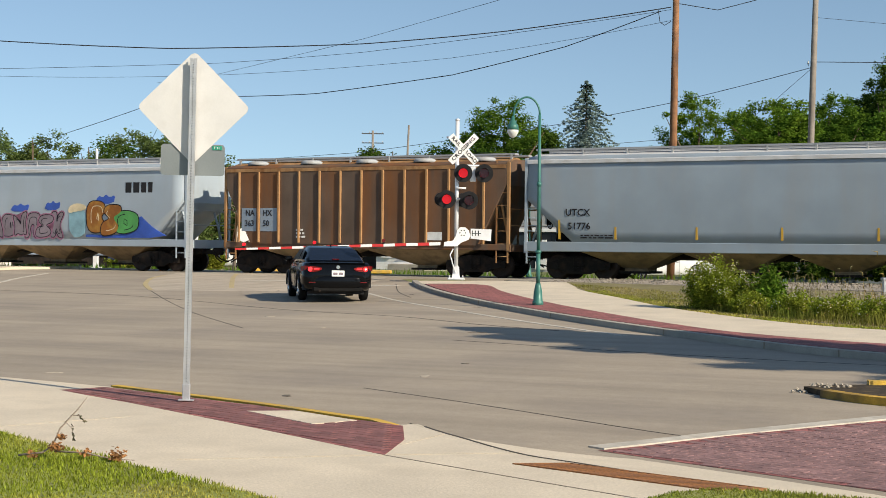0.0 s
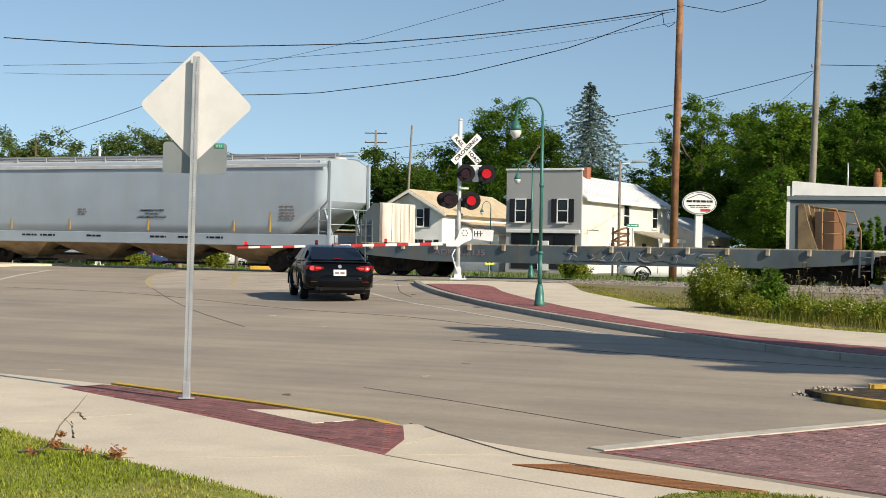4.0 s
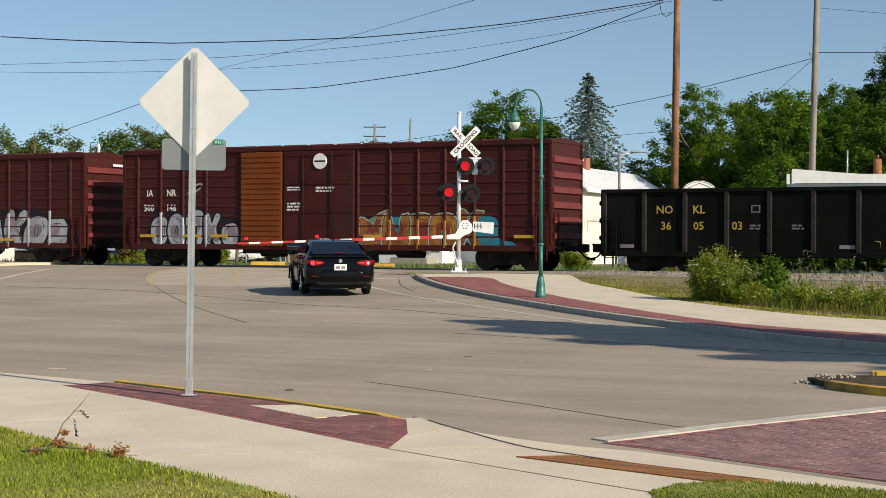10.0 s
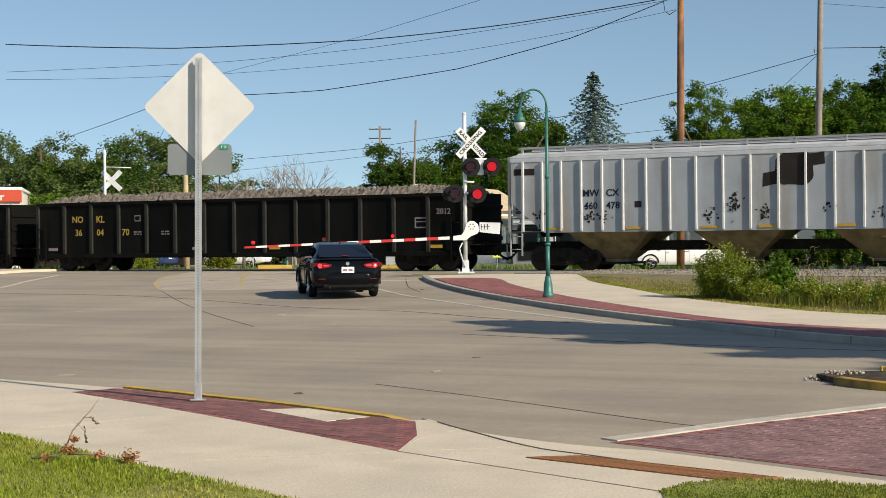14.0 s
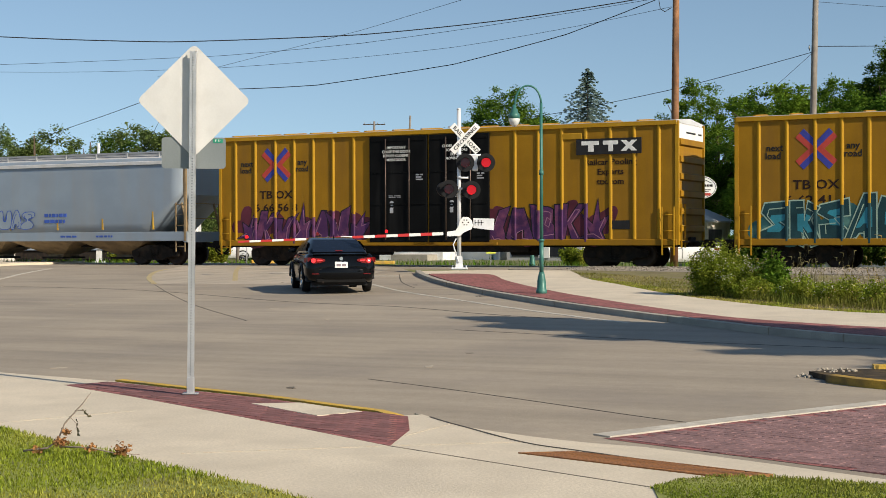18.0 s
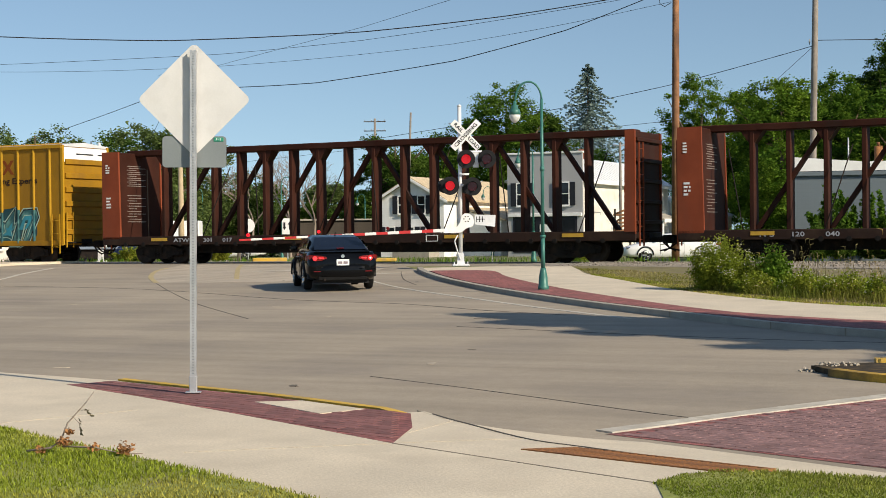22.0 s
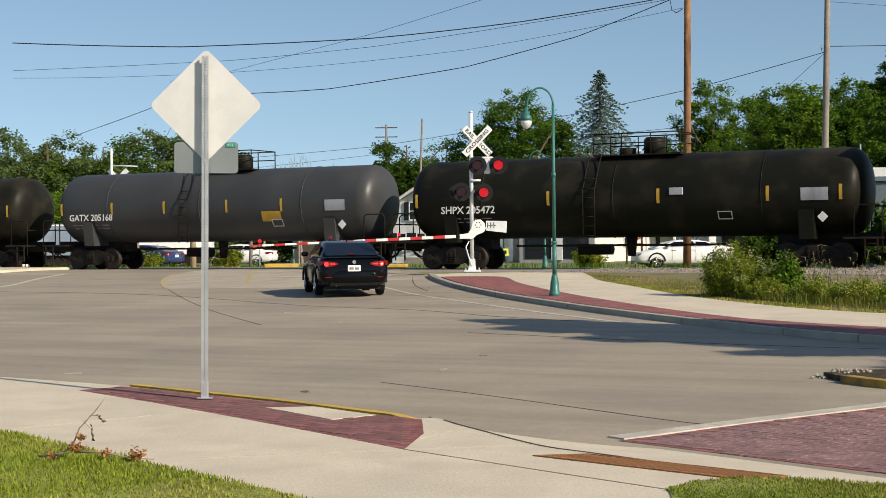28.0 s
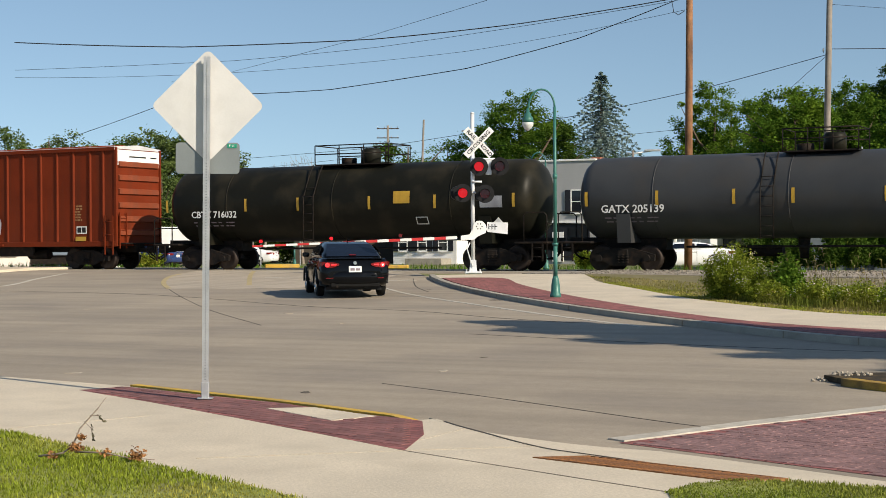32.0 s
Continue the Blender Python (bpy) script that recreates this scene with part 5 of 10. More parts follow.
graffiti(c, -3.0, 3.0, 1.36, 2.4, M["spray_grey"], M["spray_dark"], None, ("fork", "bend", "arch", "wedge", "bowl", "fang", "arch", "bend", "fork"), 3, skin(2.1), lean=0.2, line=0.035, halo=M["spray_pink"])
tagged(part("spray_cloud", Shape().prism(rounded_off(blob(3.75, 2.0, 0.45, 0.62, 0, random.Random(4), 18, 0.05), 1), skin(2.2) - 0.004, -1.5), M["spray_sky_pale"], c, "pale blue sprayed oval", fix=True), kind="stuff")
part("spray_cap", Shape().prism(rounded_off([(3.25, 2.35), (3.3, 2.65), (3.7, 2.8), (4.2, 2.7), (4.2, 2.5), (3.6, 2.42)], 2), skin(2.6) - 0.008, -1.5), M["spray_cream"], c, "straw yellow sprayed cap", fix=True)
for bx, bz, rx, rz in ((-1.6, 2.62, 0.5, 0.16), (0.6, 2.62, 0.55, 0.18), (2.4, 2.7, 0.45, 0.2), (5.2, 2.95, 0.55, 0.2)):
    tagged(part("spray_cloud", Shape().prism(rounded_off([(bx - rx, bz - rz), (bx - rx * 0.6, bz + rz * 0.7), (bx - rx * 0.2, bz + rz * 0.3), (bx + rx * 0.1, bz + rz), (bx + rx * 0.4, bz + rz * 0.3), (bx + rx, bz + rz * 0.8), (bx + rx * 0.8, bz - rz)], 1), skin(bz) - 0.003, -1.5), M["spray_blue"], c, "blue sprayed splash", fix=True), kind="stuff")
graffiti(c, 4.35, 5.95, 1.5, 2.78, M["spray_orange"], M["spray_dark"], None, ("bowl", "bend"), 5, skin(2.4) - 0.004, line=0.04, marks=M["spray_cream"])
graffiti(c, 5.7, 6.9, 1.5, 2.6, M["spray_green"], M["spray_dark"], None, ("drop",), 9, skin(2.4) - 0.008, line=0.04)
tagged(part("spray_cloud", Shape().prism(rounded_off([(4.2, 1.34), (4.2, 1.5), (5.6, 1.42), (6.5, 1.62), (7.0, 2.3), (7.3, 2.05), (7.7, 1.75), (8.5, 1.36)], 1), skin(1.9) - 0.002, -1.5), M["spray_blue"], c, "blue sprayed splash along the sill", fix=True), kind="stuff")

c = place(hopper("rust-stained brown covered hopper with tan side posts", 6.17, M["rust_brown"], top=4.12, sill=(1.0, 1.22), width=1.52, bulge=0.0, cut=(3.4, 1.15), bays=2, posts=[-5.44 + 0.921 * k for k in range(11)] + [5.18],
                 post_paint=M["rust_post"], chute=M["tan"], gear=1.5, roof=M["rust_post"], hatches=5, ladder_paint=M["rust_post"]), -34.57, -22.24)
for x, w in ((-4.98, 0.34), (-4.07, 0.38)):
    part("number_panel", Shape().box(x - w, x + w, -1.528, -1.522, 1.65, 2.55), M["blue_hopper"], c, "pale painted number panel")
for body, x, z in (("NA", -4.93, 2.35), ("HX", -4.12, 2.35), ("363", -4.95, 1.95), ("50", -4.18, 1.95)):
    words(c, body, x, z, 0.32, M["ink_black"], -1.53, 0.9)
bars(c, -2.6, 1.55, 0.4, 0.4, 3, M["ink_white"], -1.53)
part("stencil", Shape().box(2.9, 3.5, -1.53, -1.524, 1.35, 1.65), M["ink_white"], c)

c = place(hopper("grey covered hopper with white roof edge", 9.33, M["grey_hopper"], sill=(0.98, 1.33), width=1.56, ladder_paint=M["pale_hopper"]), -21.6, -2.94)
words(c, "UTCX", -7.3, 2.35, 0.34, M["ink_black"], skin(2.35))
words(c, "51776", -7.25, 1.87, 0.34, M["ink_black"], skin(1.85))
bars(c, -6.6, 1.5, 1.2, 0.16, 2, M["ink_black"], skin(1.5))
for x in (-8.0, -5.9, -3.0, -0.1, 3.0, 5.6, 8.0):
    part("reflector", Shape().box(x - 0.035, x + 0.035, skin(1.75) - 0.004, -1.5, 1.42, 1.85 if abs(x) < 7 else 2.2), M["reflector"], c)
part("stencil", Shape().box(7.25, 7.65, skin(1.6), -1.5, 1.42, 1.6), M["ink_black"], c)

c = place(hopper("pale grey covered hopper with scribbled side sill", 9.9, M["pale_hopper"], sill=(1.04, 1.5), width=1.56), -1.71, 18.08)
words(c, "CCBX", -7.85, 2.6, 0.38, M["ink_black"], skin(2.6))
words(c, "72594", -7.83, 2.12, 0.38, M["ink_black"], skin(2.1))
bars(c, -7.6, 1.72, 1.8, 0.16, 2, M["ink_black"], skin(1.72))
bars(c, -2.1, 2.3, 0.5, 0.3, 3, M["faint_ink"], skin(2.3))
for n, line in enumerate(("HAMMERING ON SIDE", "OF CAR WILL", "CONTAMINATE PRODUCT")):
    words(c, line, 1.5, 2.38 - 0.13 * n, 0.12, M["ink_black"], skin(2.25), name="side_notice")
bars(c, 8.0, 2.3, 0.7, 0.6, 5, M["faint_ink"], skin(2.3))
for x in (-8.6, -6.0, -2.8, 1.3, 5.5, 7.2):
    part("reflector", Shape().box(x - 0.035, x + 0.035, skin(1.9) - 0.004, -1.5, 1.58, 2.0 if x < 7 else 2.5), M["reflector"], c)
for x in (-5.0, -4.0, -1.5, 1.8, 3.2, 4.6):
    bars(c, x, 1.3, 0.8, 0.14, 1, M["spray_dark"], -1.523, "scribble")

c = place(flatcar("weathered blue-grey flatcar with timber deck and steel end box", 9.6, M["flat_blue"], M["deck_wood"], 0.58, 1.22, 1.75), 19.2, 38.4)
box = part("steel_bulkhead", Shape().bevel_box(-8.68, -8.52, -1.3, 1.3, 1.24, 2.74, 0.02), M["old_white"], c, "rust-streaked white steel bulkhead")
for y in (-1.26, 1.26):
    part("gusset", Shape().prism([(-9.45, 1.24), (-8.69, 1.24), (-8.69, 2.72), (-8.95, 2.72), (-9.4, 2.2)], y - 0.04, y + 0.04), M["flat_blue"], box, "blue-grey side gusset", fix=True)
for y in (-0.6, 0.1, 0.8):
    part("plate_seam", Shape().box(-8.525, -8.512, y - 0.015, y + 0.015, 1.28, 2.7), M["tan"], box)
ladder(c, -9.2, -1.34, 1.26, 2.1, 0.5, M["flat_blue"])
bulk = part("timber_bulkhead", Shape().bevel_box(7.0, 7.12, -1.3, 1.3, 1.24, 2.68, 0.02), M["flat_blue"], c, "weathered steel bulkhead with tan posts and planks")
for y in (-1.3, -0.75, 0.0, 0.75, 1.3):
    part("bulkhead_brace", Shape().prism([(7.12, 1.24), (7.75, 1.24), (7.42, 2.2), (7.3, 2.72), (7.12, 2.72)], y - 0.07, y + 0.07), M["tan"], bulk, fix=True)
for k in range(6):
    part("bulkhead_plank", Shape().bevel_box(7.125, 7.19, -1.28, 1.28, 1.3 + k * 0.235, 1.5 + k * 0.235, 0.01), M["deck_wood"], bulk)
side_frame = Shape()
for y in (-1.36, 1.36):
    side_frame.tube([(7.5, y, 2.62), (8.35, y, 2.55), (8.6, y, 1.9), (8.6, y, 1.24)], 0.035, 6).tube([(7.9, y, 1.24), (7.9, y, 2.6)], 0.03, 6).tube([(7.9, y, 1.75), (8.6, y, 1.75)], 0.025, 6).tube([(7.9, y, 2.15), (8.52, y, 2.15)], 0.025, 6)
part("side_ladder", side_frame, M["rust_post"], c, "tan pipe ladder frame at the car's end")
part("end_box", Shape().bevel_box(7.55, 8.2, -0.9, 0.9, 1.24, 2.5, 0.02), M["rust_brown"], c, "brown rusted steel end box")
words(c, "ADK 607135", -5.2, 0.92, 0.3, M["spray_grey"], -1.475, 1.3)
graffiti(c, -1.0, 4.5, 0.66, 1.08, M["flat_blue"], M["spray_dark"], None, ("fang", "shard", "wedge", "fork", "shard", "fang", "bend"), 21, -1.472, soft=0, line=0.006, marks=M["spray_silver"])

c = place(flatcar("long black flatcar with empty deck", 10.3, M["flat_black"], M["flat_black"], 0.32, 1.05, 1.9), 38.55, 59.15)
words(c, "LMIC 7072", -5.5, 0.85, 0.2, M["ink_white"], -1.475, 1.2)
for x in (-8.5, -2.5, 0.5, 3.8, 8.8):
    part("reflector", Shape().box(x - 0.35, x + 0.35, -1.48, -1.465, 0.72, 0.86), M["reflector"], c)
bars(c, 2.2, 0.75, 1.0, 0.1, 1, M["ink_white"], -1.475)

# two maroon boxcars
c = place(boxcar("faded maroon boxcar with silver and black graffiti", 9.43, M["maroon"], M["maroon"], 4.68, 0.72,
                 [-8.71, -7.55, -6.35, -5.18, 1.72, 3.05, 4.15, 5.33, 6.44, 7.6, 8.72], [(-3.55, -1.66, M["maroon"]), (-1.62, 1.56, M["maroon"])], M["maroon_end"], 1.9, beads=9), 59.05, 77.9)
for body, x, z in (("IA", -8.27, 2.95), ("NR", -7.12, 2.95), ("500", -8.05, 2.35), ("154", -7.05, 2.35)):
    words(c, body, x, z, 0.38, M["ink_white"], -1.47, wide=0.9)
words(c, "GUMP", -8.1, 3.4, 0.26, M["ink_white"], -1.47, wide=0.9)
part("round_emblem", Shape().tube([(-0.02, -1.585, 4.15), (-0.02, -1.5, 4.15)], 0.27, 24), M["white"], c, "white round emblem with a dark bar")
part("emblem_bar", Shape().box(-0.22, 0.18, -1.59, -1.585, 4.13, 4.18), M["ink_black"], c)
for x, z, w, h, r in ((-1.1, 3.32, 0.6, 0.16, 2), (-1.1, 2.66, 0.66, 0.26, 2), (-1.1, 2.22, 0.66, 0.26, 2), (0.0, 2.8, 0.85, 0.22, 2), (0.0, 3.2, 0.6, 0.1, 2)):
    bars(c, x, z, w, h, r, M["ink_white"], -1.545)
    if x < -1 and z < 3:
        part("notice_frame", Shape().box(x - 0.42, x + 0.42, -1.551, -1.546, z + 0.17, z + 0.19).box(x - 0.42, x + 0.42, -1.551, -1.546, z - 0.19, z - 0.17).box(x - 0.42, x - 0.4, -1.551, -1.546, z - 0.17, z + 0.17).box(x + 0.4, x + 0.42, -1.551, -1.546, z - 0.17, z + 0.17), M["ink_white"], c)
graffiti(c, -6.85, -1.75, 0.86, 2.25, M["spray_dark"], M["spray_silver"], None, ("bowl", "cup", "arch", "block", "bowl"), 31, -1.46, line=0.045, soft=2, jitter=0.03, marks=M["spray_silver"], posts=(-6.35, -5.18))
tagged(part("spray_cloud", Shape().prism(rounded_off([(-7.6, 1.2), (-7.2, 1.35), (-6.7, 0.92), (-1.6, 0.9), (-2.0, 0.74), (-3.6, 0.68), (-6.6, 0.72)], 2), -1.525, -1.518), M["spray_lilac"], c, "lilac sprayed streak along the sill", fix=True), kind="stuff")
for x, z, w, h in ((-8.5, 1.95, 0.75, 0.22), (-7.0, 2.0, 0.7, 0.2), (-8.35, 1.6, 0.5, 0.2), (-7.0, 1.65, 0.5, 0.22), (-9.15, 1.9, 0.3, 0.2)):
    ln = Shape()
    sprayed_line(ln, [(x + w * (k / 12 - 0.5), z + h * 0.5 * math.sin(k * 2.1 + x)) for k in range(13)], 0.035, -1.466)
    tagged(part("scribble", ln, M["spray_lilac"], c), kind="stuff")
ln = Shape()
sprayed_line(ln, [(-7.95 + 0.36 * math.cos(k * 0.9) * (1 - 0.02 * k), 1.15 + 0.26 * math.sin(k * 1.3)) for k in range(26)], 0.03, -1.466)
tagged(part("scribble", ln, M["spray_cream"], c, "looping sprayed scribble"), kind="stuff")
graffiti(c, -1.2, 2.5, 0.8, 2.05, M["spray_lilac"], M["spray_blue"], M["spray_lilac"], ("bowl", "arch", "drop", "bend", "cup"), 32, -1.55, line=0.02, soft=2)
graffiti(c, 2.75, 8.6, 0.72, 2.3, M["spray_silver"], M["spray_dark"], M["spray_dark"], ("bowl", "wedge", "fork", "drop", "stub"), 33, -1.46, line=0.12, soft=1, lean=0.3, marks=M["spray_dark"], posts=(3.05, 4.15, 5.33, 6.44, 7.6), tone=M["spray_grey"])
part("end_sign", Shape().box(9.53, 9.535, 0.3, 1.0, 4.2, 4.3), M["ink_white"], c)
for x in (-5.4, -0.2, 5.2):
    part("reflector", Shape().box(x - 0.4, x + 0.4, -1.53, -1.515, 1.0, 1.12), M["reflector"], c)

c = place(boxcar("maroon boxcar with a rust-orange door and orange graffiti", 9.475, M["maroon"], M["maroon"], 4.7, 0.72,
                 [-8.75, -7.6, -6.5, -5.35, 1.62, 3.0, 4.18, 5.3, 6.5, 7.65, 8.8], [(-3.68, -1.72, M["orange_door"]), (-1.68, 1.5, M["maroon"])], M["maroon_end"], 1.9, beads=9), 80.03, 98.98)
for body, x, z in (("IA", -8.15, 2.95), ("NR", -7.08, 2.95), ("500", -8.2, 2.35), ("146", -7.08, 2.35)):
    words(c, body, x, z, 0.38, M["ink_white"], -1.47, wide=0.9)
part("round_emblem", Shape().tube([(0.0, -1.585, 4.1), (0.0, -1.5, 4.1)], 0.3, 24), M["white"], c, "white round emblem with a dark bar")
part("emblem_bar", Shape().box(-0.24, 0.24, -1.59, -1.585, 4.07, 4.13), M["ink_black"], c)
for x, z, w, h, r in ((-1.2, 3.05, 0.6, 0.18, 2), (-1.2, 2.35, 0.6, 0.35, 3), (0.2, 3.0, 0.8, 0.25, 2), (0.1, 1.1, 0.6, 0.1, 1)):
    bars(c, x, z, w, h, r, M["ink_white"], -1.545)
ln = Shape()
sprayed_line(ln, [(-5.85 + 0.28 * math.cos(k * 0.52), 3.15 + 0.12 * math.sin(k * 0.52) + 0.12 * math.cos(k * 0.52)) for k in range(13)], 0.06, -1.466)
sprayed_line(ln, [(-6.3, 2.95), (-6.15, 2.9), (-6.1, 3.02)], 0.05, -1.467)
tagged(part("scribble", ln, M["spray_silver"], c, "small silver sprayed ring"), kind="stuff")
graffiti(c, -8.1, -3.75, 0.78, 2.2, M["spray_silver"], M["spray_dark"], M["spray_dark"], ("stub", "drop", "arch", "fork", "stub"), 41, -1.46, line=0.08, soft=3, posts=(-7.6, -6.5, -5.35), tone=M["spray_grey"], marks=M["spray_dark"])
graffiti(c, 1.75, 6.75, 0.74, 2.05, M["spray_orange"], M["spray_rust"], M["spray_sky"], ("fang", "cup", "bowl", "arch", "fork"), 42, -1.46, halo=M["spray_mint"], line=0.03, soft=1, jitter=0.07, marks=M["spray_rust"], posts=(3.0, 4.18, 5.3, 6.5), tone=M["spray_rust"])
tagged(part("spray_cloud", Shape().box(-1.5, 1.75, -1.545, -1.5, 0.72, 0.98).prism(rounded_off([(6.4, 0.72), (6.5, 2.0), (7.5, 1.95), (7.4, 1.1), (8.15, 1.05), (8.15, 0.72)], 2), -1.475, -1.462), M["spray_sky"], c, "turquoise sprayed field"), kind="stuff")
for x in (-8.2, -6.0, -4.7, 2.3, 8.5):
    part("reflector", Shape().box(x - 0.4, x + 0.4, -1.53, -1.515, 1.18, 1.3), M["reflector"], c)

# two black gondolas
for (a, b), num, load in (((100.95, 121.4), "36 05 03", False), ((122.9, 143.3), "36 04 70", True)):
    c = place(gondola("black steel gondola heaped with scrap" if load else "black steel gondola with yellow lettering", _h(a, b), 5, load), a, b)
    words(c, "NO", -7.95, 2.15, 0.38, M["ink_yellow"], -1.512)
    words(c, "KL", -6.75, 2.15, 0.38, M["ink_yellow"], -1.512)
    for k, two in enumerate(num.split()):
        words(c, two, (-7.9, -6.75, -5.42)[k], 1.6, 0.38, M["ink_yellow"], -1.512)
    part("stencil", Shape().box(-4.95, -4.65, -1.52, -1.508, 2.05, 2.3), M["spray_grey"], c)
    part("stencil_field", Shape().box(-4.91, -4.69, -1.524, -1.52, 2.09, 2.26), M["gon"], c)
    part("stencil", Shape().box(8.1, 8.65, -1.52, -1.508, 1.6, 2.0), M["spray_grey"], c)
    part("stencil_field", Shape().box(8.16, 8.59, -1.524, -1.52, 1.65, 1.82).box(8.16, 8.59, -1.524, -1.52, 1.86, 1.95), M["gon"], c)
    for x in (-4.8, -3.4):
        bars(c, x, 1.55, 0.4, 0.2, 2, M["spray_grey"], -1.51)
    for x in (-9.3, -1.8, 1.9, 5.2, 9.0):
        part("reflector", Shape().box(x - 0.25, x + 0.25, -1.525, -1.508, 0.86, 0.98), M["reflector"] if x > 0 else M["spray_grey"], c)
    if load:
        words(c, "2012", 9.3, 2.2, 0.3, M["spray_grey"], -1.512)

c = place(hopper("stained cream covered hopper with tan chutes", 8.55, M["cream_hopper"], top=4.05, sill=(1.4, 1.42), width=1.54, bulge=0.0, cut=(2.5, 1.3), bays=3, bay_at=(-4.81, -0.22, 4.45), bay_width=3.3, posts=[-7.95, -7.2, -6.48, -5.72, -4.94, -4.17, -3.33, -2.48, -1.56, -0.62, 0.31, 1.25, 2.15, 3.09, 4.02, 4.9, 5.7, 6.45, 7.2, 7.95],
                 post_paint=M["roof_white"], chute=M["tan"], gear=1.9, ladder_paint=M["cream_hopper"]), 145.02, 162.11)
words(c, "MW", -5.36, 2.72, 0.34, M["ink_navy"], -1.543, 1.0)
words(c, "CX", -4.56, 2.72, 0.34, M["ink_navy"], -1.543, 1.0)
words(c, "460", -5.36, 2.28, 0.34, M["ink_navy"], -1.543, 1.0)
words(c, "478", -4.54, 2.28, 0.34, M["ink_navy"], -1.543, 1.0)
part("painted_patch", Shape().box(-3.75, -3.5, -1.545, -1.53, 2.2, 2.42), M["dark_emblem"], c)
part("stencil", Shape().box(-8.3, -7.5, -1.545, -1.53, 3.42, 3.65), M["dark_emblem"], c)
part("painted_emblem", Shape().prism(rounded_off(blob(1.78, 3.4, 0.6, 0.62, 0, random.Random(3), 18, 0.05), 1), -1.548, -1.53).prism([(0.72, 2.8), (1.55, 2.95), (1.55, 3.4), (0.95, 3.28), (0.75, 3.25)], -1.547, -1.53).prism([(2.0, 3.4), (2.78, 3.5), (2.76, 3.95), (2.55, 3.86), (2.0, 3.82)], -1.5475, -1.53), M["dark_emblem"], c, "faded dark wheel-shaped emblem", fix=True)
_rr = random.Random(11)
for x, n in ((-7.3, 10), (-5.43, 16), (-4.87, 14), (-1.09, 16), (-0.25, 44), (0.75, 22), (2.9, 8), (4.6, 10)):
    s = Shape()
    for k in range(n):
        s.prism(blob(x + _rr.gauss(0, 0.14), 1.95 + _rr.gauss(0, 0.14) + (0.6 * _rr.random() if n > 30 else 0), _rr.uniform(0.01, 0.05), _rr.uniform(0.015, 0.055), 0, _rr, 8), -1.548 - 0.0003 * k, -1.541)
    tagged(part("rust_patch", s, M["flaked_rust"], c, fix=True), kind="stuff")
for x in (-6.69, -3.75, -1.09, 0.88, 3.44, 6.2):
    part("reflector", Shape().box(x - 0.3, x + 0.3, -1.56, -1.53, 1.45, 1.54), M["reflector"], c)

c = place(hopper("blue-grey covered hopper with faint blue graffiti", 7.62, M["blue_hopper"], sill=(0.98, 1.36), width=1.56, bays=3, cut=(2.9, 1.8), ladder_paint=M["tan"]), 163.7, 178.93)
words(c, "MWCX", -5.3, 2.75, 0.36, M["ink_black"], skin(2.75))
words(c, "460146", -5.2, 2.25, 0.36, M["ink_black"], skin(2.25))
graffiti(c, -4.1, -0.3, 1.5, 2.3, M["blue_hopper"], M["spray_blue"], None, ("bend", "arch", "bowl", "cup", "wedge", "bend"), 51, skin(2.1), line=0.03)
bars(c, 0.9, 1.9, 1.2, 0.5, 2, M["spray_blue"], skin(1.9), "scribble")
for x in (-6.5, -4.2, -1.6, 1.0, 3.4, 6.0):
    part("reflector", Shape().box(x - 0.035, x + 0.035, skin(1.8) - 0.004, -1.5, 1.45, 1.9 if abs(x) < 6 else 2.3), M["reflector"], c)
for x in (-6.4, -3.0, 1.6, 3.5):
    bars(c, x, 1.15, 0.9, 0.14, 1, M["spray_blue"], -1.523, "scribble")


def crossed_mark(car, x, z, size):
    """A cross of four arms, each half red towards its sides and half blue above and below."""
    for ux in (-1, 1):
        for uz in (-1, 1):
            d = Vector((ux * 0.72, uz * 0.69)) * size
            q = Vector((-d.y, d.x)) * 0.26
            if q.x * ux < 0:
                q = -q
            for mat, e in (("ink_red", q), ("ink_blue", -q)):
                o = [tuple(Vector((x, z)) + p) for p in (Vector((0, 0)), d, d + e, e * 0.9)]
                part("crossed_mark", Shape().prism(o, -1.47 - 0.0006 * (ux + 2 * uz), -1.461), M[mat], car, fix=True)


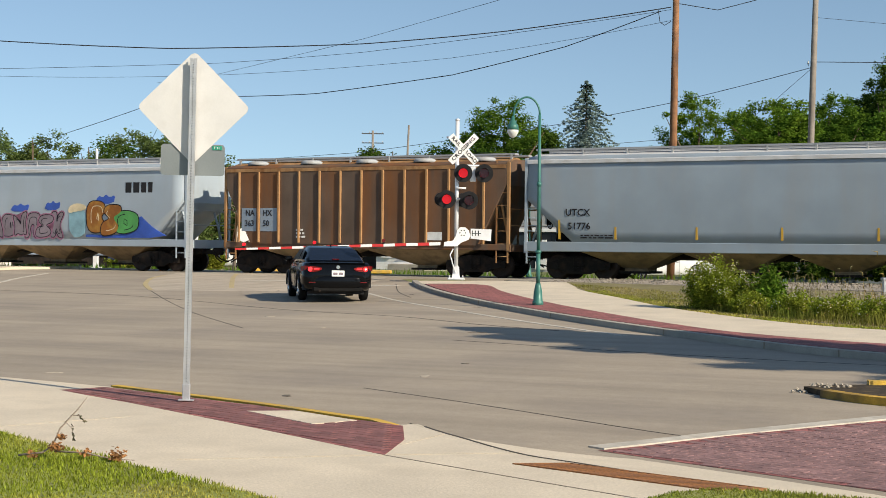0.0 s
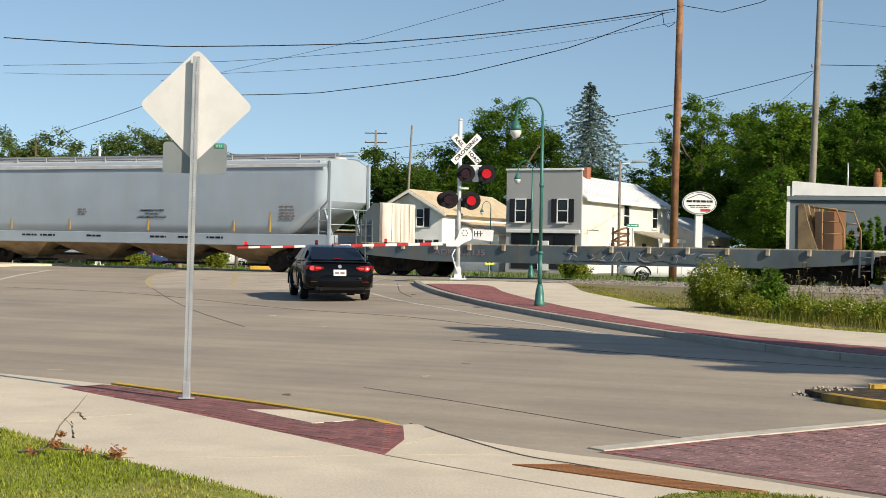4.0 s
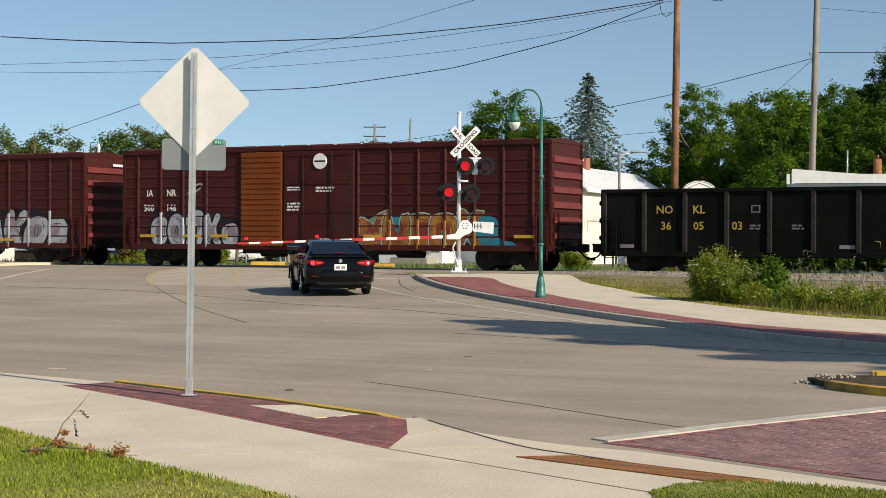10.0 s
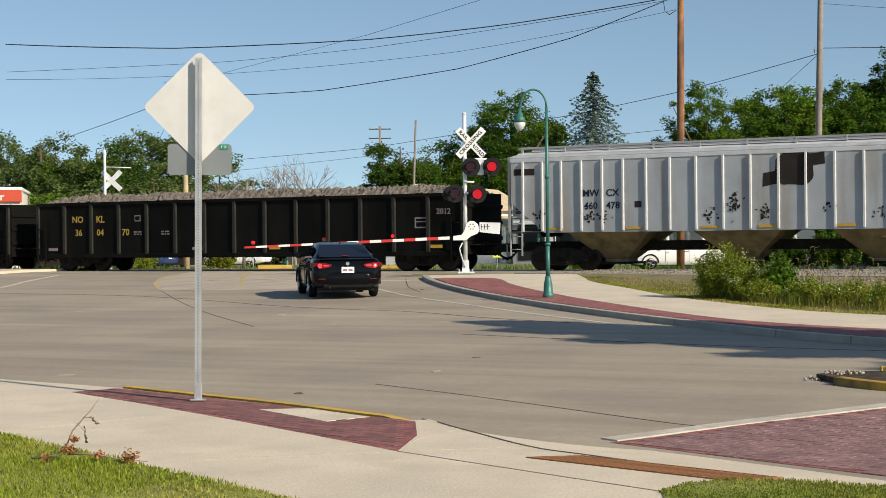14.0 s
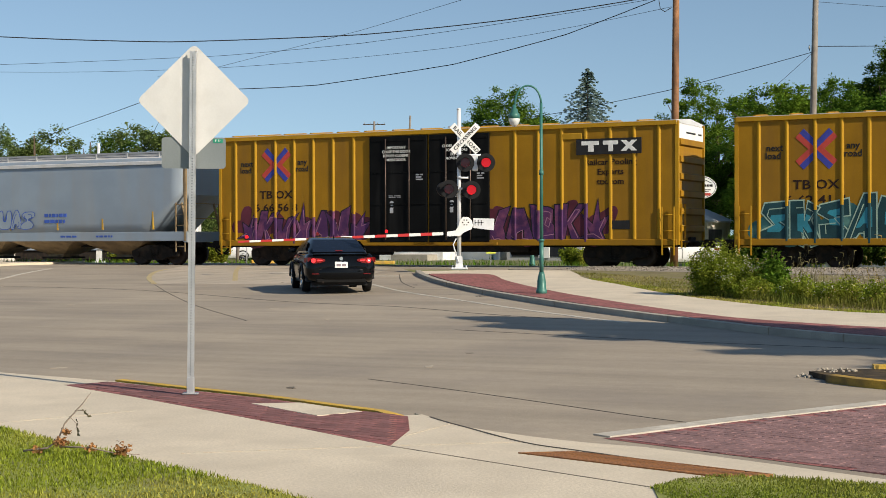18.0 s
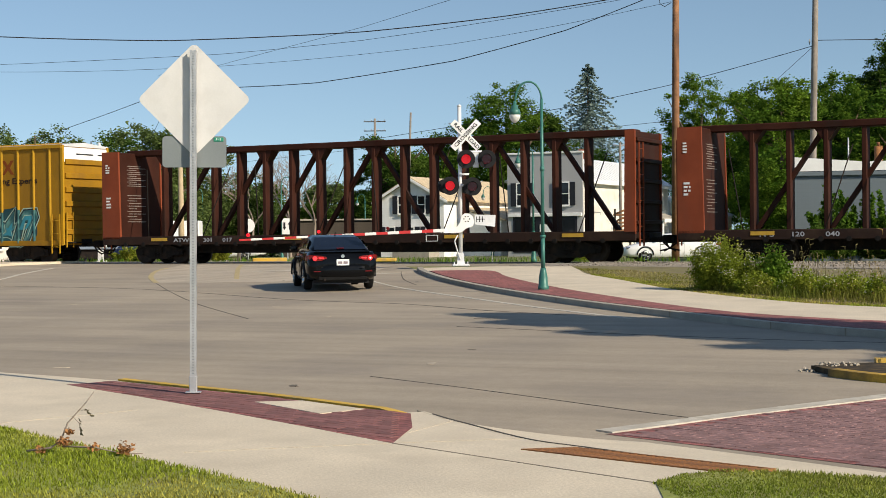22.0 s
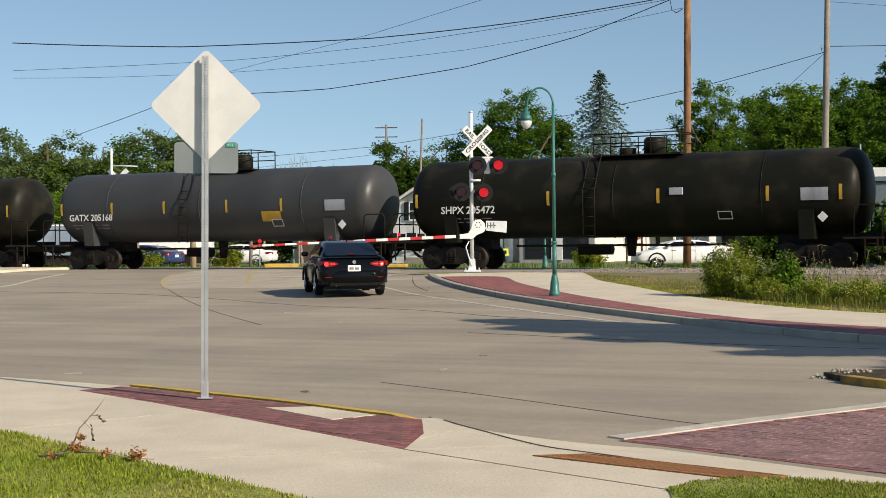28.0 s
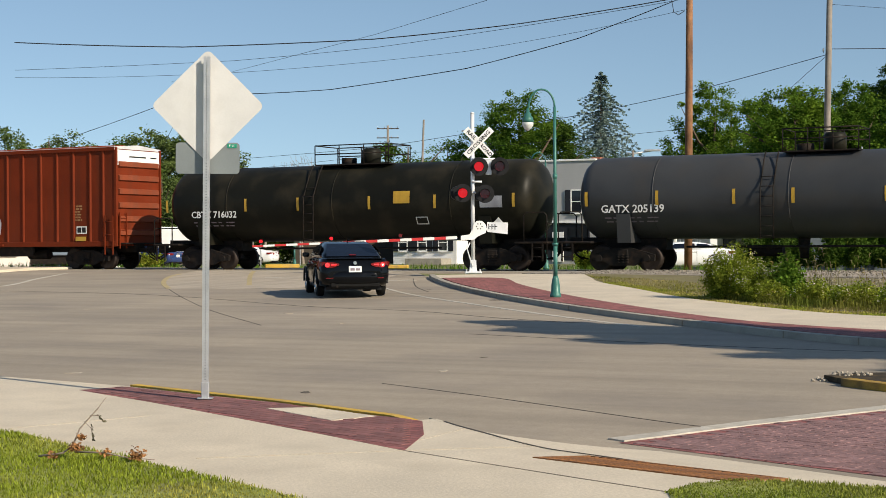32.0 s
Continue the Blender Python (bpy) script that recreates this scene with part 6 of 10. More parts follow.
_TP = [-8.68, -7.75, -6.82, -5.96, -5.09, -4.21, -3.3, 3.37, 4.28, 5.18, 6.08, 7.0, 7.87, 8.76]
for (a, b), seed in (((180.61, 199.42), 1), ((201.48, 220.34), 2)):
    c = place(boxcar("tall yellow boxcar with black doors and purple graffiti" if seed == 1 else "tall yellow boxcar with black doors and teal graffiti", _h(a, b), M["yellow_car"], M["yellow_post"],
                     5.06, 0.8, _TP, [(-2.6, -0.12, M["black_door"]), (-0.08, 2.4, M["black_door"])], M["yellow_car"], 2.35, True), a, b)
    crossed_mark(c, -6.78, 3.92, 0.76)
    for body, x, z in (("next", -8.15, 3.98), ("load", -8.2, 3.72), ("any", -5.6, 4.0), ("road", -5.6, 3.74)):
        words(c, body, x, z, 0.31, M["ink_black"], -1.463)
    words(c, "TB OX", -6.8, 2.75, 0.42, M["ink_brown"], -1.463, 1.2)
    words(c, "6 66 56 8" if seed == 1 else "6 62 41 4", -6.8, 2.25, 0.4, M["ink_brown"], -1.463, 1.3)
    if seed == 1:
        part("block_mark", Shape().box(5.75, 8.15, -1.525, -1.5, 3.95, 4.5), M["ink_black"], c, "black block mark with pale shapes")
        part("block_mark_shape", Shape().box(5.95, 6.6, -1.533, -1.525, 4.28, 4.42).box(6.2, 6.4, -1.533, -1.525, 4.05, 4.28).box(6.75, 7.3, -1.533, -1.525, 4.28, 4.42).box(6.95, 7.12, -1.533, -1.525, 4.05, 4.28).prism([(7.4, 4.05), (7.6, 4.05), (8.0, 4.42), (7.8, 4.42)], -1.533, -1.525).prism([(7.8, 4.05), (8.0, 4.05), (7.6, 4.42), (7.4, 4.42)], -1.5334, -1.525), M["ink_white"], c, fix=True)
        for k, body in enumerate(("Railcar Pooling", "Experts", "ttx.com")):
            words(c, body, 7.0, 3.68 - 0.34 * k, 0.29, M["ink_brown"], -1.463, 1.1)
        graffiti(c, -8.5, -2.7, 0.86, 2.1, M["spray_purple"], M["spray_dark"], M["spray_plum"], ("shard", "fork", "fang", "shard", "wedge", "fang", "shard"), 61, -1.46, soft=0, line=0.04, marks=M["spray_pink"], lean=0.3, jitter=0.1, posts=_TP)
        graffiti(c, 2.1, 6.9, 0.86, 2.25, M["spray_purple"], M["spray_dark"], M["spray_plum"], ("fang", "wedge", "bowl", "fork", "shard"), 62, -1.46, soft=0, line=0.04, marks=M["spray_pink"], lean=0.3, jitter=0.1, posts=_TP)
    else:
        for o in ([(4.62, 4.45), (5.3, 4.45), (5.3, 4.3), (5.05, 4.3), (5.05, 3.85), (4.87, 3.85), (4.87, 4.3), (4.62, 4.3)], [(5.36, 4.45), (6.04, 4.45), (6.04, 4.3), (5.79, 4.3), (5.79, 3.85), (5.61, 3.85), (5.61, 4.3), (5.36, 4.3)],
                  [(6.1, 4.45), (6.28, 4.45), (6.44, 4.24), (6.6, 4.45), (6.78, 4.45), (6.54, 4.15), (6.78, 3.85), (6.6, 3.85), (6.44, 4.06), (6.28, 3.85), (6.1, 3.85), (6.34, 4.15)]):
            part("block_mark", Shape().prism(o, -1.468, -1.46), M["orange_door"], c, "faded red block shape", fix=True)
        words(c, "Railcar Pooling Experts", 5.93, 3.55, 0.36, M["ink_brown"], -1.463, 1.28)
        graffiti(c, -8.6, -1.9, 0.84, 2.2, M["spray_deep"], M["spray_mint"], M["spray_teal"], ("bend", "fork", "bend", "wedge", "arch", "fang", "wedge"), 63, -1.46, soft=0, line=0.045, lean=0.4, jitter=0.09, posts=_TP, marks=M["spray_mint"], tone=M["spray_sky"])
        graffiti(c, 1.9, 7.9, 0.84, 2.35, M["spray_teal"], M["spray_dark"], M["spray_deep"], ("fang", "fork", "wedge", "bowl", "shard", "arch"), 66, -1.46, soft=0, line=0.05, halo=M["spray_mint"], lean=0.4, jitter=0.09, posts=_TP, marks=M["spray_mint"], tone=M["spray_sky"])
    for x, text in ((-1.4, ("IMPORTANT", "CLOSE THIS DOOR", "BEFORE CLOSING", "MAIN DOOR")), (1.1, ("CLOSE AND LOCK", "BOTH DOORS", "BEFORE", "MOVING CAR"))):
        for n, line in enumerate(text):
            words(c, line, x, 4.42 - n * 0.15, 0.14, M["ink_white"], -1.6, name="door_notice")
        part("door_label", Shape().box(x - 0.3, x - 0.16, -1.553, -1.545, 2.0, 2.2), M["spray_silver"], c)
        part("door_label", Shape().tube([(x - 0.22, -1.553, 2.36), (x - 0.22, -1.545, 2.36)], 0.09, 14), M["spray_silver"], c)
        bars(c, x + 0.95, 3.3, 0.3, 0.26, 3, M["spray_silver"], -1.548)
        bars(c, x - 0.1, 2.6, 0.5, 0.1, 2, M["spray_silver"], -1.548)
        bars(c, x - 0.2, 1.1, 0.6, 0.05, 1, M["spray_silver"], -1.548)
    part("small_hatch", Shape().bevel_box(5.1, 5.96, -1.5, -1.45, 4.5, 4.72, 0.02), M["yellow_post"], c)
    part("stencil", Shape().box(7.0, 7.7, -1.475, -1.46, 1.35, 1.65), M["ink_black"], c)

for (a, b), body in (((222.45, 245.75), ("ATW", "301017", -7.63, -6.32, -5.39)), ((247.27, 270.57), ("N S", "120040", -8.6, -7.57, -6.43))):
    c = place(centerbeam("empty brown centerbeam flatcar with red bulkheads", _h(a, b)), a, b)
    words(c, body[0], body[2], 0.95, 0.22, M["spray_silver"], -1.435, 1.5)
    words(c, body[1][:3], body[3], 0.95, 0.22, M["spray_silver"], -1.435, 1.4)
    words(c, body[1][3:], body[4], 0.95, 0.22, M["spray_silver"], -1.435, 1.4)
    part("stencil_frame", Shape().box(3.5, 4.0, -1.45, -1.432, 0.82, 0.845).box(3.5, 4.0, -1.45, -1.432, 1.035, 1.06).box(3.5, 3.525, -1.45, -1.432, 0.845, 1.035).box(3.975, 4.0, -1.45, -1.432, 0.845, 1.035), M["ink_white"], c)

c = place(tank_car("black tank car with white lettering, slightly dusty", 8.3, M["tank_black"], 1, "SHPX 205476", -5.6, (-0.6, 2.0), bar_x=(-7.8, -4.2, -1.9, 2.3, 5.0, 7.8), placard=(3.0, 2.05, 1.0, 0.32)), 272.3, 288.9)
c = place(tank_car("charcoal grey tank car with white lettering", 7.85, M["tank_grey"], 1, "GATX 205168", -5.75, (-0.5, 2.0), bar_x=(-7.3, -4.6, -1.9, 1.2, 3.8), placard=(3.3, 2.1, 0.9, 0.4)), 290.95, 306.6)
c = place(tank_car("black tank car with white lettering and side placard", 8.45, M["tank_black"], 1, "SHPX 205472", -5.8, (-1.1, 2.1), bar_x=(-7.9, -2.6, 1.5, 5.3, 7.7), placard=None), 308.05, 324.95)
part("manufacturer_plate", Shape().bevel_box(1.9, 2.4, -1.5, -1.46, 2.55, 2.8, 0.02), M["spray_silver"], c)

c = place(boxcar("oxide red boxcar with silver and black graffiti", 7.95, M["orange_car"], M["orange_car"], 5.12, 0.98,
                 [-7.2, -6.44, -5.53, -4.93, -4.15, -3.39, -2.61, 2.0, 2.9, 3.9, 4.8, 5.7, 6.6, 7.3], [(-1.57, 1.5, M["orange_car"])], M["centre_red"], 1.9, True), 326.3, 342.2)
for body, x, z in (("NO", -6.84, 2.75), ("KL", -6.05, 2.75), ("56", -6.84, 2.2), ("08", -6.05, 2.2), ("46", -5.22, 2.2)):
    words(c, body, x, z, 0.4, M["ink_white"], -1.47, 0.9)
graffiti(c, -5.2, -1.75, 0.98, 2.25, M["spray_silver"], M["spray_dark"], M["spray_silver"], ("bend", "fang", "drop", "wedge"), 71, -1.46, line=0.03, soft=2, lean=0.3, posts=(-4.93, -4.15, -3.39, -2.61))
graffiti(c, -4.9, -2.4, 1.45, 2.15, M["spray_slate"], M["spray_silver"], None, ("bend", "fang", "bend"), 73, -1.475, line=0.025, soft=1, lean=0.4)
graffiti(c, -1.55, 1.5, 1.2, 2.2, M["spray_slate"], M["spray_silver"], M["spray_silver"], ("bend", "bowl", "fang", "bend"), 72, -1.55, line=0.03, soft=2, lean=0.3)
for n, line in enumerate(("CLOSE AND LOCK", "DOORS BEFORE", "MOVING CAR")):
    words(c, line, 0.55, 3.62 - 0.15 * n, 0.13, M["ink_white"], -1.545, name="door_notice")
bars(c, -6.45, 1.85, 1.1, 0.22, 2, M["ink_white"], -1.465)
part("reflector", Shape().box(-6.9, -6.5, -1.53, -1.515, 1.2, 1.5), M["reflector"], c)
bars(c, 5.9, 2.35, 0.5, 0.7, 6, M["rust_post"], -1.463)
part("stencil", Shape().box(5.85, 6.4, -1.468, -1.46, 1.5, 1.82), M["ink_white"], c)
part("stencil_field", Shape().box(5.9, 6.1, -1.472, -1.468, 1.55, 1.77).box(6.15, 6.35, -1.472, -1.468, 1.55, 1.77), M["ink_black"], c)
part("reflector", Shape().box(5.85, 6.4, -1.53, -1.515, 1.2, 1.38), M["reflector"], c)

c = place(tank_car("black tank car with a yellow square placard", 8.2, M["tank_black"], 1, "CBTX 716032", -5.7, (-1.3, 2.0), number_size=0.37, bar_x=(-8.0, -4.15, -1.7, 1.5, 4.3, 7.5), placard=(2.9, 2.75, 0.7, 0.46), top=4.12), 344.7, 361.1)
c = place(tank_car("charcoal grey tank car with white lettering", 7.85, M["tank_grey"], 1, "GATX 205139", -5.6, (-0.5, 2.0), bar_x=(-7.3, -4.7, -2.0, 0.0, 3.0), placard=None), 362.65, 378.35)
# ---- ground, road, walks and track ----
def inside(x, y, poly):
    hit, n = False, len(poly)
    for i in range(n):
        (xa, ya), (xb, yb) = poly[i], poly[(i + 1) % n]
        if (ya > y) != (yb > y) and x < (xb - xa) * (y - ya) / (yb - ya) + xa:
            hit = not hit
    return hit


def smooth(line, n=6):
    """A rounder line through the given points."""
    p = [Vector((*q, 0)) for q in line]
    out = []
    for i in range(len(p) - 1):
        a, b, c, d = p[max(i - 1, 0)], p[i], p[i + 1], p[min(i + 2, len(p) - 1)]
        for k in range(n):
            t = k / n
            q = 0.5 * (2 * b + (c - a) * t + (2 * a - 5 * b + 4 * c - d) * t * t + (3 * b - a - 3 * c + d) * t ** 3)
            out.append((q.x, q.y))
    return out + [line[-1]]


def side(line, d):
    """The line moved d metres to its right."""
    out = []
    for i, p in enumerate(line):
        a, b = line[max(i - 1, 0)], line[min(i + 1, len(line) - 1)]
        v = Vector((b[0] - a[0], b[1] - a[1], 0)).normalized()
        out.append((p[0] + v.y * d, p[1] - v.x * d))
    return out


def ribbon(name, line, width, lift, high, material, label="", category="", parent=None, taper=None):
    """A solid strip along a line: a curb when high, a painted line or a joint when flat."""
    a, b = side(line, -width / 2), side(line, width / 2)
    s, vs, n = Shape(), [], len(line)
    for i in range(n):
        h = high * (taper[i] if taper else 1)
        for (x, y), z in ((a[i], lift), (a[i], lift + h), (b[i], lift + h), (b[i], lift)):
            vs.append((x, y, land(x, y) + z))
    fs = [(4 * i + j, 4 * i + (j + 1) % 4, 4 * i + 4 + (j + 1) % 4, 4 * i + 4 + j) for i in range(n - 1) for j in range(4)]
    s.add(vs, fs + [(0, 1, 2, 3), (4 * n - 1, 4 * n - 2, 4 * n - 3, 4 * n - 4)])
    ob = part(name, s, material, parent, fix=True)
    return ob if parent else tagged(ob, label, category, "", "structure")


def tag(ob, label, category):
    return tagged(ob, label, category, "", "structure")


RAMP_EDGE = [(-0.17, 13.1), (0.06, 12.48), (0.28, 11.98), (0.49, 11.49), (0.72, 11.06), (1.02, 10.72), (1.57, 10.09), (2.11, 9.46), (2.44, 9.11)]
NEAR_CURB = smooth([(-3.41, 16.12), (-2.56, 15.32), (-1.53, 14.37), (-0.73, 13.47), (-0.19, 12.92)])
FAR_CURB = side(smooth([(-0.8, 48.9), (-0.62, 46.2), (0.02, 41.4), (1.0, 36.5), (2.62, 30.1), (4.48, 24.5), (5.46, 22.2), (6.6, 20.6), (9.0, 18.6), (14.0, 16.2), (24.0, 12.5), (60.0, 0.0)]), -0.2)

ground = tag(sheet("ground", [(-1500, -900), (1500, -900), (1500, 1600), (-1500, 1600)], -0.06, M["soil"]), "dry summer turf reaching the horizon", "ground")
road = tag(sheet("road", [(-90, 44), (-40, 27), (-14, 20.3), (-5.2, 17.5)] + NEAR_CURB + [(0.55, 12.1), (0.96, 11.5), (1.72, 10.7), (2.39, 10.1), (3.2, 9.45), (12, 3), (60, -34), (70, -4)] + FAR_CURB[::-1]
           + [(-2.0, 57.7), (-8.5, 78), (-22, 125), (-44, 125), (-30, 80), (-19.5, 55), (-22, 52), (-40, 55), (-90, 72)], 0.0, M["asphalt"], 0.1), "worn tan-grey concrete roadway with wheel marks", "road")
tag(sheet("lane_slab", [(-10.1, 54.5), (-9.4, 48.6), (-8.2, 43.7), (-4.4, 43.2), (-2.2, 47.6), (-1.6, 53), (-3.5, 60), (-9.5, 61)], 0.004, M["road_light"]), "light concrete lane slab before the crossing", "road")
tag(sheet("lane_slab", [(-19.2, 57), (-17.2, 62), (-15.5, 66), (-21, 66), (-40, 58.5), (-40, 56.5), (-22, 53.5)], 0.1, M["concrete"], 0.12), "pale concrete walk by the crossing", "pavement")
# near side: walk, brick strip, lawn
walk_near = tag(sheet("pavement_near", [(-14, 19.9), (-5.2, 17.3), (-4.2, 16.6), (-3.45, 16.05)] + side(NEAR_CURB, 0.1)[1:-1] + [(-0.13, 13.0), (-0.05, 12.8)] + RAMP_EDGE[1:] + [(10, 3.0), (6, -6), (-12, -6), (-30, 10)], 0.125, M["concrete"], 0.2),
                "pale sidewalk concrete with tooled joints", "pavement")
ISLAND = [(-3.9, 15.72), (-3.47, 16.0), (-2.6, 15.2), (-1.58, 14.27), (-0.78, 13.37), (-0.25, 12.85), (-0.22, 11.92), (-0.35, 11.02), (-1.06, 12.02), (-1.9, 13.17), (-2.92, 14.52)]
INSET = [(-1.71, 13.84), (-1.27, 13.9), (-0.66, 13.17), (-1.03, 12.87)]
brick_strip = tag(sheet("brick_strip", ISLAND, 0.127, M["brick_far"], 0.02), "dark red brick pavers beside the yellow curb", "pavement")
inset = tag(sheet("pavement_inset", INSET, 0.134, M["concrete"], 0.03), "pale concrete slab set in brick pavers", "pavement")
ribbon("curb_yellow", NEAR_CURB, 0.1, -0.08, 0.217, M["curb_yellow"], "worn yellow painted curb", "curb", taper=[min(1.0, 0.72 + 0.07 * (len(NEAR_CURB) - 1 - k)) for k in range(len(NEAR_CURB))])
ribbon("joint", smooth([(-0.06, 12.8)] + RAMP_EDGE[1:], 4), 0.018, 0.118, 0.012, M["crack"], parent=walk_near)
gl = smooth(RAMP_EDGE + [(5.0, 6.7)], 3)
ga, gs = side(gl, 0.03), Shape()
gb = [(p[0] + (q[0] - p[0]) * min(1, 0.12 + n / 12), p[1] + (q[1] - p[1]) * min(1, 0.12 + n / 12)) for n, (p, q) in enumerate(zip(ga, side(gl, -1.15)))]
gs.add([(x, y, land(x, y) + z) for n, (p, q) in enumerate(zip(ga, gb)) for (x, y), z in ((p, 0.126), (q, 0.006), (q, -0.05), (p, -0.05))], [(4 * k + j, 4 * k + 4 + j, 4 * k + 4 + (j + 1) % 4, 4 * k + (j + 1) % 4) for k in range(len(gl) - 1) for j in range(4)])
tag(part("gutter", gs, M["concrete"], fix=True), "pale concrete gutter pan sloping to the roadway", "curb")
JOINTS = [[(-0.35, 11.02), (0.79, 9.72), (1.33, 9.12), (2.4, 8.0)], [(-3.68, 12.47), (-2.68, 13.35)], [(-1.82, 10.67), (-0.35, 11.02), (0.62, 11.2)], [(-0.25, 11.6), (0.1, 12.3)]]
for k, line in enumerate(JOINTS):
    ribbon("joint", line, 0.008 if k else 0.016, 0.122, 0.006, M["joint"] if k else M["thin_crack"], parent=walk_near)
lawn = tag(sheet("lawn_near", [(-3.55, 12.02), (-2.9, 11.27), (-2.35, 10.67), (-1.58, 9.67), (-1.16, 9.22), (-0.6, 8.4), (0.3, 7.2), (-0.5, 4), (-10, 2), (-12, 12), (-6, 13.6)], 0.145, M["lawn"], 0.05), "mown sunlit lawn verge", "lawn")
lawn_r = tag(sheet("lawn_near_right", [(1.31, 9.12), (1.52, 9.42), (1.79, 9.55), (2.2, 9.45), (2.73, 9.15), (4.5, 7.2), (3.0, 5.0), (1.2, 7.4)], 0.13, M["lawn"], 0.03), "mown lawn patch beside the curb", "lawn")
# brick crossing in the roadway
CROSS = [(1.36, 12.3), (2.6, 13.24), (4.28, 14.33), (9.0, 17.1), (8.6, 12.0), (6.2, 6.4), (3.1, 10.36), (2.39, 11.15)]
cross = tag(sheet("brick_crossing", CROSS, 0.004, M["brick_far"], 0.0), "dark red brick pedestrian crossing", "pavement")
ribbon("crossing_border", [(1.36, 12.44), (2.6, 13.36), (4.31, 14.5), (9.0, 17.3)], 0.2, -0.02, 0.034, M["line_white"], "pale concrete border of the brick crossing", "pavement")
# far side: curb, brick band, path and verge
BRICK_HI = smooth([(-0.1, 46.35), (1.55, 45.6), (1.9, 41.6), (2.5, 37.25), (3.7, 31.0), (4.82, 26.44), (5.9, 24.3), (7.1, 22.9), (10.0, 20.6), (15.0, 18.3), (25.0, 14.6), (60, 3.0)], 4)
PATH_HI = smooth([(4.2, 47.3), (4.15, 45.0), (4.2, 42.0), (4.7, 38.4), (5.36, 33.4), (6.6, 28.6), (7.9, 26.4), (11, 24.0), (16, 21.5), (26, 17.6), (60, 6)], 4)
inner = side(FAR_CURB, -0.18)
brick_walk = band("brick_walk", inner[6:], BRICK_HI, 0.1, M["brick_far"], "red brick band along the far curb", "pavement")
far_walk = band("pavement_far", BRICK_HI[4:], PATH_HI, 0.095, M["concrete"], "pale concrete path beside the brick band", "pavement")
tag(sheet("pavement_corner", [(-0.6, 48.7), (-0.42, 46.6), (-0.1, 46.3), (1.55, 45.6), (1.75, 43.5), (4.2, 44.0), (4.2, 47.4), (2.0, 48.6)], 0.091, M["concrete"], 0.1), "pale concrete corner by the crossing", "pavement")
curb_far = ribbon("curb_far", FAR_CURB, 0.18, -0.08, 0.186, M["curb"], "grey concrete curb round the corner", "curb")
for k in range(9):
    x, y = FAR_CURB[8 + 5 * k]
    a, b = FAR_CURB[7 + 5 * k], FAR_CURB[9 + 5 * k]
    part("curb_joint", Shape().box(-0.012, 0.012, -0.096, 0.096, 0.0, 0.108), M["thin_crack"], m=pose(x, y, land(x, y), 0, 0, math.degrees(math.atan2(b[1] - a[1], b[0] - a[0]))), parent=curb_far)
verge = band("verge", PATH_HI, [(4.2, 48.2), (7.0, 46.0), (13, 41), (26, 34), (60, 17)], 0.07, M["verge"], "mown grass verge before the railway", "lawn", 0.12)
bank = [(6.6, 41.5), (8.0, 37.0), (9.0, 33.5), (12, 29.5), (30, 22), (34, 30), (14, 42), (8, 46)]
tag(sheet("gravel_bank", bank, -0.02, M["gravel"], 0.1), "pale gravel bank beside the railway", "gravel")
_rg, gst = random.Random(12), Shape()
while len(gst.f) < 14000:
    x, y = _rg.uniform(8.5, 24), _rg.uniform(29, 45)
    if inside(x, y, bank):
        r, z = _rg.uniform(0.02, 0.045), land(x, y) + 0.14
        q = [Vector((_rg.gauss(0, 1), _rg.gauss(0, 1), _rg.gauss(0, 1))).normalized() * r for _ in range(4)]
        gst.add([(x + v.x, y + v.y, z + v.z * 0.8) for v in q], [(0, 1, 2), (0, 3, 1), (1, 3, 2), (0, 2, 3)])
tagged(part("bank_stone", gst, M["gravel"]), "loose pale stones on the gravel bank", "stones", "", "stuff")
# lines and cracks on the roadway
for line, w, mat, lab in (([(-9.92, 55.4), (-9.9, 52.8), (-9.26, 48.4), (-8.3, 44.2)], 0.16, "line_yellow", "worn yellow lane line"), ([(-7.48, 57.3), (-7.04, 52.8), (-6.12, 45.6)], 0.16, "line_yellow", "worn yellow lane line"),
                          ([(-14.2, 47.5), (-14.28, 49.6), (-14.64, 52.9), (-14.77, 57.6)], 0.14, "line_white", "worn white edge line"), ([(-6.3, 50.9), (-4.3, 50.9)], 0.3, "line_white", "worn white stop line"),
                          ([(-2.9, 47.8), (-1.1, 47.1)], 0.3, "line_white", "worn white stop line"), ([(-1.86, 42.4), (-0.96, 38.5), (0.43, 34.2), (1.84, 29.9), (3.3, 26.0)], 0.12, "line_white", "worn white edge line")):
    ribbon("road_line", smooth(line, 4), w, -0.02, 0.026, M[mat], lab, "road marking")
for line, w in (([(-8.2, 43.7), (-6.55, 37.4), (-5.13, 32.4), (-3.49, 27.6)], 0.022), ([(-16, 45.5), (-12.65, 43.9), (-7.85, 40.4), (-3.42, 34.1), (-0.79, 31.6), (0.91, 28.9), (2.3, 27.2)], 0.04),
                ([(-0.79, 17.2), (0.1, 16.1), (0.85, 15.1), (1.93, 13.6), (2.38, 13.1)], 0.014), ([(0.3, 24.8), (1.34, 23.9), (3.6, 22.0), (6.1, 20.4), (9.0, 19.3)], 0.03), ([(-1.2, 48.3), (-1.0, 43.2), (-0.6, 40.0)], 0.03)):
    ribbon("road_joint", smooth(line, 4), w, -0.02, 0.024, M["crack"], parent=road)
_rc = random.Random(4)
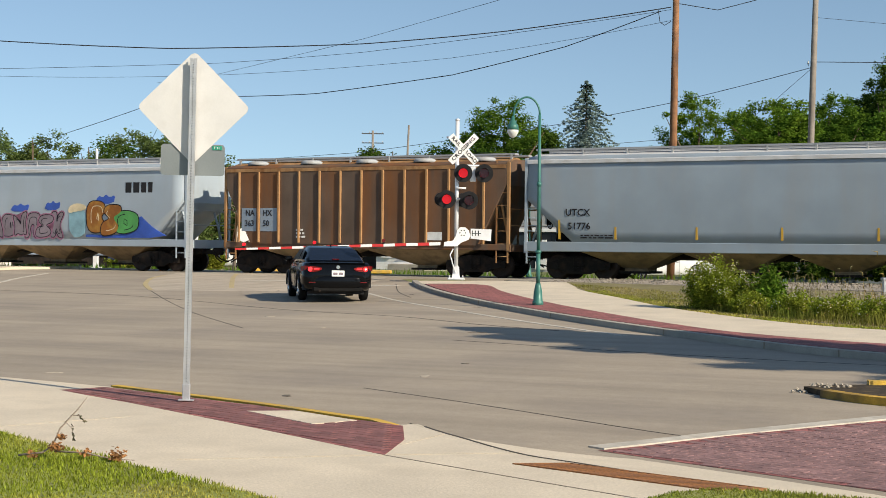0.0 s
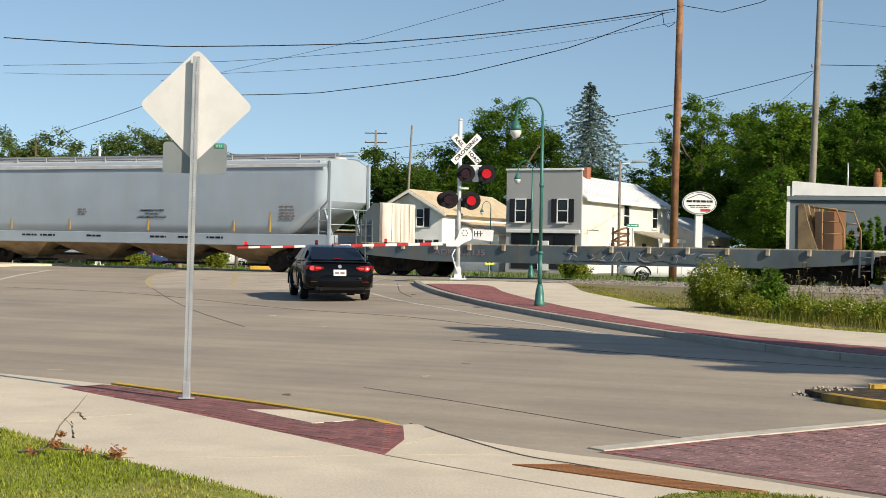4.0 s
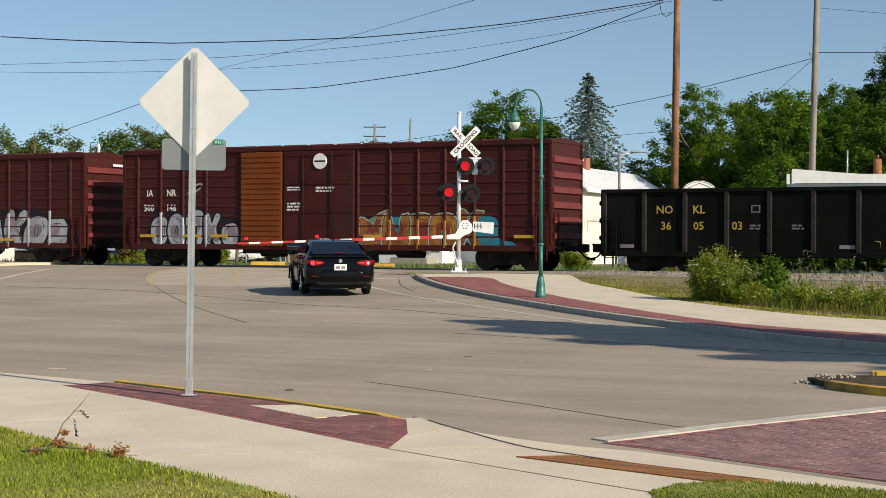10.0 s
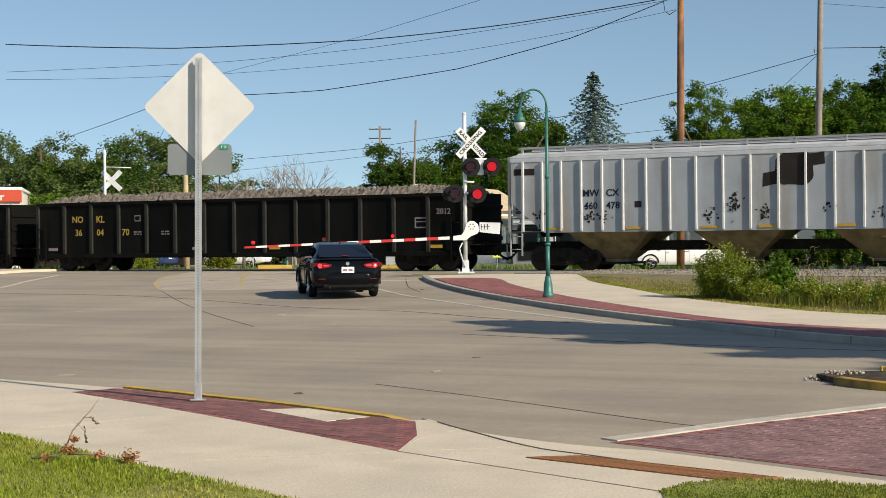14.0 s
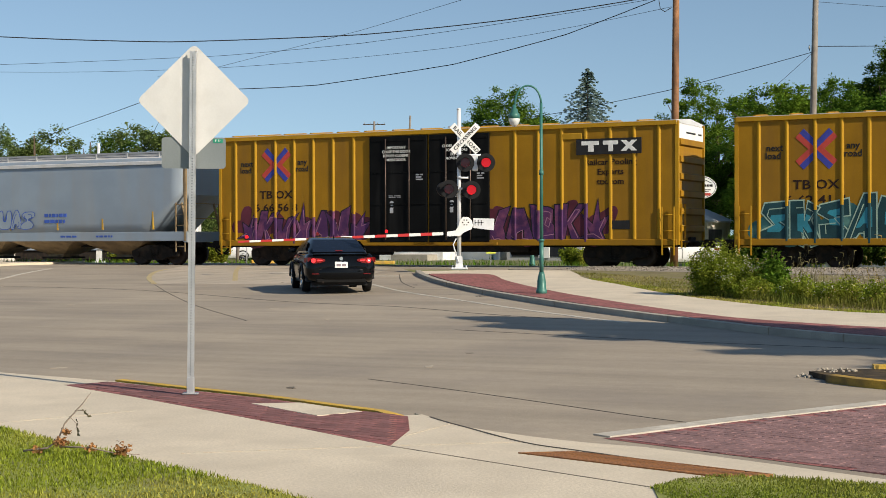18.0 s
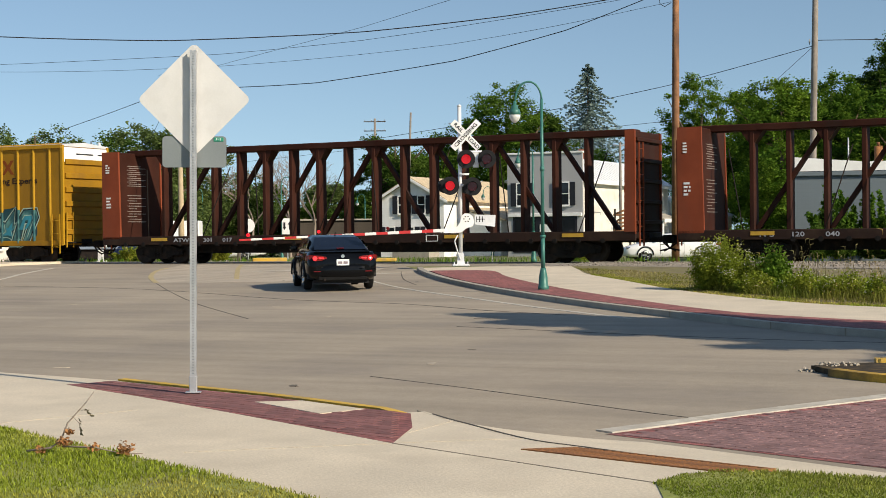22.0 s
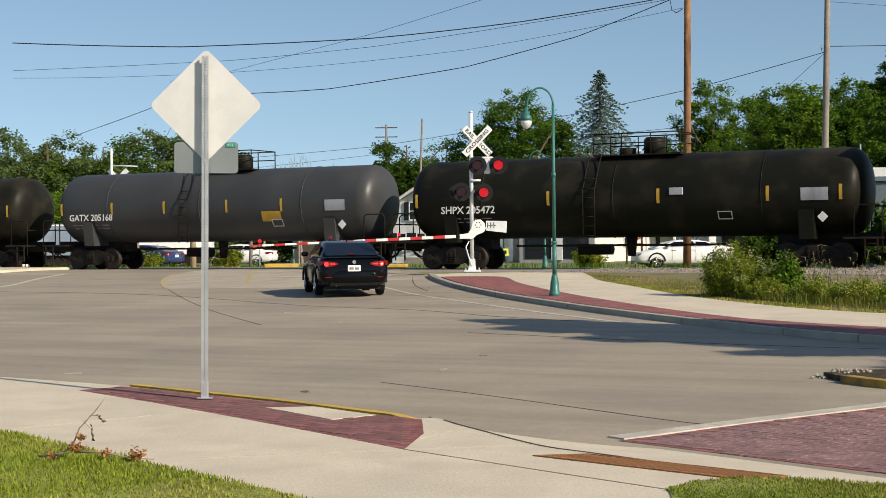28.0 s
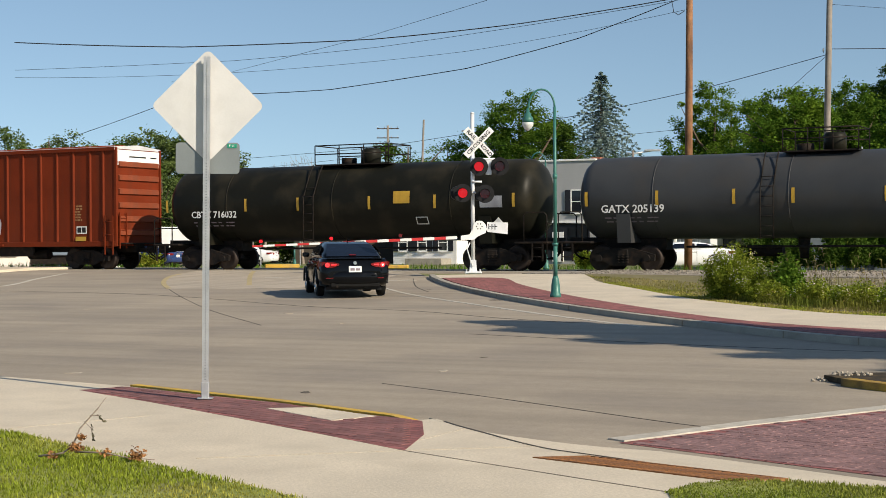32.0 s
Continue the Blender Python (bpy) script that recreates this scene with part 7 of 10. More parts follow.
for k in range(26):
    x, y = _rc.uniform(-9, 9), _rc.uniform(16, 44)
    s = Shape()
    s.prism(blob(x, y, _rc.uniform(0.03, 0.16), _rc.uniform(0.03, 0.1), 0, _rc, 10, 0.3), land(x, y) - 0.02, land(x, y) + 0.005, "z")
    if x < -0.02 * y + 3.0:
        part("tar_patch", s, M["crack"] if k % 3 else M["road_light"], road, fix=True)

# the track: ballast, ties, rails and crossing panels
HALF = 520
bed = Shape().prism([(-3.1, -0.75), (-1.9, -0.17), (1.9, -0.17), (3.1, -0.75)], -HALF, HALF, "x")
ballast = tag(part("ballast", bed, M["gravel"], m=on_track(0)), "pale crushed stone track bed", "ballast")
for y in (-0.7525, 0.7525):
    prof = [(y - 0.07, -0.17), (y + 0.07, -0.17), (y + 0.07, -0.15), (y + 0.015, -0.12), (y + 0.012, -0.045), (y + 0.037, -0.035), (y + 0.037, 0), (y - 0.037, 0), (y - 0.037, -0.035), (y - 0.012, -0.045), (y - 0.015, -0.12), (y - 0.07, -0.15)]
    tag(part("rail", Shape().prism(prof, -HALF, HALF, "x"), M["rail"], m=on_track(0)), "brown steel rail with a polished head", "rail")
tie = Shape().bevel_box(-0.115, 0.115, -1.3, 1.3, -0.33, -0.172, 0.015).mesh("tie")
for k in range(90):
    part("tie", tie, M["pole_grey"], ballast, m=pose(-19.0 + k * 0.52, 0, 0))
for k in range(11):
    s0 = -41.5 + k * 1.85
    for y0, y1 in ((-0.69, 0.69), (-2.0, -0.8), (0.8, 2.0)):
        tag(part("crossing_panel", Shape().bevel_box(s0 + 0.01, s0 + 1.84, y0, y1, -0.2, -0.006, 0.012), M["curb"], m=on_track(0)), "grey concrete crossing panel between rails", "crossing panel")
tag(part("crossing_ramp", Shape().prism([(-3.6, -0.08), (-2.02, -0.008), (-2.02, -0.3), (-3.6, -0.3)], -41.5, -21.15, "x").prism([(3.6, -0.08), (2.02, -0.008), (2.02, -0.3), (3.6, -0.3)], -41.5, -21.15, "x"), M["asphalt"], m=on_track(0), fix=True), "asphalt ramp up to the crossing", "road")
shoulder = [ALONG * a + TOWARDS * b for a, b in ((-20.8, 45.6), (-20.8, 47.9), (34, 47.9), (34, 41.5), (-6, 43.4), (-14, 44.6))]
tag(sheet("gravel_shoulder", [(p.x, p.y) for p in shoulder], 0.045, M["gravel"], 0.05), "trodden gravel shoulder between verge and track", "gravel")
_rb = random.Random(9)
st = Shape()
for k in range(9000):
    s0, y = _rb.uniform(-19, 9), -_rb.uniform(1.4, 5.6)
    z = max(-0.17 - max(0, -y - 1.9) * 0.483 + 0.02, land(*(ALONG * s0 + TOWARDS * (TRACK + y)).xy) + 0.055 - RAIL)
    r = _rb.uniform(0.022, 0.05)
    q = [Vector((_rb.gauss(0, 1), _rb.gauss(0, 1), _rb.gauss(0, 1))).normalized() * r for _ in range(4)]
    st.add([(s0 + v.x, y + v.y, z + v.z * 0.8) for v in q], [(0, 1, 2), (0, 3, 1), (1, 3, 2), (0, 2, 3)])
tagged(part("ballast_stone", st, M["gravel"], m=on_track(0), fix=False), "loose pale crushed stones on the track bed", "stones", "", "stuff")
# ---- plants ----
def leaves(s, at, spread, count, size, rng, flat=1.0):
    """Scatters leaf-shaped faces round a point."""
    for _ in range(count):
        d = Vector((rng.gauss(0, 1), rng.gauss(0, 1), rng.gauss(0, 0.8) * flat))
        p = Vector(at) + d * spread * 0.55
        u = Vector((rng.uniform(-1, 1), rng.uniform(-1, 1), rng.uniform(-0.6, 0.6))).normalized()
        v = u.cross(Vector((rng.uniform(-1, 1), rng.uniform(-1, 1), rng.uniform(-1, 1)))).normalized()
        a = size * rng.uniform(0.6, 1.3)
        s.add([p - u * a, p + v * a * 0.55, p + u * a, p - v * a * 0.55], [(0, 1, 2, 3)])


def leaf_mesh(name, centres, spread, per, size, seed, flat=0.7):
    """Many small leaf faces scattered round centres, as one mesh."""
    rng = np.random.default_rng(seed)
    c = np.repeat(np.asarray(centres, float), per, axis=0)
    n = len(c)
    s = np.repeat(np.asarray(spread, float), per)[:, None] if np.ndim(spread) else spread
    p = c + rng.normal(size=(n, 3)) * (1, 1, flat) * s
    u = rng.uniform(-1, 1, (n, 3)) * (1, 1, 0.45)
    u /= np.linalg.norm(u, axis=1)[:, None]
    v = np.cross(u, rng.uniform(-0.85, 0.85, (n, 3)) + (0, 0, 0.7))
    v /= np.linalg.norm(v, axis=1)[:, None]
    k = size * rng.uniform(0.6, 1.3, n)[:, None]
    co = np.stack([p - u * k, p + v * k * 0.55, p + u * k, p - v * k * 0.55], 1).reshape(-1, 3)
    me = bpy.data.meshes.new(name)
    me.vertices.add(4 * n)
    me.vertices.foreach_set("co", co.ravel())
    me.loops.add(4 * n)
    me.loops.foreach_set("vertex_index", np.arange(4 * n))
    me.polygons.add(n)
    me.polygons.foreach_set("loop_start", np.arange(0, 4 * n, 4))
    me.update(calc_edges=True)
    return me


def tree(x, y, height, rx, ry, seed, mat="leaf", base=0.25, clusters=120, per=60, leaf=0.2, z=None, label="", lean=0.0, stout=0.03):
    """A broad tree: tapered trunk, limbs, and a crown of leaf clumps with gaps and an uneven outline."""
    rng = random.Random(seed)
    t = thing("tree", label or "broad green deciduous tree in full summer leaf", "tree", pose(x, y, land(x, y) - 0.05 if z is None else z))
    trunk = Shape()
    r = stout * height
    trunk.tube([(0, 0, 0), (0.05, 0, height * 0.2), (lean * 0.5, 0.1, height * 0.5), (lean, 0, height * 0.85)], [r, r * 0.8, r * 0.5, r * 0.12], 8)
    for k in range(7):
        a, z0 = rng.uniform(0, 6.28), height * rng.uniform(0.25, 0.6)
        d = Vector((math.cos(a) * rx, math.sin(a) * ry, 0)) * rng.uniform(0.5, 0.85)
        trunk.tube([(0, 0, z0), (d.x * 0.5, d.y * 0.5, z0 + height * 0.1), (d.x, d.y, z0 + height * rng.uniform(0.16, 0.3))], [r * 0.4, r * 0.25, r * 0.06], 6)
    part("trunk", trunk, M["bark"], t)
    zc, rz = height * (1 + base) / 2, height * (1 - base) / 2
    lobes = []
    while len(lobes) < 15:
        c = Vector((rng.uniform(-0.75, 0.75), rng.uniform(-0.75, 0.75), rng.uniform(-0.8, 0.75)))
        if c.length < 0.85:
            lobes.append((c, rng.uniform(0.26, 0.44)))
    cs, sp = [], []
    while len(cs) < clusters:
        c, q = lobes[rng.randrange(15)]
        d = Vector((rng.gauss(0, 1), rng.gauss(0, 1), rng.gauss(0, 1))).normalized() * q * rng.uniform(0.75, 1.0)
        p = c + d
        if p.length > 1.05:
            continue
        cs.append((p.x * rx + lean * 0.6, p.y * ry, zc + p.z * rz))
        sp.append(rng.uniform(0.09, 0.18) * min(rx, 3.6) * 0.56)
    part("crown", leaf_mesh("crown", cs, sp, per, leaf, seed), M[mat], t)
    return t


def conifer(x, y, height, radius, seed):
    rng = random.Random(seed)
    t = thing("conifer", "tall blue-green spruce with layered drooping branches", "tree", pose(x, y, land(x, y) - 0.05))
    part("trunk", Shape().tube([(0, 0, 0), (0, 0, height * 0.98)], [0.28, 0.03], 8), M["bark"], t)
    cs, sp = [], []
    for k in range(60):
        u = k / 59
        z = height * (0.06 + 0.93 * u)
        r = radius * (1 - u) ** 0.72 * rng.uniform(0.7, 1.12) + 0.05
        n = max(3, int(15 * (1 - u)) + 3)
        for j in range(n):
            a = 2 * math.pi * (j + rng.random()) / n
            rr = r * rng.uniform(0.6, 1.12)
            for m in range(7):
                f = (m + 0.8) / 7
                cs.append((math.cos(a) * rr * f, math.sin(a) * rr * f, z - 0.3 * rr * f * f + rng.uniform(-0.1, 0.1)))
                sp.append(0.06 + 0.12 * (1 - u))
    part("crown", leaf_mesh("crown", cs, sp, 13, 0.12, seed, 0.5), M["needles"], t)
    return t


def bare_tree(x, y, height, seed):
    rng = random.Random(seed)
    t = thing("bare_tree", "leafless grey dead tree with fine branches", "tree", pose(x, y, land(x, y) - 0.05))
    s = Shape()

    def grow(p, d, length, r, depth):
        q = p + d * length
        mid = p + d * length * 0.5 + Vector((rng.uniform(-1, 1), rng.uniform(-1, 1), 0)) * length * 0.06
        s.tube([p, mid, q], [r, r * 0.8, r * 0.6], 5, False)
        if depth:
            for _ in range(3 if depth > 1 else 2):
                e = (d + Vector((rng.uniform(-0.8, 0.8), rng.uniform(-0.8, 0.8), rng.uniform(-0.2, 0.5)))).normalized()
                grow(q, e, length * rng.uniform(0.6, 0.85), r * 0.6, depth - 1)
    grow(Vector((0, 0, 0)), Vector((0, 0, 1)), height * 0.3, 0.13, 5)
    part("branch_crown", s, M["dead_wood"], t)
    return t


def bush(x, y, w, h, seed, mat="weed", count=900, leaf=0.045, flowers=0, name="bush", label="", stems=26):
    rng = random.Random(seed)
    t = thing(name, label, "plant", pose(x, y, land(x, y) + 0.06))
    st, lf, fl = Shape(), Shape(), Shape()
    for k in range(stems):
        a, r = rng.uniform(0, 6.28), w * 0.5 * math.sqrt(rng.random())
        top = Vector((math.cos(a) * r, math.sin(a) * r * 0.8, h * rng.uniform(0.55, 1.0) * (1 - 0.45 * (r / (w * 0.5)) ** 2)))
        foot = Vector((top.x * 0.55, top.y * 0.55, 0))
        st.tube([foot, (foot + top) * 0.5 + Vector((0.02, 0, 0.05)), top], [0.008, 0.006, 0.003], 4, False)
        for j in range(count // stems):
            f = 0.12 + 0.88 * rng.random()
            leaves(lf, foot.lerp(top, f), 0.11, 2, leaf, rng)
        if flowers and k % 2 == 0:
            for j in range(flowers):
                leaves(fl, top + Vector((rng.uniform(-0.06, 0.06), rng.uniform(-0.06, 0.06), rng.uniform(-0.12, 0.02))), 0.02, 3, 0.014, rng, 0.3)
    part("stem", st, M["weed"], t)
    part("foliage", lf, M[mat], t)
    if flowers:
        tagged(part("flower_head", fl, M["petal"], t), kind="stuff")
    return t


def blades(name, label, area, count, height, seed, mat="grass", lift=0.1, width=0.006, curl=0.5, heads=None):
    """Blades of grass over an area, as one stuff."""
    rng = random.Random(seed)
    xs, ys = [p[0] for p in area], [p[1] for p in area]
    s, hd, made = Shape(), Shape(), 0
    while made < count:
        x, y = rng.uniform(min(xs), max(xs)), rng.uniform(min(ys), max(ys))
        if not inside(x, y, area):
            continue
        made += 1
        z, h = land(x, y) + lift, height * rng.uniform(0.45, 1.15) * (0.75 + 0.5 * noise.noise((x * 1.5, y * 1.5, 0)))
        a = rng.uniform(0, 6.28)
        d, w = Vector((math.cos(a), math.sin(a), 0)), Vector((-math.sin(a), math.cos(a), 0)) * width * rng.uniform(0.7, 1.3)
        p, m = Vector((x, y, z)), Vector((x, y, z + h * 0.55)) + d * h * curl * 0.3
        tip = Vector((x, y, z + h)) + d * h * curl * rng.uniform(0.4, 1.0)
        s.add([p - w, p + w, m + w * 0.8, m - w * 0.8, tip], [(0, 1, 2, 3), (3, 2, 4)])
        if heads and rng.random() < heads:
            hd.tube([tip - Vector((0, 0, h * 0.08)), tip, tip + d * h * 0.1 + Vector((0, 0, h * 0.02))], [0.006, 0.012, 0.003], 5)
    ob = tagged(part(name, s, M[mat]), label, "grass", "", "stuff")
    if heads:
        part("seed_head", hd, M["reed"], ob)
    return ob


# woods and trees beyond the railway
for args in ((-27.5, 103, 10.2, 4.6, 4, 1, "leaf_olive"), (-21.5, 108, 9.7, 4.6, 4, 2, "leaf_olive"), (-33.5, 108, 10.2, 4.8, 4, 3, "leaf_olive"), (-16.6, 112, 8.7, 4.4, 4, 4, "leaf_olive"), (-23.9, 104, 9.7, 3.6, 3, 5, "leaf_dark"),
             (-19.0, 99, 6.8, 3.6, 3, 6, "leaf_olive"), (-27.0, 97, 4.8, 3.6, 3, 7, "leaf_bright"), (-13.4, 114, 5.6, 3.8, 3, 8, "leaf_dark"), (-37.0, 100, 8.0, 3.6, 3, 30, "leaf")):
    x, y, h, rx, ry, seed, mat = args
    tree(x, y, h, rx * 1.25, ry, seed, mat, 0.0, 420, 92, 0.108, label="dense roadside tree in the green wood edge")
for args in ((-3.5, 126, 11.3, 3.3, 3.6, 11, "leaf_dark"), (-6.4, 131, 6.4, 2.0, 2.4, 12, "leaf_dark"), (-9.9, 140, 6.9, 2.1, 2.4, 31, "leaf_olive"), (-0.2, 134, 11.2, 3.6, 3.4, 13, "leaf"), (6.2, 134, 15.4, 5.2, 4.6, 14, "leaf"), (9.8, 140, 13.0, 4.0, 4, 15, "leaf_dark"),
             (17.2, 142, 9.6, 4.2, 4, 16, "leaf"), (-12.4, 136, 4.4, 2.6, 2.4, 17, "leaf_dark")):
    x, y, h, rx, ry, seed, mat = args
    tree(x, y, h, rx * 1.25, ry, seed, mat, 0.04, 500, 105, 0.115, label="large dark green tree behind the houses")
for args in ((26.2, 140, 16.1, 6.0, 5.0, 21, "leaf_bright", 0.0), (23.6, 134, 15.2, 4.5, 4.2, 22, "leaf_bright", 0.0), (28.6, 128, 12.6, 3.6, 3.4, 23, "leaf_bright", 0.0), (25.8, 112, 13.4, 4.2, 4, 24, "leaf_bright", 0.0),
             (31.0, 118, 14.8, 4.6, 4.2, 25, "leaf", 0.1), (36.4, 122, 15.4, 4.6, 4.2, 26, "leaf_dark", 0.08), (33.5, 108, 12.0, 4.2, 4, 27, "leaf", 0.05), (41, 128, 16.5, 5, 4.5, 28, "leaf_dark", 0.05), (28.5, 122, 12, 4, 4, 29, "leaf_bright", 0.0)):
    x, y, h, rx, ry, seed, mat, base = args
    tree(x, y, h, rx * 1.2, ry, seed, mat, base, 540, 120, 0.115, label="leafy green tree behind the railway")
tree(36.6, 120, 17.2, 3.2, 3.2, 33, "leaf_dark", 0.05, 600, 120, 0.115, label="tall dark green tree behind the railway")
conifer(14.9, 148, 18.2, 10.0, 5)
bare_tree(-10.6, 108, 8.9, 3)
bare_tree(-8.9, 109, 8.0, 8)
bare_tree(-13.0, 106, 7.6, 4)
# trees beside the near road, outside the view, whose shade lies on the roadway
for x, y, h, base, r, seed in ((13.51, 16.41, 10.2, 0.77, 0.7, 41), (14.92, 14.11, 10.4, 0.73, 1.5, 42), (16.94, 11.14, 10.8, 0.64, 1.95, 43), (20.53, 7.82, 11.4, 0.57, 2.8, 44), (21.52, 10.11, 11.0, 0.64, 1.9, 45)):
    tree(x, y, h, r, r, seed, "leaf", base, 170, 90, 0.17, label="slender roadside tree shading the roadway", stout=0.007)
# rank growth just beyond the rails
for k in range(9):
    p = Vector((11.3, 55.65, 0)) + ALONG * (1.55 * k) + TOWARDS * (0.5 * (k % 2))
    bush(p.x, p.y, 2.1, 1.25 + 0.12 * (k % 3), 120 + k, "leaf_dark", 2400, 0.06, 0, "bush", "rank dark green bush close beyond the rails", 24)
# weeds by the track
bush(6.2, 33.3, 1.35, 1.36, 1, "weed", 8000, 0.026, 6, "bush", "tall green weed clump with white flower heads", 90)
bush(6.75, 32.75, 1.3, 0.95, 21, "weed", 6000, 0.026, 10, "bush", "rounded green weed clump with white flower heads", 60)
bush(7.25, 32.3, 0.6, 1.15, 2, "leaf_bright", 1500, 0.045, 0, "bush", "upright leafy weed by the track", 18)
for k, (x, y, w, h, n) in enumerate(((6.75, 31.9, 0.9, 0.5, 3), (7.5, 30.9, 1.0, 0.6, 5), (8.0, 29.8, 1.0, 0.62, 5), (8.7, 28.9, 1.1, 0.62, 4), (9.4, 28.1, 1.1, 0.6, 3), (10.3, 27.4, 1.2, 0.6, 3))):
    bush(x, y, w, h, 3 + k, "weed", 3200, 0.026, n, "bush", "low green weeds with white flower heads", 44)
for k, (x, y, w, h) in enumerate(((6.3, 68.0, 1.9, 0.95), (-9.8, 66.5, 1.5, 1.0), (-15.5, 76.0, 2.4, 0.9))):
    bush(x, y, w, h, 80 + k, "weed", 2600, 0.05, 0, "bush", "yellow-green weed clump beyond the railway", 40)
blades("tall_grass", "tall weedy grass with tan seed heads", [(5.75, 34.6), (6.1, 32.4), (7.0, 29.4), (8.1, 27.5), (10, 25.6), (14, 23.6), (15, 25), (10, 29.5), (8, 32.8), (6.6, 35.2)], 9000, 0.3, 11, "rank_grass", 0.06, 0.007, 0.5, 0.04)
blades("tall_reeds", "tall dry stems with tan seed heads", [(7.2, 33.0), (9.6, 29.8), (10.2, 30.4), (7.6, 34.0)], 170, 1.15, 12, "reed", 0.06, 0.007, 0.55, 0.5)
blades("verge_grass", "short mown verge grass", [(4.25, 46.6), (4.3, 42.0), (4.8, 38.4), (5.45, 33.6), (6.7, 28.8), (8.0, 26.6), (11, 24.3), (16, 22), (18, 25), (9.6, 33), (6, 43)], 26000, 0.07, 13, "verge_grass", 0.065, 0.01, 0.6)
edge = side(PATH_HI[8:33:3], -0.04)
blades("edge_grass", "bright mown grass strip beside the path", edge + side(PATH_HI[8:33:3], -0.62)[::-1], 9000, 0.06, 17, "grass", 0.065, 0.012, 0.7)
blades("lawn_grass", "mown sunlit lawn grass", [(-3.55, 12.1), (-2.9, 11.32), (-2.35, 10.7), (-1.58, 9.72), (-1.16, 9.25), (-0.6, 8.45), (-0.2, 7.6), (-3.6, 7.6), (-6, 11.5), (-5, 12.8)], 46000, 0.045, 14, "grass", 0.14, 0.004, 0.8)
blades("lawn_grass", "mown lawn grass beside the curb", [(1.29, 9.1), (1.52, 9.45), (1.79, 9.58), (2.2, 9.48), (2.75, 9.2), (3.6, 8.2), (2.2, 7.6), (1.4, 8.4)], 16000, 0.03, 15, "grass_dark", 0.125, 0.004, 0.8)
blades("dry_grass", "dry weeds along the far side of the tracks", [(-20, 66), (-14, 70), (2, 62), (12, 57), (16, 58), (2, 66), (-12, 74), (-22, 70)], 1700, 0.32, 16, "leaf", 0.0, 0.016, 0.5)

# a dead sprig lying on the lawn's edge
tw = thing("dead_sprig", "broken sprig with dry brown leaves at the lawn's edge", "plant", pose(-2.66, 10.45, 0.05))
part("twig", Shape().tube([(-0.22, 0, 0.03), (-0.05, 0, 0.05), (0.02, 0, 0.1), (0.07, 0, 0.22), (0.2, -0.02, 0.36), (0.26, -0.02, 0.44)], [0.008, 0.007, 0.007, 0.006, 0.004, 0.002], 5).tube([(0.03, 0, 0.06), (0.25, 0.0, 0.05), (0.42, -0.05, 0.02), (0.6, -0.06, 0.01)], [0.007, 0.006, 0.004, 0.003], 5).tube([(0.1, 0, 0.27), (0.15, 0, 0.22), (0.16, 0, 0.15)], 0.003, 4).tube([(0.14, 0, 0.31), (0.2, 0, 0.31), (0.24, 0, 0.26)], 0.003, 4), M["dead_wood"], tw)
_rt = random.Random(6)
lf = Shape()
for at, sp, n in (((0.04, 0, 0.09), 0.045, 70), ((0.08, 0, 0.16), 0.03, 24), ((0.48, -0.05, 0.04), 0.07, 60), ((-0.12, 0, 0.04), 0.05, 24), ((0.25, 0, 0.05), 0.04, 14)):
    leaves(lf, at, sp * 0.8, int(n * 2.6), 0.015, _rt, 0.9)
tagged(part("dry_leaf", lf, M["dry_leaf"], tw), kind="stuff")
lf = Shape()
for k in range(8):
    leaves(lf, (0.155 + 0.002 * k, -0.01, 0.23 - 0.012 * k), 0.012, 2, 0.014, _rt)
    leaves(lf, (0.2 + 0.006 * k, -0.01, 0.31 - 0.006 * k), 0.01, 2, 0.012, _rt)
tagged(part("withered_leaf", lf, M["dead_leaf"], tw), kind="stuff")


# ---- signs, signals and lamps ----
def rounded(w, h, r, n=4):
    out = []
    for cx, cy, a0 in ((w / 2 - r, h / 2 - r, 0), (-w / 2 + r, h / 2 - r, 90), (-w / 2 + r, -h / 2 + r, 180), (w / 2 - r, -h / 2 + r, 270)):
        out += [(cx + r * math.cos(radians(a0 + 90 * k / n)), cy + r * math.sin(radians(a0 + 90 * k / n))) for k in range(n + 1)]
    return out


sg = thing("diamond_sign", "back of a diamond road sign on a perforated steel post", "road sign", pose(-2.4, 14.63, 0.045, 0, 0.7, 0))
post = Shape()
for x in (-0.031, 0.027):
    post.box(x, x + 0.004, -0.018, 0.02, 0, 3.33)
n = 122
for k in range(n):
    z = k * 3.33 / n
    post.box(-0.031, -0.0055, -0.02, -0.016, z, z + 3.33 / n)
    post.box(0.0055, 0.031, -0.02, -0.016, z, z + 3.33 / n)
    post.box(-0.0055, 0.0055, -0.02, -0.016, z, z + 0.016)
part("post", post, M["galv"], sg, "galvanised perforated post")
part("post_back", Shape().box(-0.03, 0.03, 0.012, 0.016, 0, 3.3), M["sign_grey"], sg)
part("base_plate", Shape().bevel_box(-0.075, 0.075, -0.045, 0.045, -0.005, 0.009, 0.004).bevel_box(-0.037, 0.037, -0.027, 0.027, 0.0, 0.16, 0.006), M["galv"], sg)
d = rounded(0.785, 0.785, 0.055)
d = [((a - b) * math.sqrt(0.5), (a + b) * math.sqrt(0.5) + 2.855) for a, b in d]
part("diamond_plate", Shape().prism(d, 0.055, 0.059), M["sign_back"], sg, "bare white-grey sign back, faintly stained")
p = [(a, b + 2.345) for a, b in rounded(0.625, 0.305, 0.035)]
part("route_plate", Shape().prism(p, 0.067, 0.071), M["sign_grey"], sg, "dull grey back of a smaller plate")
tagp = part("marker_tag", Shape().bevel_box(0.19, 0.285, 0.061, 0.066, 2.445, 2.485, 0.002), M["sign_green"], sg, "small green marker tag")
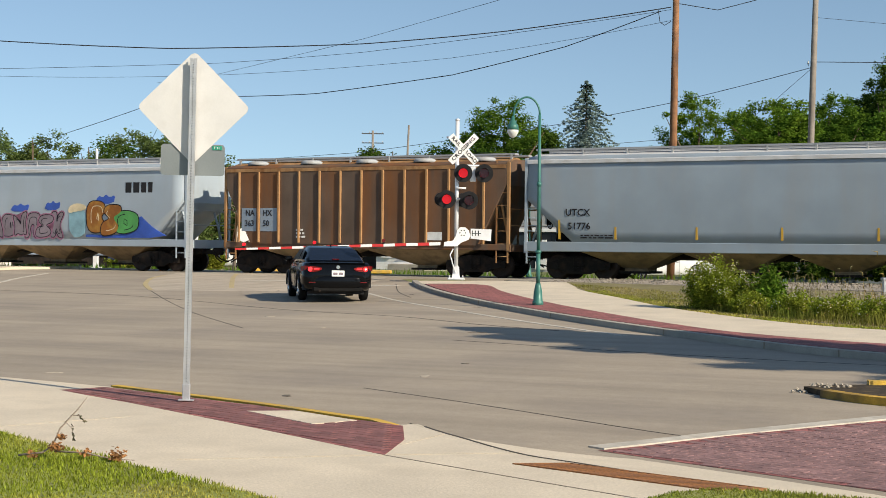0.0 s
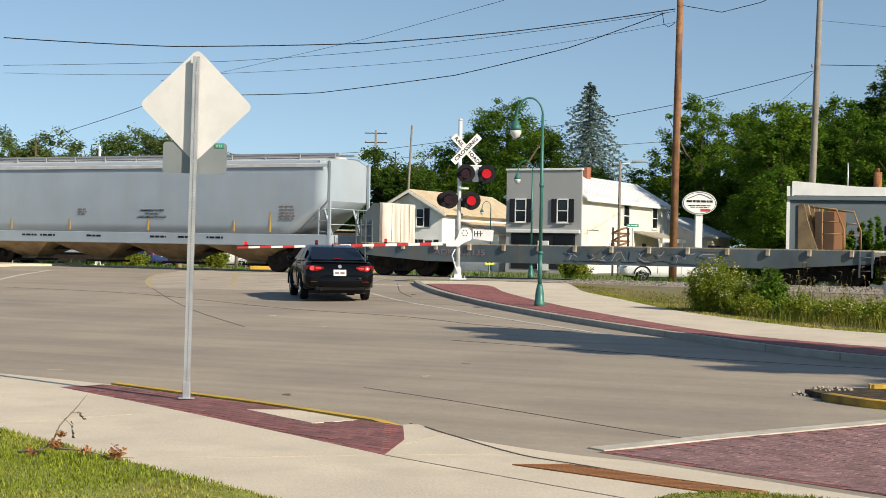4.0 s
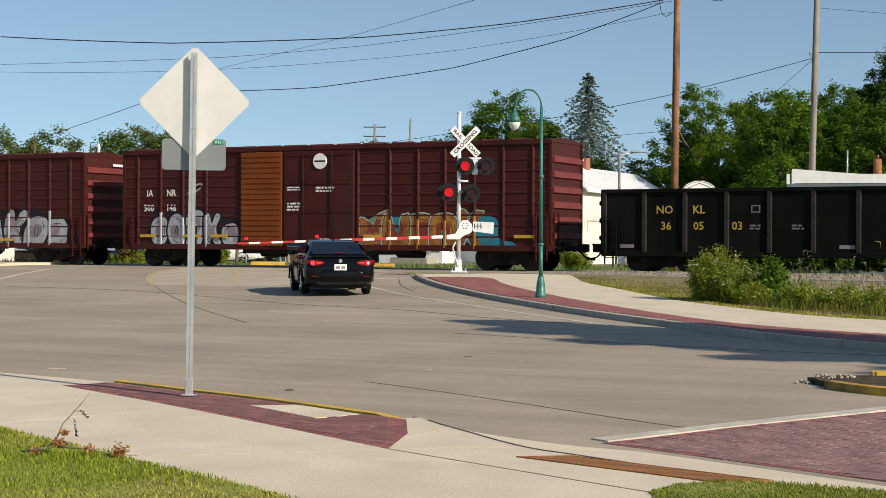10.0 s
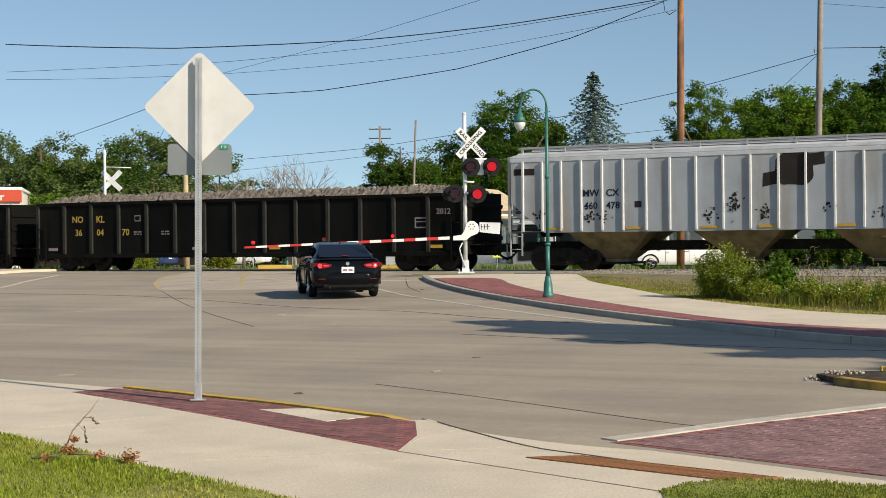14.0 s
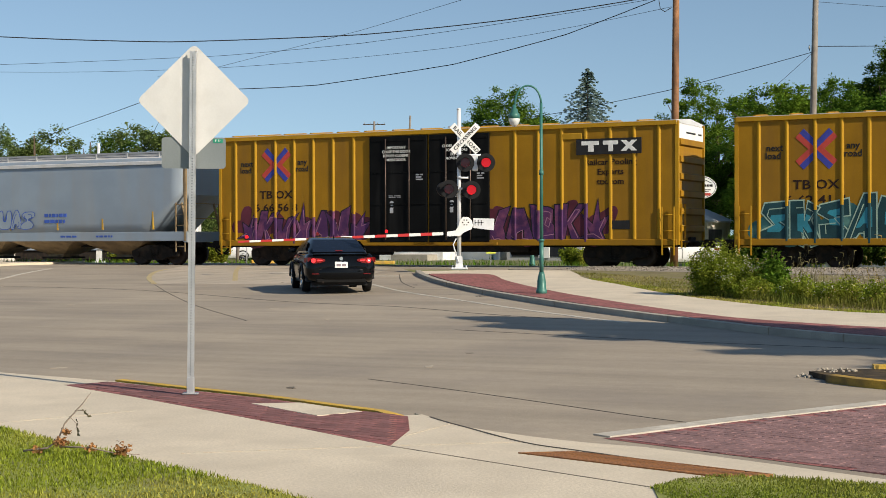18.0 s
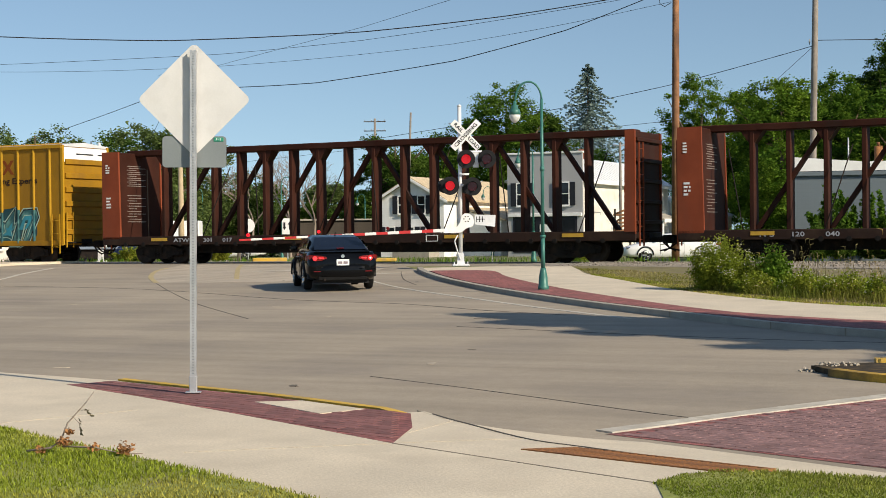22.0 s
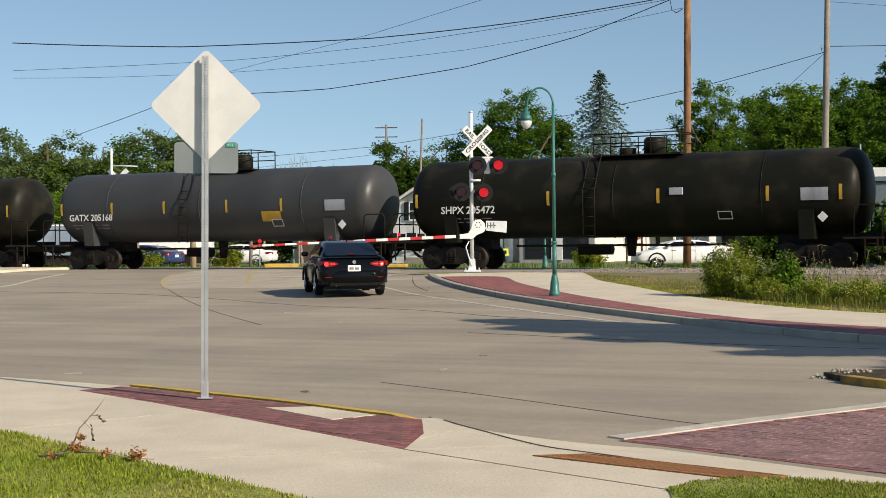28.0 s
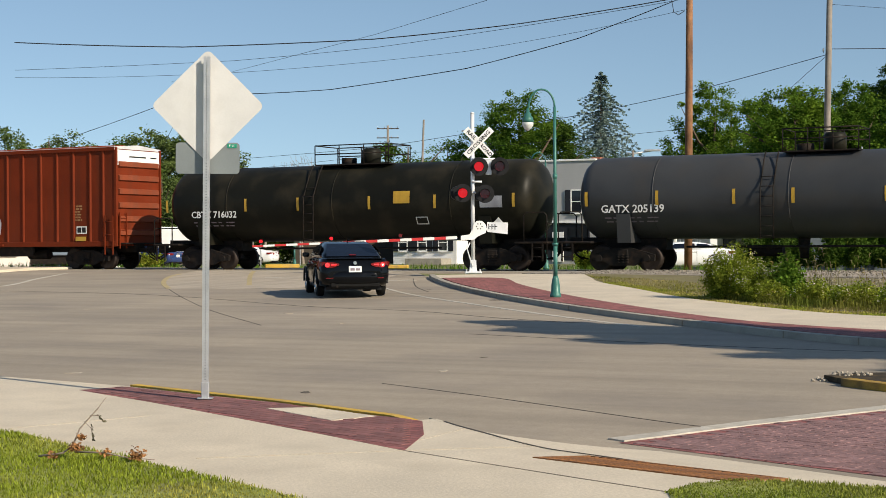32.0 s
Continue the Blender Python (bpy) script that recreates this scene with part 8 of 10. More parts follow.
letters("marker_text", "F 11", 0.032, M["ink_white"], tagp, pose(0.237, 0.060, 2.465, 90, 0, 0))
for z in (2.31, 2.56, 3.16):
    part("bolt", Shape().tube([(0, -0.03, z), (0, -0.015, z)], 0.009, 6), M["galv"], sg)
part("spacer", Shape().box(-0.02, 0.02, 0.015, 0.067, 2.31, 2.35).box(-0.02, 0.02, 0.015, 0.055, 3.11, 3.15), M["galv"], sg)

LENSES = []


def two_faced(parent, name, label, x, y, z, r, depth, side_no):
    """A lens with a lit face to the front and a dark one behind, that can turn between them."""
    lens = part(name, Shape().tube([(0, 0, 0), (0, -depth, 0)], r, 20), M["lens_on"], parent, label, pose(x, y, z))
    lens.data.materials.append(M["lens_off"])
    bm = bmesh.new()
    bm.from_mesh(lens.data)
    k = len(bm.faces)
    bm.from_mesh(Shape().tube([(0, 0.0, 0), (0, depth, 0)], r, 20).mesh("lens_dark"))
    bm.faces.ensure_lookup_table()
    for f in bm.faces[k:]:
        f.material_index = 1
    bm.to_mesh(lens.data)
    bm.free()
    LENSES.append((lens, (x, y, z), side_no))


def flasher(parent, x, y, z, side_no, size=0.3, face=-1, mast=None):
    """A hooded red lamp with a round background. Its lens has a lit and a dark face and turns between them."""
    h = part("lamp_housing", Shape().tube([(x, y, z), (x, y - face * -0.02, z)], size, 24).tube([(x, y + 0.02, z), (x, y + 0.16, z)], [size * 0.55, size * 0.35], 16), M["black"], parent, "black round signal background")
    hood, n = Shape(), 14
    r = size * 0.55
    ring = lambda d, q: [(x + q * math.cos(math.pi * (-0.12 + 1.24 * k / n)), y - d, z + q * math.sin(math.pi * (-0.12 + 1.24 * k / n))) for k in range(n + 1)]
    a, b, c, e = ring(0.02, r), ring(0.26, r), ring(0.26, r + 0.012), ring(0.02, r + 0.012)
    m = n + 1
    hood.add(a + b + c + e, [(i + 1 + o1 * m, i + o1 * m, i + o2 * m, i + 1 + o2 * m) for i in range(n) for o1, o2 in ((0, 1), (1, 2), (2, 3))], True)
    part("hood", hood, M["black"], h)
    two_faced(h, "lens", "round red signal lens", x, y - 0.03, z, r * 0.93, 0.012, side_no)
    return h


def crossbuck(parent, x, y, z, face=-1, text=True, size=1.0):
    for a, body in ((46, "CROSSING"), (-46, "RAILROAD")):
        m = pose(x, y - (0.012 if a > 0 else 0.0), z, 0, -a, 0)
        b = part("crossbuck_blade", Shape().bevel_box(-0.61 * size, 0.61 * size, -0.006, 0.004, -0.114 * size, 0.114 * size, 0.01), M["white"], parent, "white crossbuck blade", m)
        if text:
            if a < 0:
                for half_word, dx in (("RAIL", -0.34), ("ROAD", 0.34)):
                    letters("lettering", half_word, 0.17, M["ink_black"], b, pose(dx, -0.012, 0, 90, 0, 0), wide=1.1)
            else:
                letters("lettering", body, 0.17, M["ink_black"], b, pose(0, -0.014, 0, 90, 0, 0), wide=1.25)


sig = thing("crossing_signal", "white railway crossing signal with crossbuck, red flashers and gate", "railway signal", pose(0.74, 49.2, 0.545))
part("mast", Shape().tube([(0, 0, 0.35), (0, 0, 5.2)], 0.065, 14), M["alu"], sig)
part("base", Shape().bevel_box(-0.28, 0.28, -0.28, 0.28, -0.02, 0.05, 0.02).loft([[(a, -a, z), (-a, -a, z), (-a, a, z), (a, a, z)] for a, z in ((0.13, 0.05), (0.11, 0.2), (0.1, 0.42))], False), M["alu"], sig, fix=True)
for a, b in ((-0.22, -0.22), (0.22, -0.22), (0.22, 0.22), (-0.22, 0.22)):
    part("anchor_bolt", Shape().tube([(a, b, -0.03), (a, b, 0.13)], 0.022, 6), M["galv"], sig)
part("cap", Shape().tube([(0, 0, 5.2), (0, 0, 5.24), (0, 0, 5.27)], [0.075, 0.07, 0.02], 12), M["alu"], sig)
crossbuck(sig, 0.2, -0.1, 4.26)
part("bell", Shape().tube([(-0.35, 0.05, 4.66), (-0.1, 0, 4.62), (0, 0, 4.6)], [0.03, 0.03, 0.03], 8), M["alu"], sig)
part("lamp_arm", Shape().tube([(-0.02, -0.1, 3.72), (0.72, -0.1, 3.72)], 0.035, 8).bevel_box(0.42, 0.62, -0.12, 0.05, 3.2, 3.72, 0.02).tube([(0.3, -0.1, 2.98), (-0.05, -0.1, 2.98)], 0.035, 8).tube([(-0.35, -0.05, 2.62), (0.42, -0.05, 2.62)], 0.035, 8), M["alu"], sig)
flasher(sig, 0.2, -0.2, 3.47, 0)
flasher(sig, 0.88, -0.2, 3.47, 1)
flasher(sig, -0.33, -0.2, 2.61, 0, 0.3)
flasher(sig, 0.4, -0.2, 2.58, 1, 0.3)
part("rear_hood", Shape().tube([(0.2, 0.05, 2.6), (0.2, 0.35, 2.6)], [0.22, 0.24], 16).tube([(-0.5, 0.05, 2.62), (-0.5, 0.35, 2.62)], [0.22, 0.24], 16), M["black"], sig)
gm = part("gate_mechanism", Shape().prism([(-0.4, 1.08), (0.02, 1.08), (0.16, 1.2), (0.4, 1.3), (0.45, 1.42), (0.4, 1.6), (0.28, 1.7), (0.12, 1.7), (0.02, 1.6), (-0.02, 1.42), (-0.12, 1.26), (-0.4, 1.22)], -0.34, -0.1), M["white"], sig, "white cast gate mechanism", fix=True)
for k in range(6):
    a = k * math.pi / 3
    part("boss", Shape().tube([(0.2 + 0.09 * math.cos(a), -0.35, 1.52 + 0.09 * math.sin(a)), (0.2 + 0.09 * math.cos(a), -0.338, 1.52 + 0.09 * math.sin(a))], 0.022, 6), M["black"], gm)
cw = part("counterweight", Shape().prism([(0.46, 1.34), (1.12, 1.26), (1.14, 1.64), (0.46, 1.66)], -0.3, -0.2), M["alu"], sig, "white counterweight plate with dark bars", fix=True)
for k in range(3):
    part("bar_mark", Shape().box(0.5 + k * 0.1, 0.525 + k * 0.1, -0.306, -0.3, 1.42, 1.6).box(0.5 + k * 0.1, 0.59 + k * 0.1, -0.306, -0.3, 1.5, 1.52), M["ink_black"], cw)
part("cable", Shape().tube([(-0.1, -0.12, 1.0), (-0.2, -0.14, 0.8), (-0.1, -0.16, 0.45), (-0.02, -0.14, 0.2)], 0.022, 6), M["alu"], sig)
arm = thing("gate_arm", "lowered red and white striped gate arm with red lamps", "barrier", pose(0.42, 48.98, 1.71, 0, -2.1, 0))
n = 18
for k in range(n):
    x0 = -0.2 - k * 0.372
    t = 1 - 0.4 * k / n
    part("arm_segment", Shape().bevel_box(x0 - 0.372, x0, -0.02, 0.02, -0.052 * t, 0.052 * t, 0.006), M["arm_red"] if k % 2 else M["arm_white"], arm)
for x, no in ((-6.6, None), (-4.3, 0), (-2.05, 1)):
    la = part("arm_lamp", Shape().bevel_box(x - 0.05, x + 0.05, -0.05, 0.05, 0.05, 0.11, 0.015), M["black"], arm)
    if no is None:
        part("arm_lens", Shape().tube([(x, -0.07, 0.15), (x, 0.07, 0.15)], 0.055, 14), M["lens_on"], la)
    else:
        two_faced(la, "arm_lens", "round red arm lens", x, 0.0, 0.15, 0.055, 0.06, no)

sig2 = thing("crossing_signal", "far crossing signal seen from behind, with red flashers", "railway signal", pose(-16.85, 75.1, 0.4, 0, 0, 0))
part("mast", Shape().tube([(0, 0, 0), (0, 0, 5.95)], 0.065, 12), M["alu"], sig2)
part("base", Shape().bevel_box(-0.28, 0.28, -0.28, 0.28, -0.02, 0.06, 0.02).bevel_box(-0.13, 0.13, -0.13, 0.13, 0.06, 0.6, 0.02), M["alu"], sig2)
part("top_arm", Shape().tube([(0, 0, 5.1), (1.3, 0, 5.05)], 0.03, 6), M["alu"], sig2)
for a in (45, -45):
    part("crossbuck_blade", Shape().bevel_box(-0.66, 0.66, 0.05, 0.06, -0.125, 0.125, 0.01), M["alu"], sig2, "bare back of a crossbuck blade", pose(0.3, 0.05 if a > 0 else 0.07, 4.42, 0, a, 0))
part("lamp_arm", Shape().tube([(-0.6, 0, 3.0), (0.6, 0, 3.0)], 0.035, 6), M["alu"], sig2)
flasher(sig2, -0.5, -0.2, 2.95, 0, 0.28)
flasher(sig2, 0.16, -0.2, 2.95, 1, 0.28)
part("rear_hood", Shape().tube([(0.55, 0, 2.95), (0.75, 0.02, 2.95)], [0.2, 0.24], 14), M["galv"], sig2)
part("gate_mechanism", Shape().bevel_box(-0.3, 0.35, -0.3, 0.2, 0.7, 1.5, 0.06), M["alu"], sig2)


def street_lamp(m):
    """A green fluted post with a swan-neck arm and a hanging lantern."""
    t = thing("street_lamp", "teal green street lamp with swan neck and hanging lantern", "street lamp", m, "green street lamps")
    part("base", Shape().tube([(0, 0, -0.02), (0, 0, 0.08), (0, 0, 0.1), (0, 0, 0.3), (0, 0, 0.42), (0, 0, 0.5)], [0.13, 0.13, 0.11, 0.1, 0.075, 0.06], 14), M["green_post"], t)
    part("shaft", Shape().tube([(0, 0, 0.48), (0, 0, 1.2)], 0.05, 12).tube([(0, 0, 1.2), (0, 0, 1.26)], 0.07, 12).tube([(0, 0, 1.26), (0, 0, 4.4)], [0.044, 0.034], 12), M["green_post"], t)
    part("collar", Shape().tube([(0, 0, 2.74), (0, 0, 2.84)], 0.056, 10), M["green_post"], t)
    n = 14
    arc = [(-0.3 + 0.3 * math.cos(math.pi * k / n), 0, 4.4 + 0.4 * math.sin(math.pi * k / n)) for k in range(n + 1)] + [(-0.62, 0, 4.3)]
    part("swan_neck", Shape().tube(arc, 0.024, 8), M["green_post"], t)
    la = part("lantern_cap", Shape().tube([(-0.62, 0, 4.36), (-0.62, 0, 4.26), (-0.62, 0, 4.25), (-0.62, 0, 4.18), (-0.62, 0, 4.16), (-0.62, 0, 4.04)], [0.03, 0.045, 0.08, 0.085, 0.12, 0.14], 14), M["green_post"], t)
    part("globe", Shape().tube([(-0.62, 0, 4.05), (-0.62, 0, 3.98), (-0.62, 0, 3.9), (-0.62, 0, 3.85)], [0.135, 0.13, 0.085, 0.02], 14), M["milk_glass"], la, "frosted glass globe")
    return t


lamp = street_lamp(pose(2.42, 34.7, land(2.42, 34.7) + 0.097))
for x, y, rz in ((3.94, 62.0, 0), (-5.8, 120, 0), (-31.8, 119, 180), (-16.1, 103, 0), (-8.9, 85.7, 180), (3.8, 105, 0), (17.3, 111, 90)):
    copy_thing(lamp, pose(x, y, land(x, y), 0, 0, rz))


def utility_pole(x, y, z, height, r, mat, label, arms=(), lean=0.0):
    t = thing("utility_pole", label, "utility pole", pose(x, y, z))
    part("pole", Shape().tube([(0, 0, -0.3), (lean * 0.5, 0, height * 0.5), (lean, 0, height)], [r, r * 0.9, r * 0.72], 12), M[mat], t)
    for za, w in arms:
        part("crossarm", Shape().bevel_box(-w, w, -0.06, 0.06, za - 0.05, za + 0.05, 0.01), M["dark_wall"], t)
        for k in range(4):
            xx = -w * 0.9 + k * w * 0.6
            part("insulator", Shape().tube([(xx, 0, za + 0.06), (xx, 0, za + 0.24)], [0.05, 0.03], 8), M["galv"], t)
    return t


utility_pole(9.78, 61.95, 0.1, 14.5, 0.17, "pole_brown", "tall brown wooden utility pole", lean=0.15)
utility_pole(19.85, 79.9, -0.2, 19.0, 0.19, "pole_grey", "tall grey weathered utility pole", ((11.7, 0.0),), lean=0.45)
part_pole = utility_pole(-12.3, 72.1, 0.3, 4.65, 0.15, "pole_tan", "short fresh wooden post")
utility_pole(-7.0, 170, 0, 14.8, 0.17, "pole_grey", "distant utility pole with two crossarms", ((14.45, 1.25), (13.4, 1.25)))
utility_pole(-2.35, 112, 0, 10.7, 0.1, "pole_grey", "distant bare utility pole", lean=0.42)
utility_pole(-10.9, 82.0, 0.0, 4.9, 0.1, "pole_grey", "thin grey post by the road", lean=0.25)
utility_pole(-17.6, 85.0, 0.0, 4.2, 0.1, "pole_grey", "thin grey post by the road", lean=-0.1)
utility_pole(11.2, 92.0, 0.1, 7.0, 0.1, "pole_grey", "grey post with a long street light arm")


def wire(points, r=0.018, sag=0.0, label="black sagging overhead cable in the sky"):
    pts = []
    for (a, b) in zip(points, points[1:]):
        a, b = Vector(a), Vector(b)
        for k in range(10):
            t = k / 10
            pts.append(a.lerp(b, t) - Vector((0, 0, sag * 4 * t * (1 - t))))
    pts.append(Vector(points[-1]))
    return tagged(part("overhead_cable", Shape().tube(pts, r, 5, False), M["wire"]), label, "cable")


# ---- cables, vehicles, buildings, signs ----
WIRE3 = [(-28.91, 100.16, 7.45), (-22.84, 95.12, 8.74), (-17.36, 88.08, 9.54), (-13.23, 80.06, 9.29), (-9.74, 74.03, 8.93), (-5.53, 70.01, 8.7), (0.73, 65.97, 9.17), (5.51, 63.94, 10.19), (9.28, 61.91, 11.43)]
for pts, r, sag in (([(-17.97, 62.09, 9.92), (-10.98, 62.04, 9.68), (-3.06, 61.99, 9.95), (3.0, 61.95, 10.55), (9.7, 61.91, 11.6)], 0.03, 0.03),
                    ([(-21.73, 75.11, 10.29), (-10.31, 72.04, 10.32), (-3.35, 67.99, 10.38), (3.1, 63.95, 10.72), (9.7, 61.91, 11.5)], 0.014, 0.02),
                    ([(-21.72, 75.11, 9.92), (-10.3, 72.04, 9.75), (0.72, 65.97, 9.92), (9.7, 61.91, 11.05)], 0.012, 0.08),
                    (WIRE3, 0.026, 0.02),
                    ([(-17.0, 92, 11.5), (-13.21, 90.06, 11.8), (-3.7, 75.0, 11.94), (2.55, 59.96, 11.5)], 0.014, 0.0),
                    ([(-21.93, 150.11, 9.95), (-5.82, 120.01, 9.16), (7.51, 94.93, 9.41), (13.74, 84.89, 10.0), (20.01, 79.85, 11.38)], 0.026, 0.03),
                    ([(-20.79, 150.11, 8.94), (-6.3, 130.01, 9.11), (8.72, 109.92, 9.0), (15.38, 94.88, 8.67)], 0.02, 0.03),
                    ([(9.86, 61.91, 11.77), (11.61, 61.9, 11.5), (13.24, 61.89, 11.94), (15, 61.9, 12.8)], 0.022, 0.0), ([(20.13, 79.85, 11.68), (30.0, 79.8, 11.7)], 0.028, 0.0),
                    ([(20.13, 79.85, 11.44), (22.74, 99.83, 11.75), (23.93, 119.82, 11.18)], 0.02, 0.0), ([(20.2, 79.85, 14.05), (24, 79.8, 13.75), (30, 79.8, 13.3)], 0.014, 0.0),
                    ([(9.16, 61.92, 11.48), (9.24, 61.91, 10.97), (9.43, 61.91, 10.85), (9.7, 61.91, 11.02)], 0.02, 0.0), ([(-12.88, 70.05, 7.07), (-14.3, 70.06, 4.29), (-15.6, 70.07, 0.4)], 0.012, 0.0)):
    wire(pts, r * 0.72, sag)


# ---- vehicles ----
WHEEL_PROFILE = ((0.0, 0.0), (0.08, 0.0), (0.1, 0.05), (0.1, 0.2), (0.08, 0.27))


def road_wheel(parent, x, y, r, w, face):
    t = Shape()
    n = 28
    prof = [(w / 2, r * 0.66), (w / 2 - 0.01, r * 0.93), (w / 2 - 0.04, r), (-w / 2 + 0.04, r), (-w / 2 + 0.01, r * 0.93), (-w / 2, r * 0.66)]
    t.loft([[(d, q * math.cos(2 * math.pi * k / n), q * math.sin(2 * math.pi * k / n)) for k in range(n)] for d, q in prof], True, True)
    wh = part("wheel", t, M["tyre"], parent, "", pose(x, y, r), fix=True)
    rim = Shape()
    d = face * (w / 2 + 0.004)
    ring = [(d, r * 0.64 * math.cos(2 * math.pi * k / n), r * 0.64 * math.sin(2 * math.pi * k / n)) for k in range(n + 1)]
    rim.tube(ring, 0.014, 5, False)
    for k in range(5):
        a = 2 * math.pi * k / 5
        for da in (-0.14, 0.14):
            rim.tube([(d, 0.05 * math.cos(a), 0.05 * math.sin(a)), (d, r * 0.62 * math.cos(a + da), r * 0.62 * math.sin(a + da))], 0.016, 5)
    rim.tube([(d - 0.01, 0, 0), (d + 0.012, 0, 0)], 0.06, 10)
    part("rim", rim, M["chrome"], wh)
    return wh


def motor_car(name, label, m, paint, lit=False, coupe=False):
    """A car along +y: lofted body, glasshouse, wheels, lamps and trim."""
    c = thing(name, label, "car", m)
    # y, half width low, z low, half width at the waist, z waist, half width at the top of the body, z top
    st = [(-2.33, 0.60, 0.42, 0.66, 0.58, 0.60, 0.68), (-2.3, 0.72, 0.36, 0.8, 0.6, 0.7, 0.9), (-2.18, 0.8, 0.3, 0.86, 0.64, 0.76, 0.985), (-1.9, 0.83, 0.24, 0.885, 0.68, 0.79, 1.0),
          (-1.45, 0.84, 0.22, 0.89, 0.7, 0.81, 0.995), (-0.6, 0.84, 0.2, 0.89, 0.7, 0.82, 0.985), (0.5, 0.84, 0.2, 0.89, 0.7, 0.82, 0.98), (1.1, 0.84, 0.2, 0.885, 0.68, 0.8, 0.95),
          (1.6, 0.83, 0.22, 0.88, 0.64, 0.74, 0.86), (2.0, 0.8, 0.26, 0.84, 0.58, 0.68, 0.76), (2.22, 0.7, 0.3, 0.74, 0.52, 0.6, 0.68), (2.32, 0.5, 0.34, 0.54, 0.5, 0.48, 0.6)]
    if not coupe:
        st = [(y, a, b, w, z, h, t - 0.035) for y, a, b, w, z, h, t in st]
    if coupe:
        st = [(y, a, b, w, z, h, t - (0.03 if y < -0.5 else 0.02)) for y, a, b, w, z, h, t in st]
    rings = []
    for y, a, zl, w, zw, h, zt in st:
        half = [(a * 0.9, zl), (a, zl + 0.04), (w * 0.99, (zl + zw) / 2), (w, zw), (w * 0.985, (zw + zt) / 2), (h + 0.03, zt - 0.03), (h, zt), (h * 0.5, zt + 0.015)]
        rings.append([(x, y, z) for x, z in half] + [(-x, y, z) for x, z in half[::-1]])
    body = part("body", Shape().loft(rings, True, True), paint, c, fix=True)
    zr = 1.32 if coupe else 1.385
    gh = [(-1.92, 0.68, 0.965, 0.66, 0.975), (-1.5, 0.77, 0.975, 0.64, 1.13), (-1.0, 0.79, 0.98, 0.6, zr - 0.09), (-0.55, 0.8, 1.0, 0.57, zr - 0.015), (0.0, 0.8, 0.99, 0.575, zr), (0.4, 0.8, 0.98, 0.575, zr - 0.03),
          (0.75, 0.79, 0.97, 0.6, zr - 0.15), (1.25, 0.76, 0.94, 0.68, 1.02), (1.5, 0.7, 0.9, 0.66, 0.93)]
    rings = [[(b, y, zb - 0.03), ((b + t) / 2 + 0.02, y, (zb + zt) / 2), (t, y, zt - 0.02), (t - 0.06, y, zt), (-t + 0.06, y, zt), (-t, y, zt - 0.02), (-(b + t) / 2 - 0.02, y, (zb + zt) / 2), (-b, y, zb - 0.03)] for y, b, zb, t, zt in gh]
    part("cabin", Shape().loft(rings, True, True), paint, c, fix=True)
    k = 0.012
    part("rear_window", Shape().add([(-0.66, -1.86, 1.0), (0.66, -1.86, 1.0), (0.63, -1.5, 1.13), (0.55, -1.0, zr - 0.08), (-0.55, -1.0, zr - 0.08), (-0.63, -1.5, 1.13)], [(0, 1, 2, 5), (5, 2, 3, 4)]), M["car_glass"], c, "dark tinted rear window", pose(0, -0.012, 0.014))
    part("windscreen", Shape().add([(0.66, 1.3, 1.0), (-0.66, 1.3, 1.0), (-0.53, 0.62, zr - 0.1), (0.53, 0.62, zr - 0.1)], [(0, 1, 2, 3)]), M["pane"], c, "", pose(0, 0.02, 0.02))
    for sx in (-1, 1):
        for pts in ([(-1.35, 1.05), (-0.52, 1.03), (-0.5, zr - 0.09), (-0.95, zr - 0.12)], [(-0.42, 1.03), (0.98, 1.0), (0.5, zr - 0.1), (-0.4, zr - 0.08)]):
            o = [(sx * (0.8 + k - (z - 1.0) * 0.52), y, z) for y, z in pts]
            part("side_window", Shape().add(o, [(0, 1, 2, 3) if sx > 0 else (3, 2, 1, 0)]), M["car_glass"], c)
        part("door_mirror", Shape().bevel_box(sx * 0.93 - 0.09, sx * 0.93 + 0.09, 0.72, 0.86, 0.98, 1.1, 0.03), paint, c)
        part("door_handle", Shape().bevel_box(sx * 0.885 - 0.012, sx * 0.885 + 0.022, -0.45, -0.25, 0.82, 0.85, 0.008).bevel_box(sx * 0.885 - 0.012, sx * 0.885 + 0.022, 0.45, 0.65, 0.8, 0.83, 0.008), M["chrome"], c)
        part("door_gap", Shape().box(sx * 0.89 - 0.006, sx * 0.89 + 0.003, -0.48, -0.47, 0.35, 1.0), M["black"], c)
        part("door_gap", Shape().box(sx * 0.89 - 0.006, sx * 0.89 + 0.003, 0.62, 0.63, 0.35, 0.98), M["black"], c)
        for y in (-1.33, 1.33):
            road_wheel(c, sx * 0.775, y, 0.325, 0.2, sx)
            arch = [(sx * 0.886, y + 0.38 * math.cos(math.pi * j / 12), 0.325 + 0.38 * math.sin(math.pi * j / 12)) for j in range(13)]
            part("wheel_arch", Shape().tube(arch, 0.035, 6, False), M["black"], c)
        secs = ((0.4, -2.335, -2.22, 0.79, 0.83), (0.52, -2.335, -2.2, 0.745, 0.86), (0.7, -2.315, -2.15, 0.73, 0.875), (0.82, -2.235, -2.05, 0.735, 0.88), (0.892, -2.08, -1.95, 0.76, 0.87))
        tl = part("tail_lamp", Shape().loft([[(sx * x, y0, z0), (sx * x, y1, z0), (sx * x, y1, z1), (sx * x, y0, z1)] for x, y0, y1, z0, z1 in secs], False), M["tail_red"], c, "red tail lamp", fix=True)
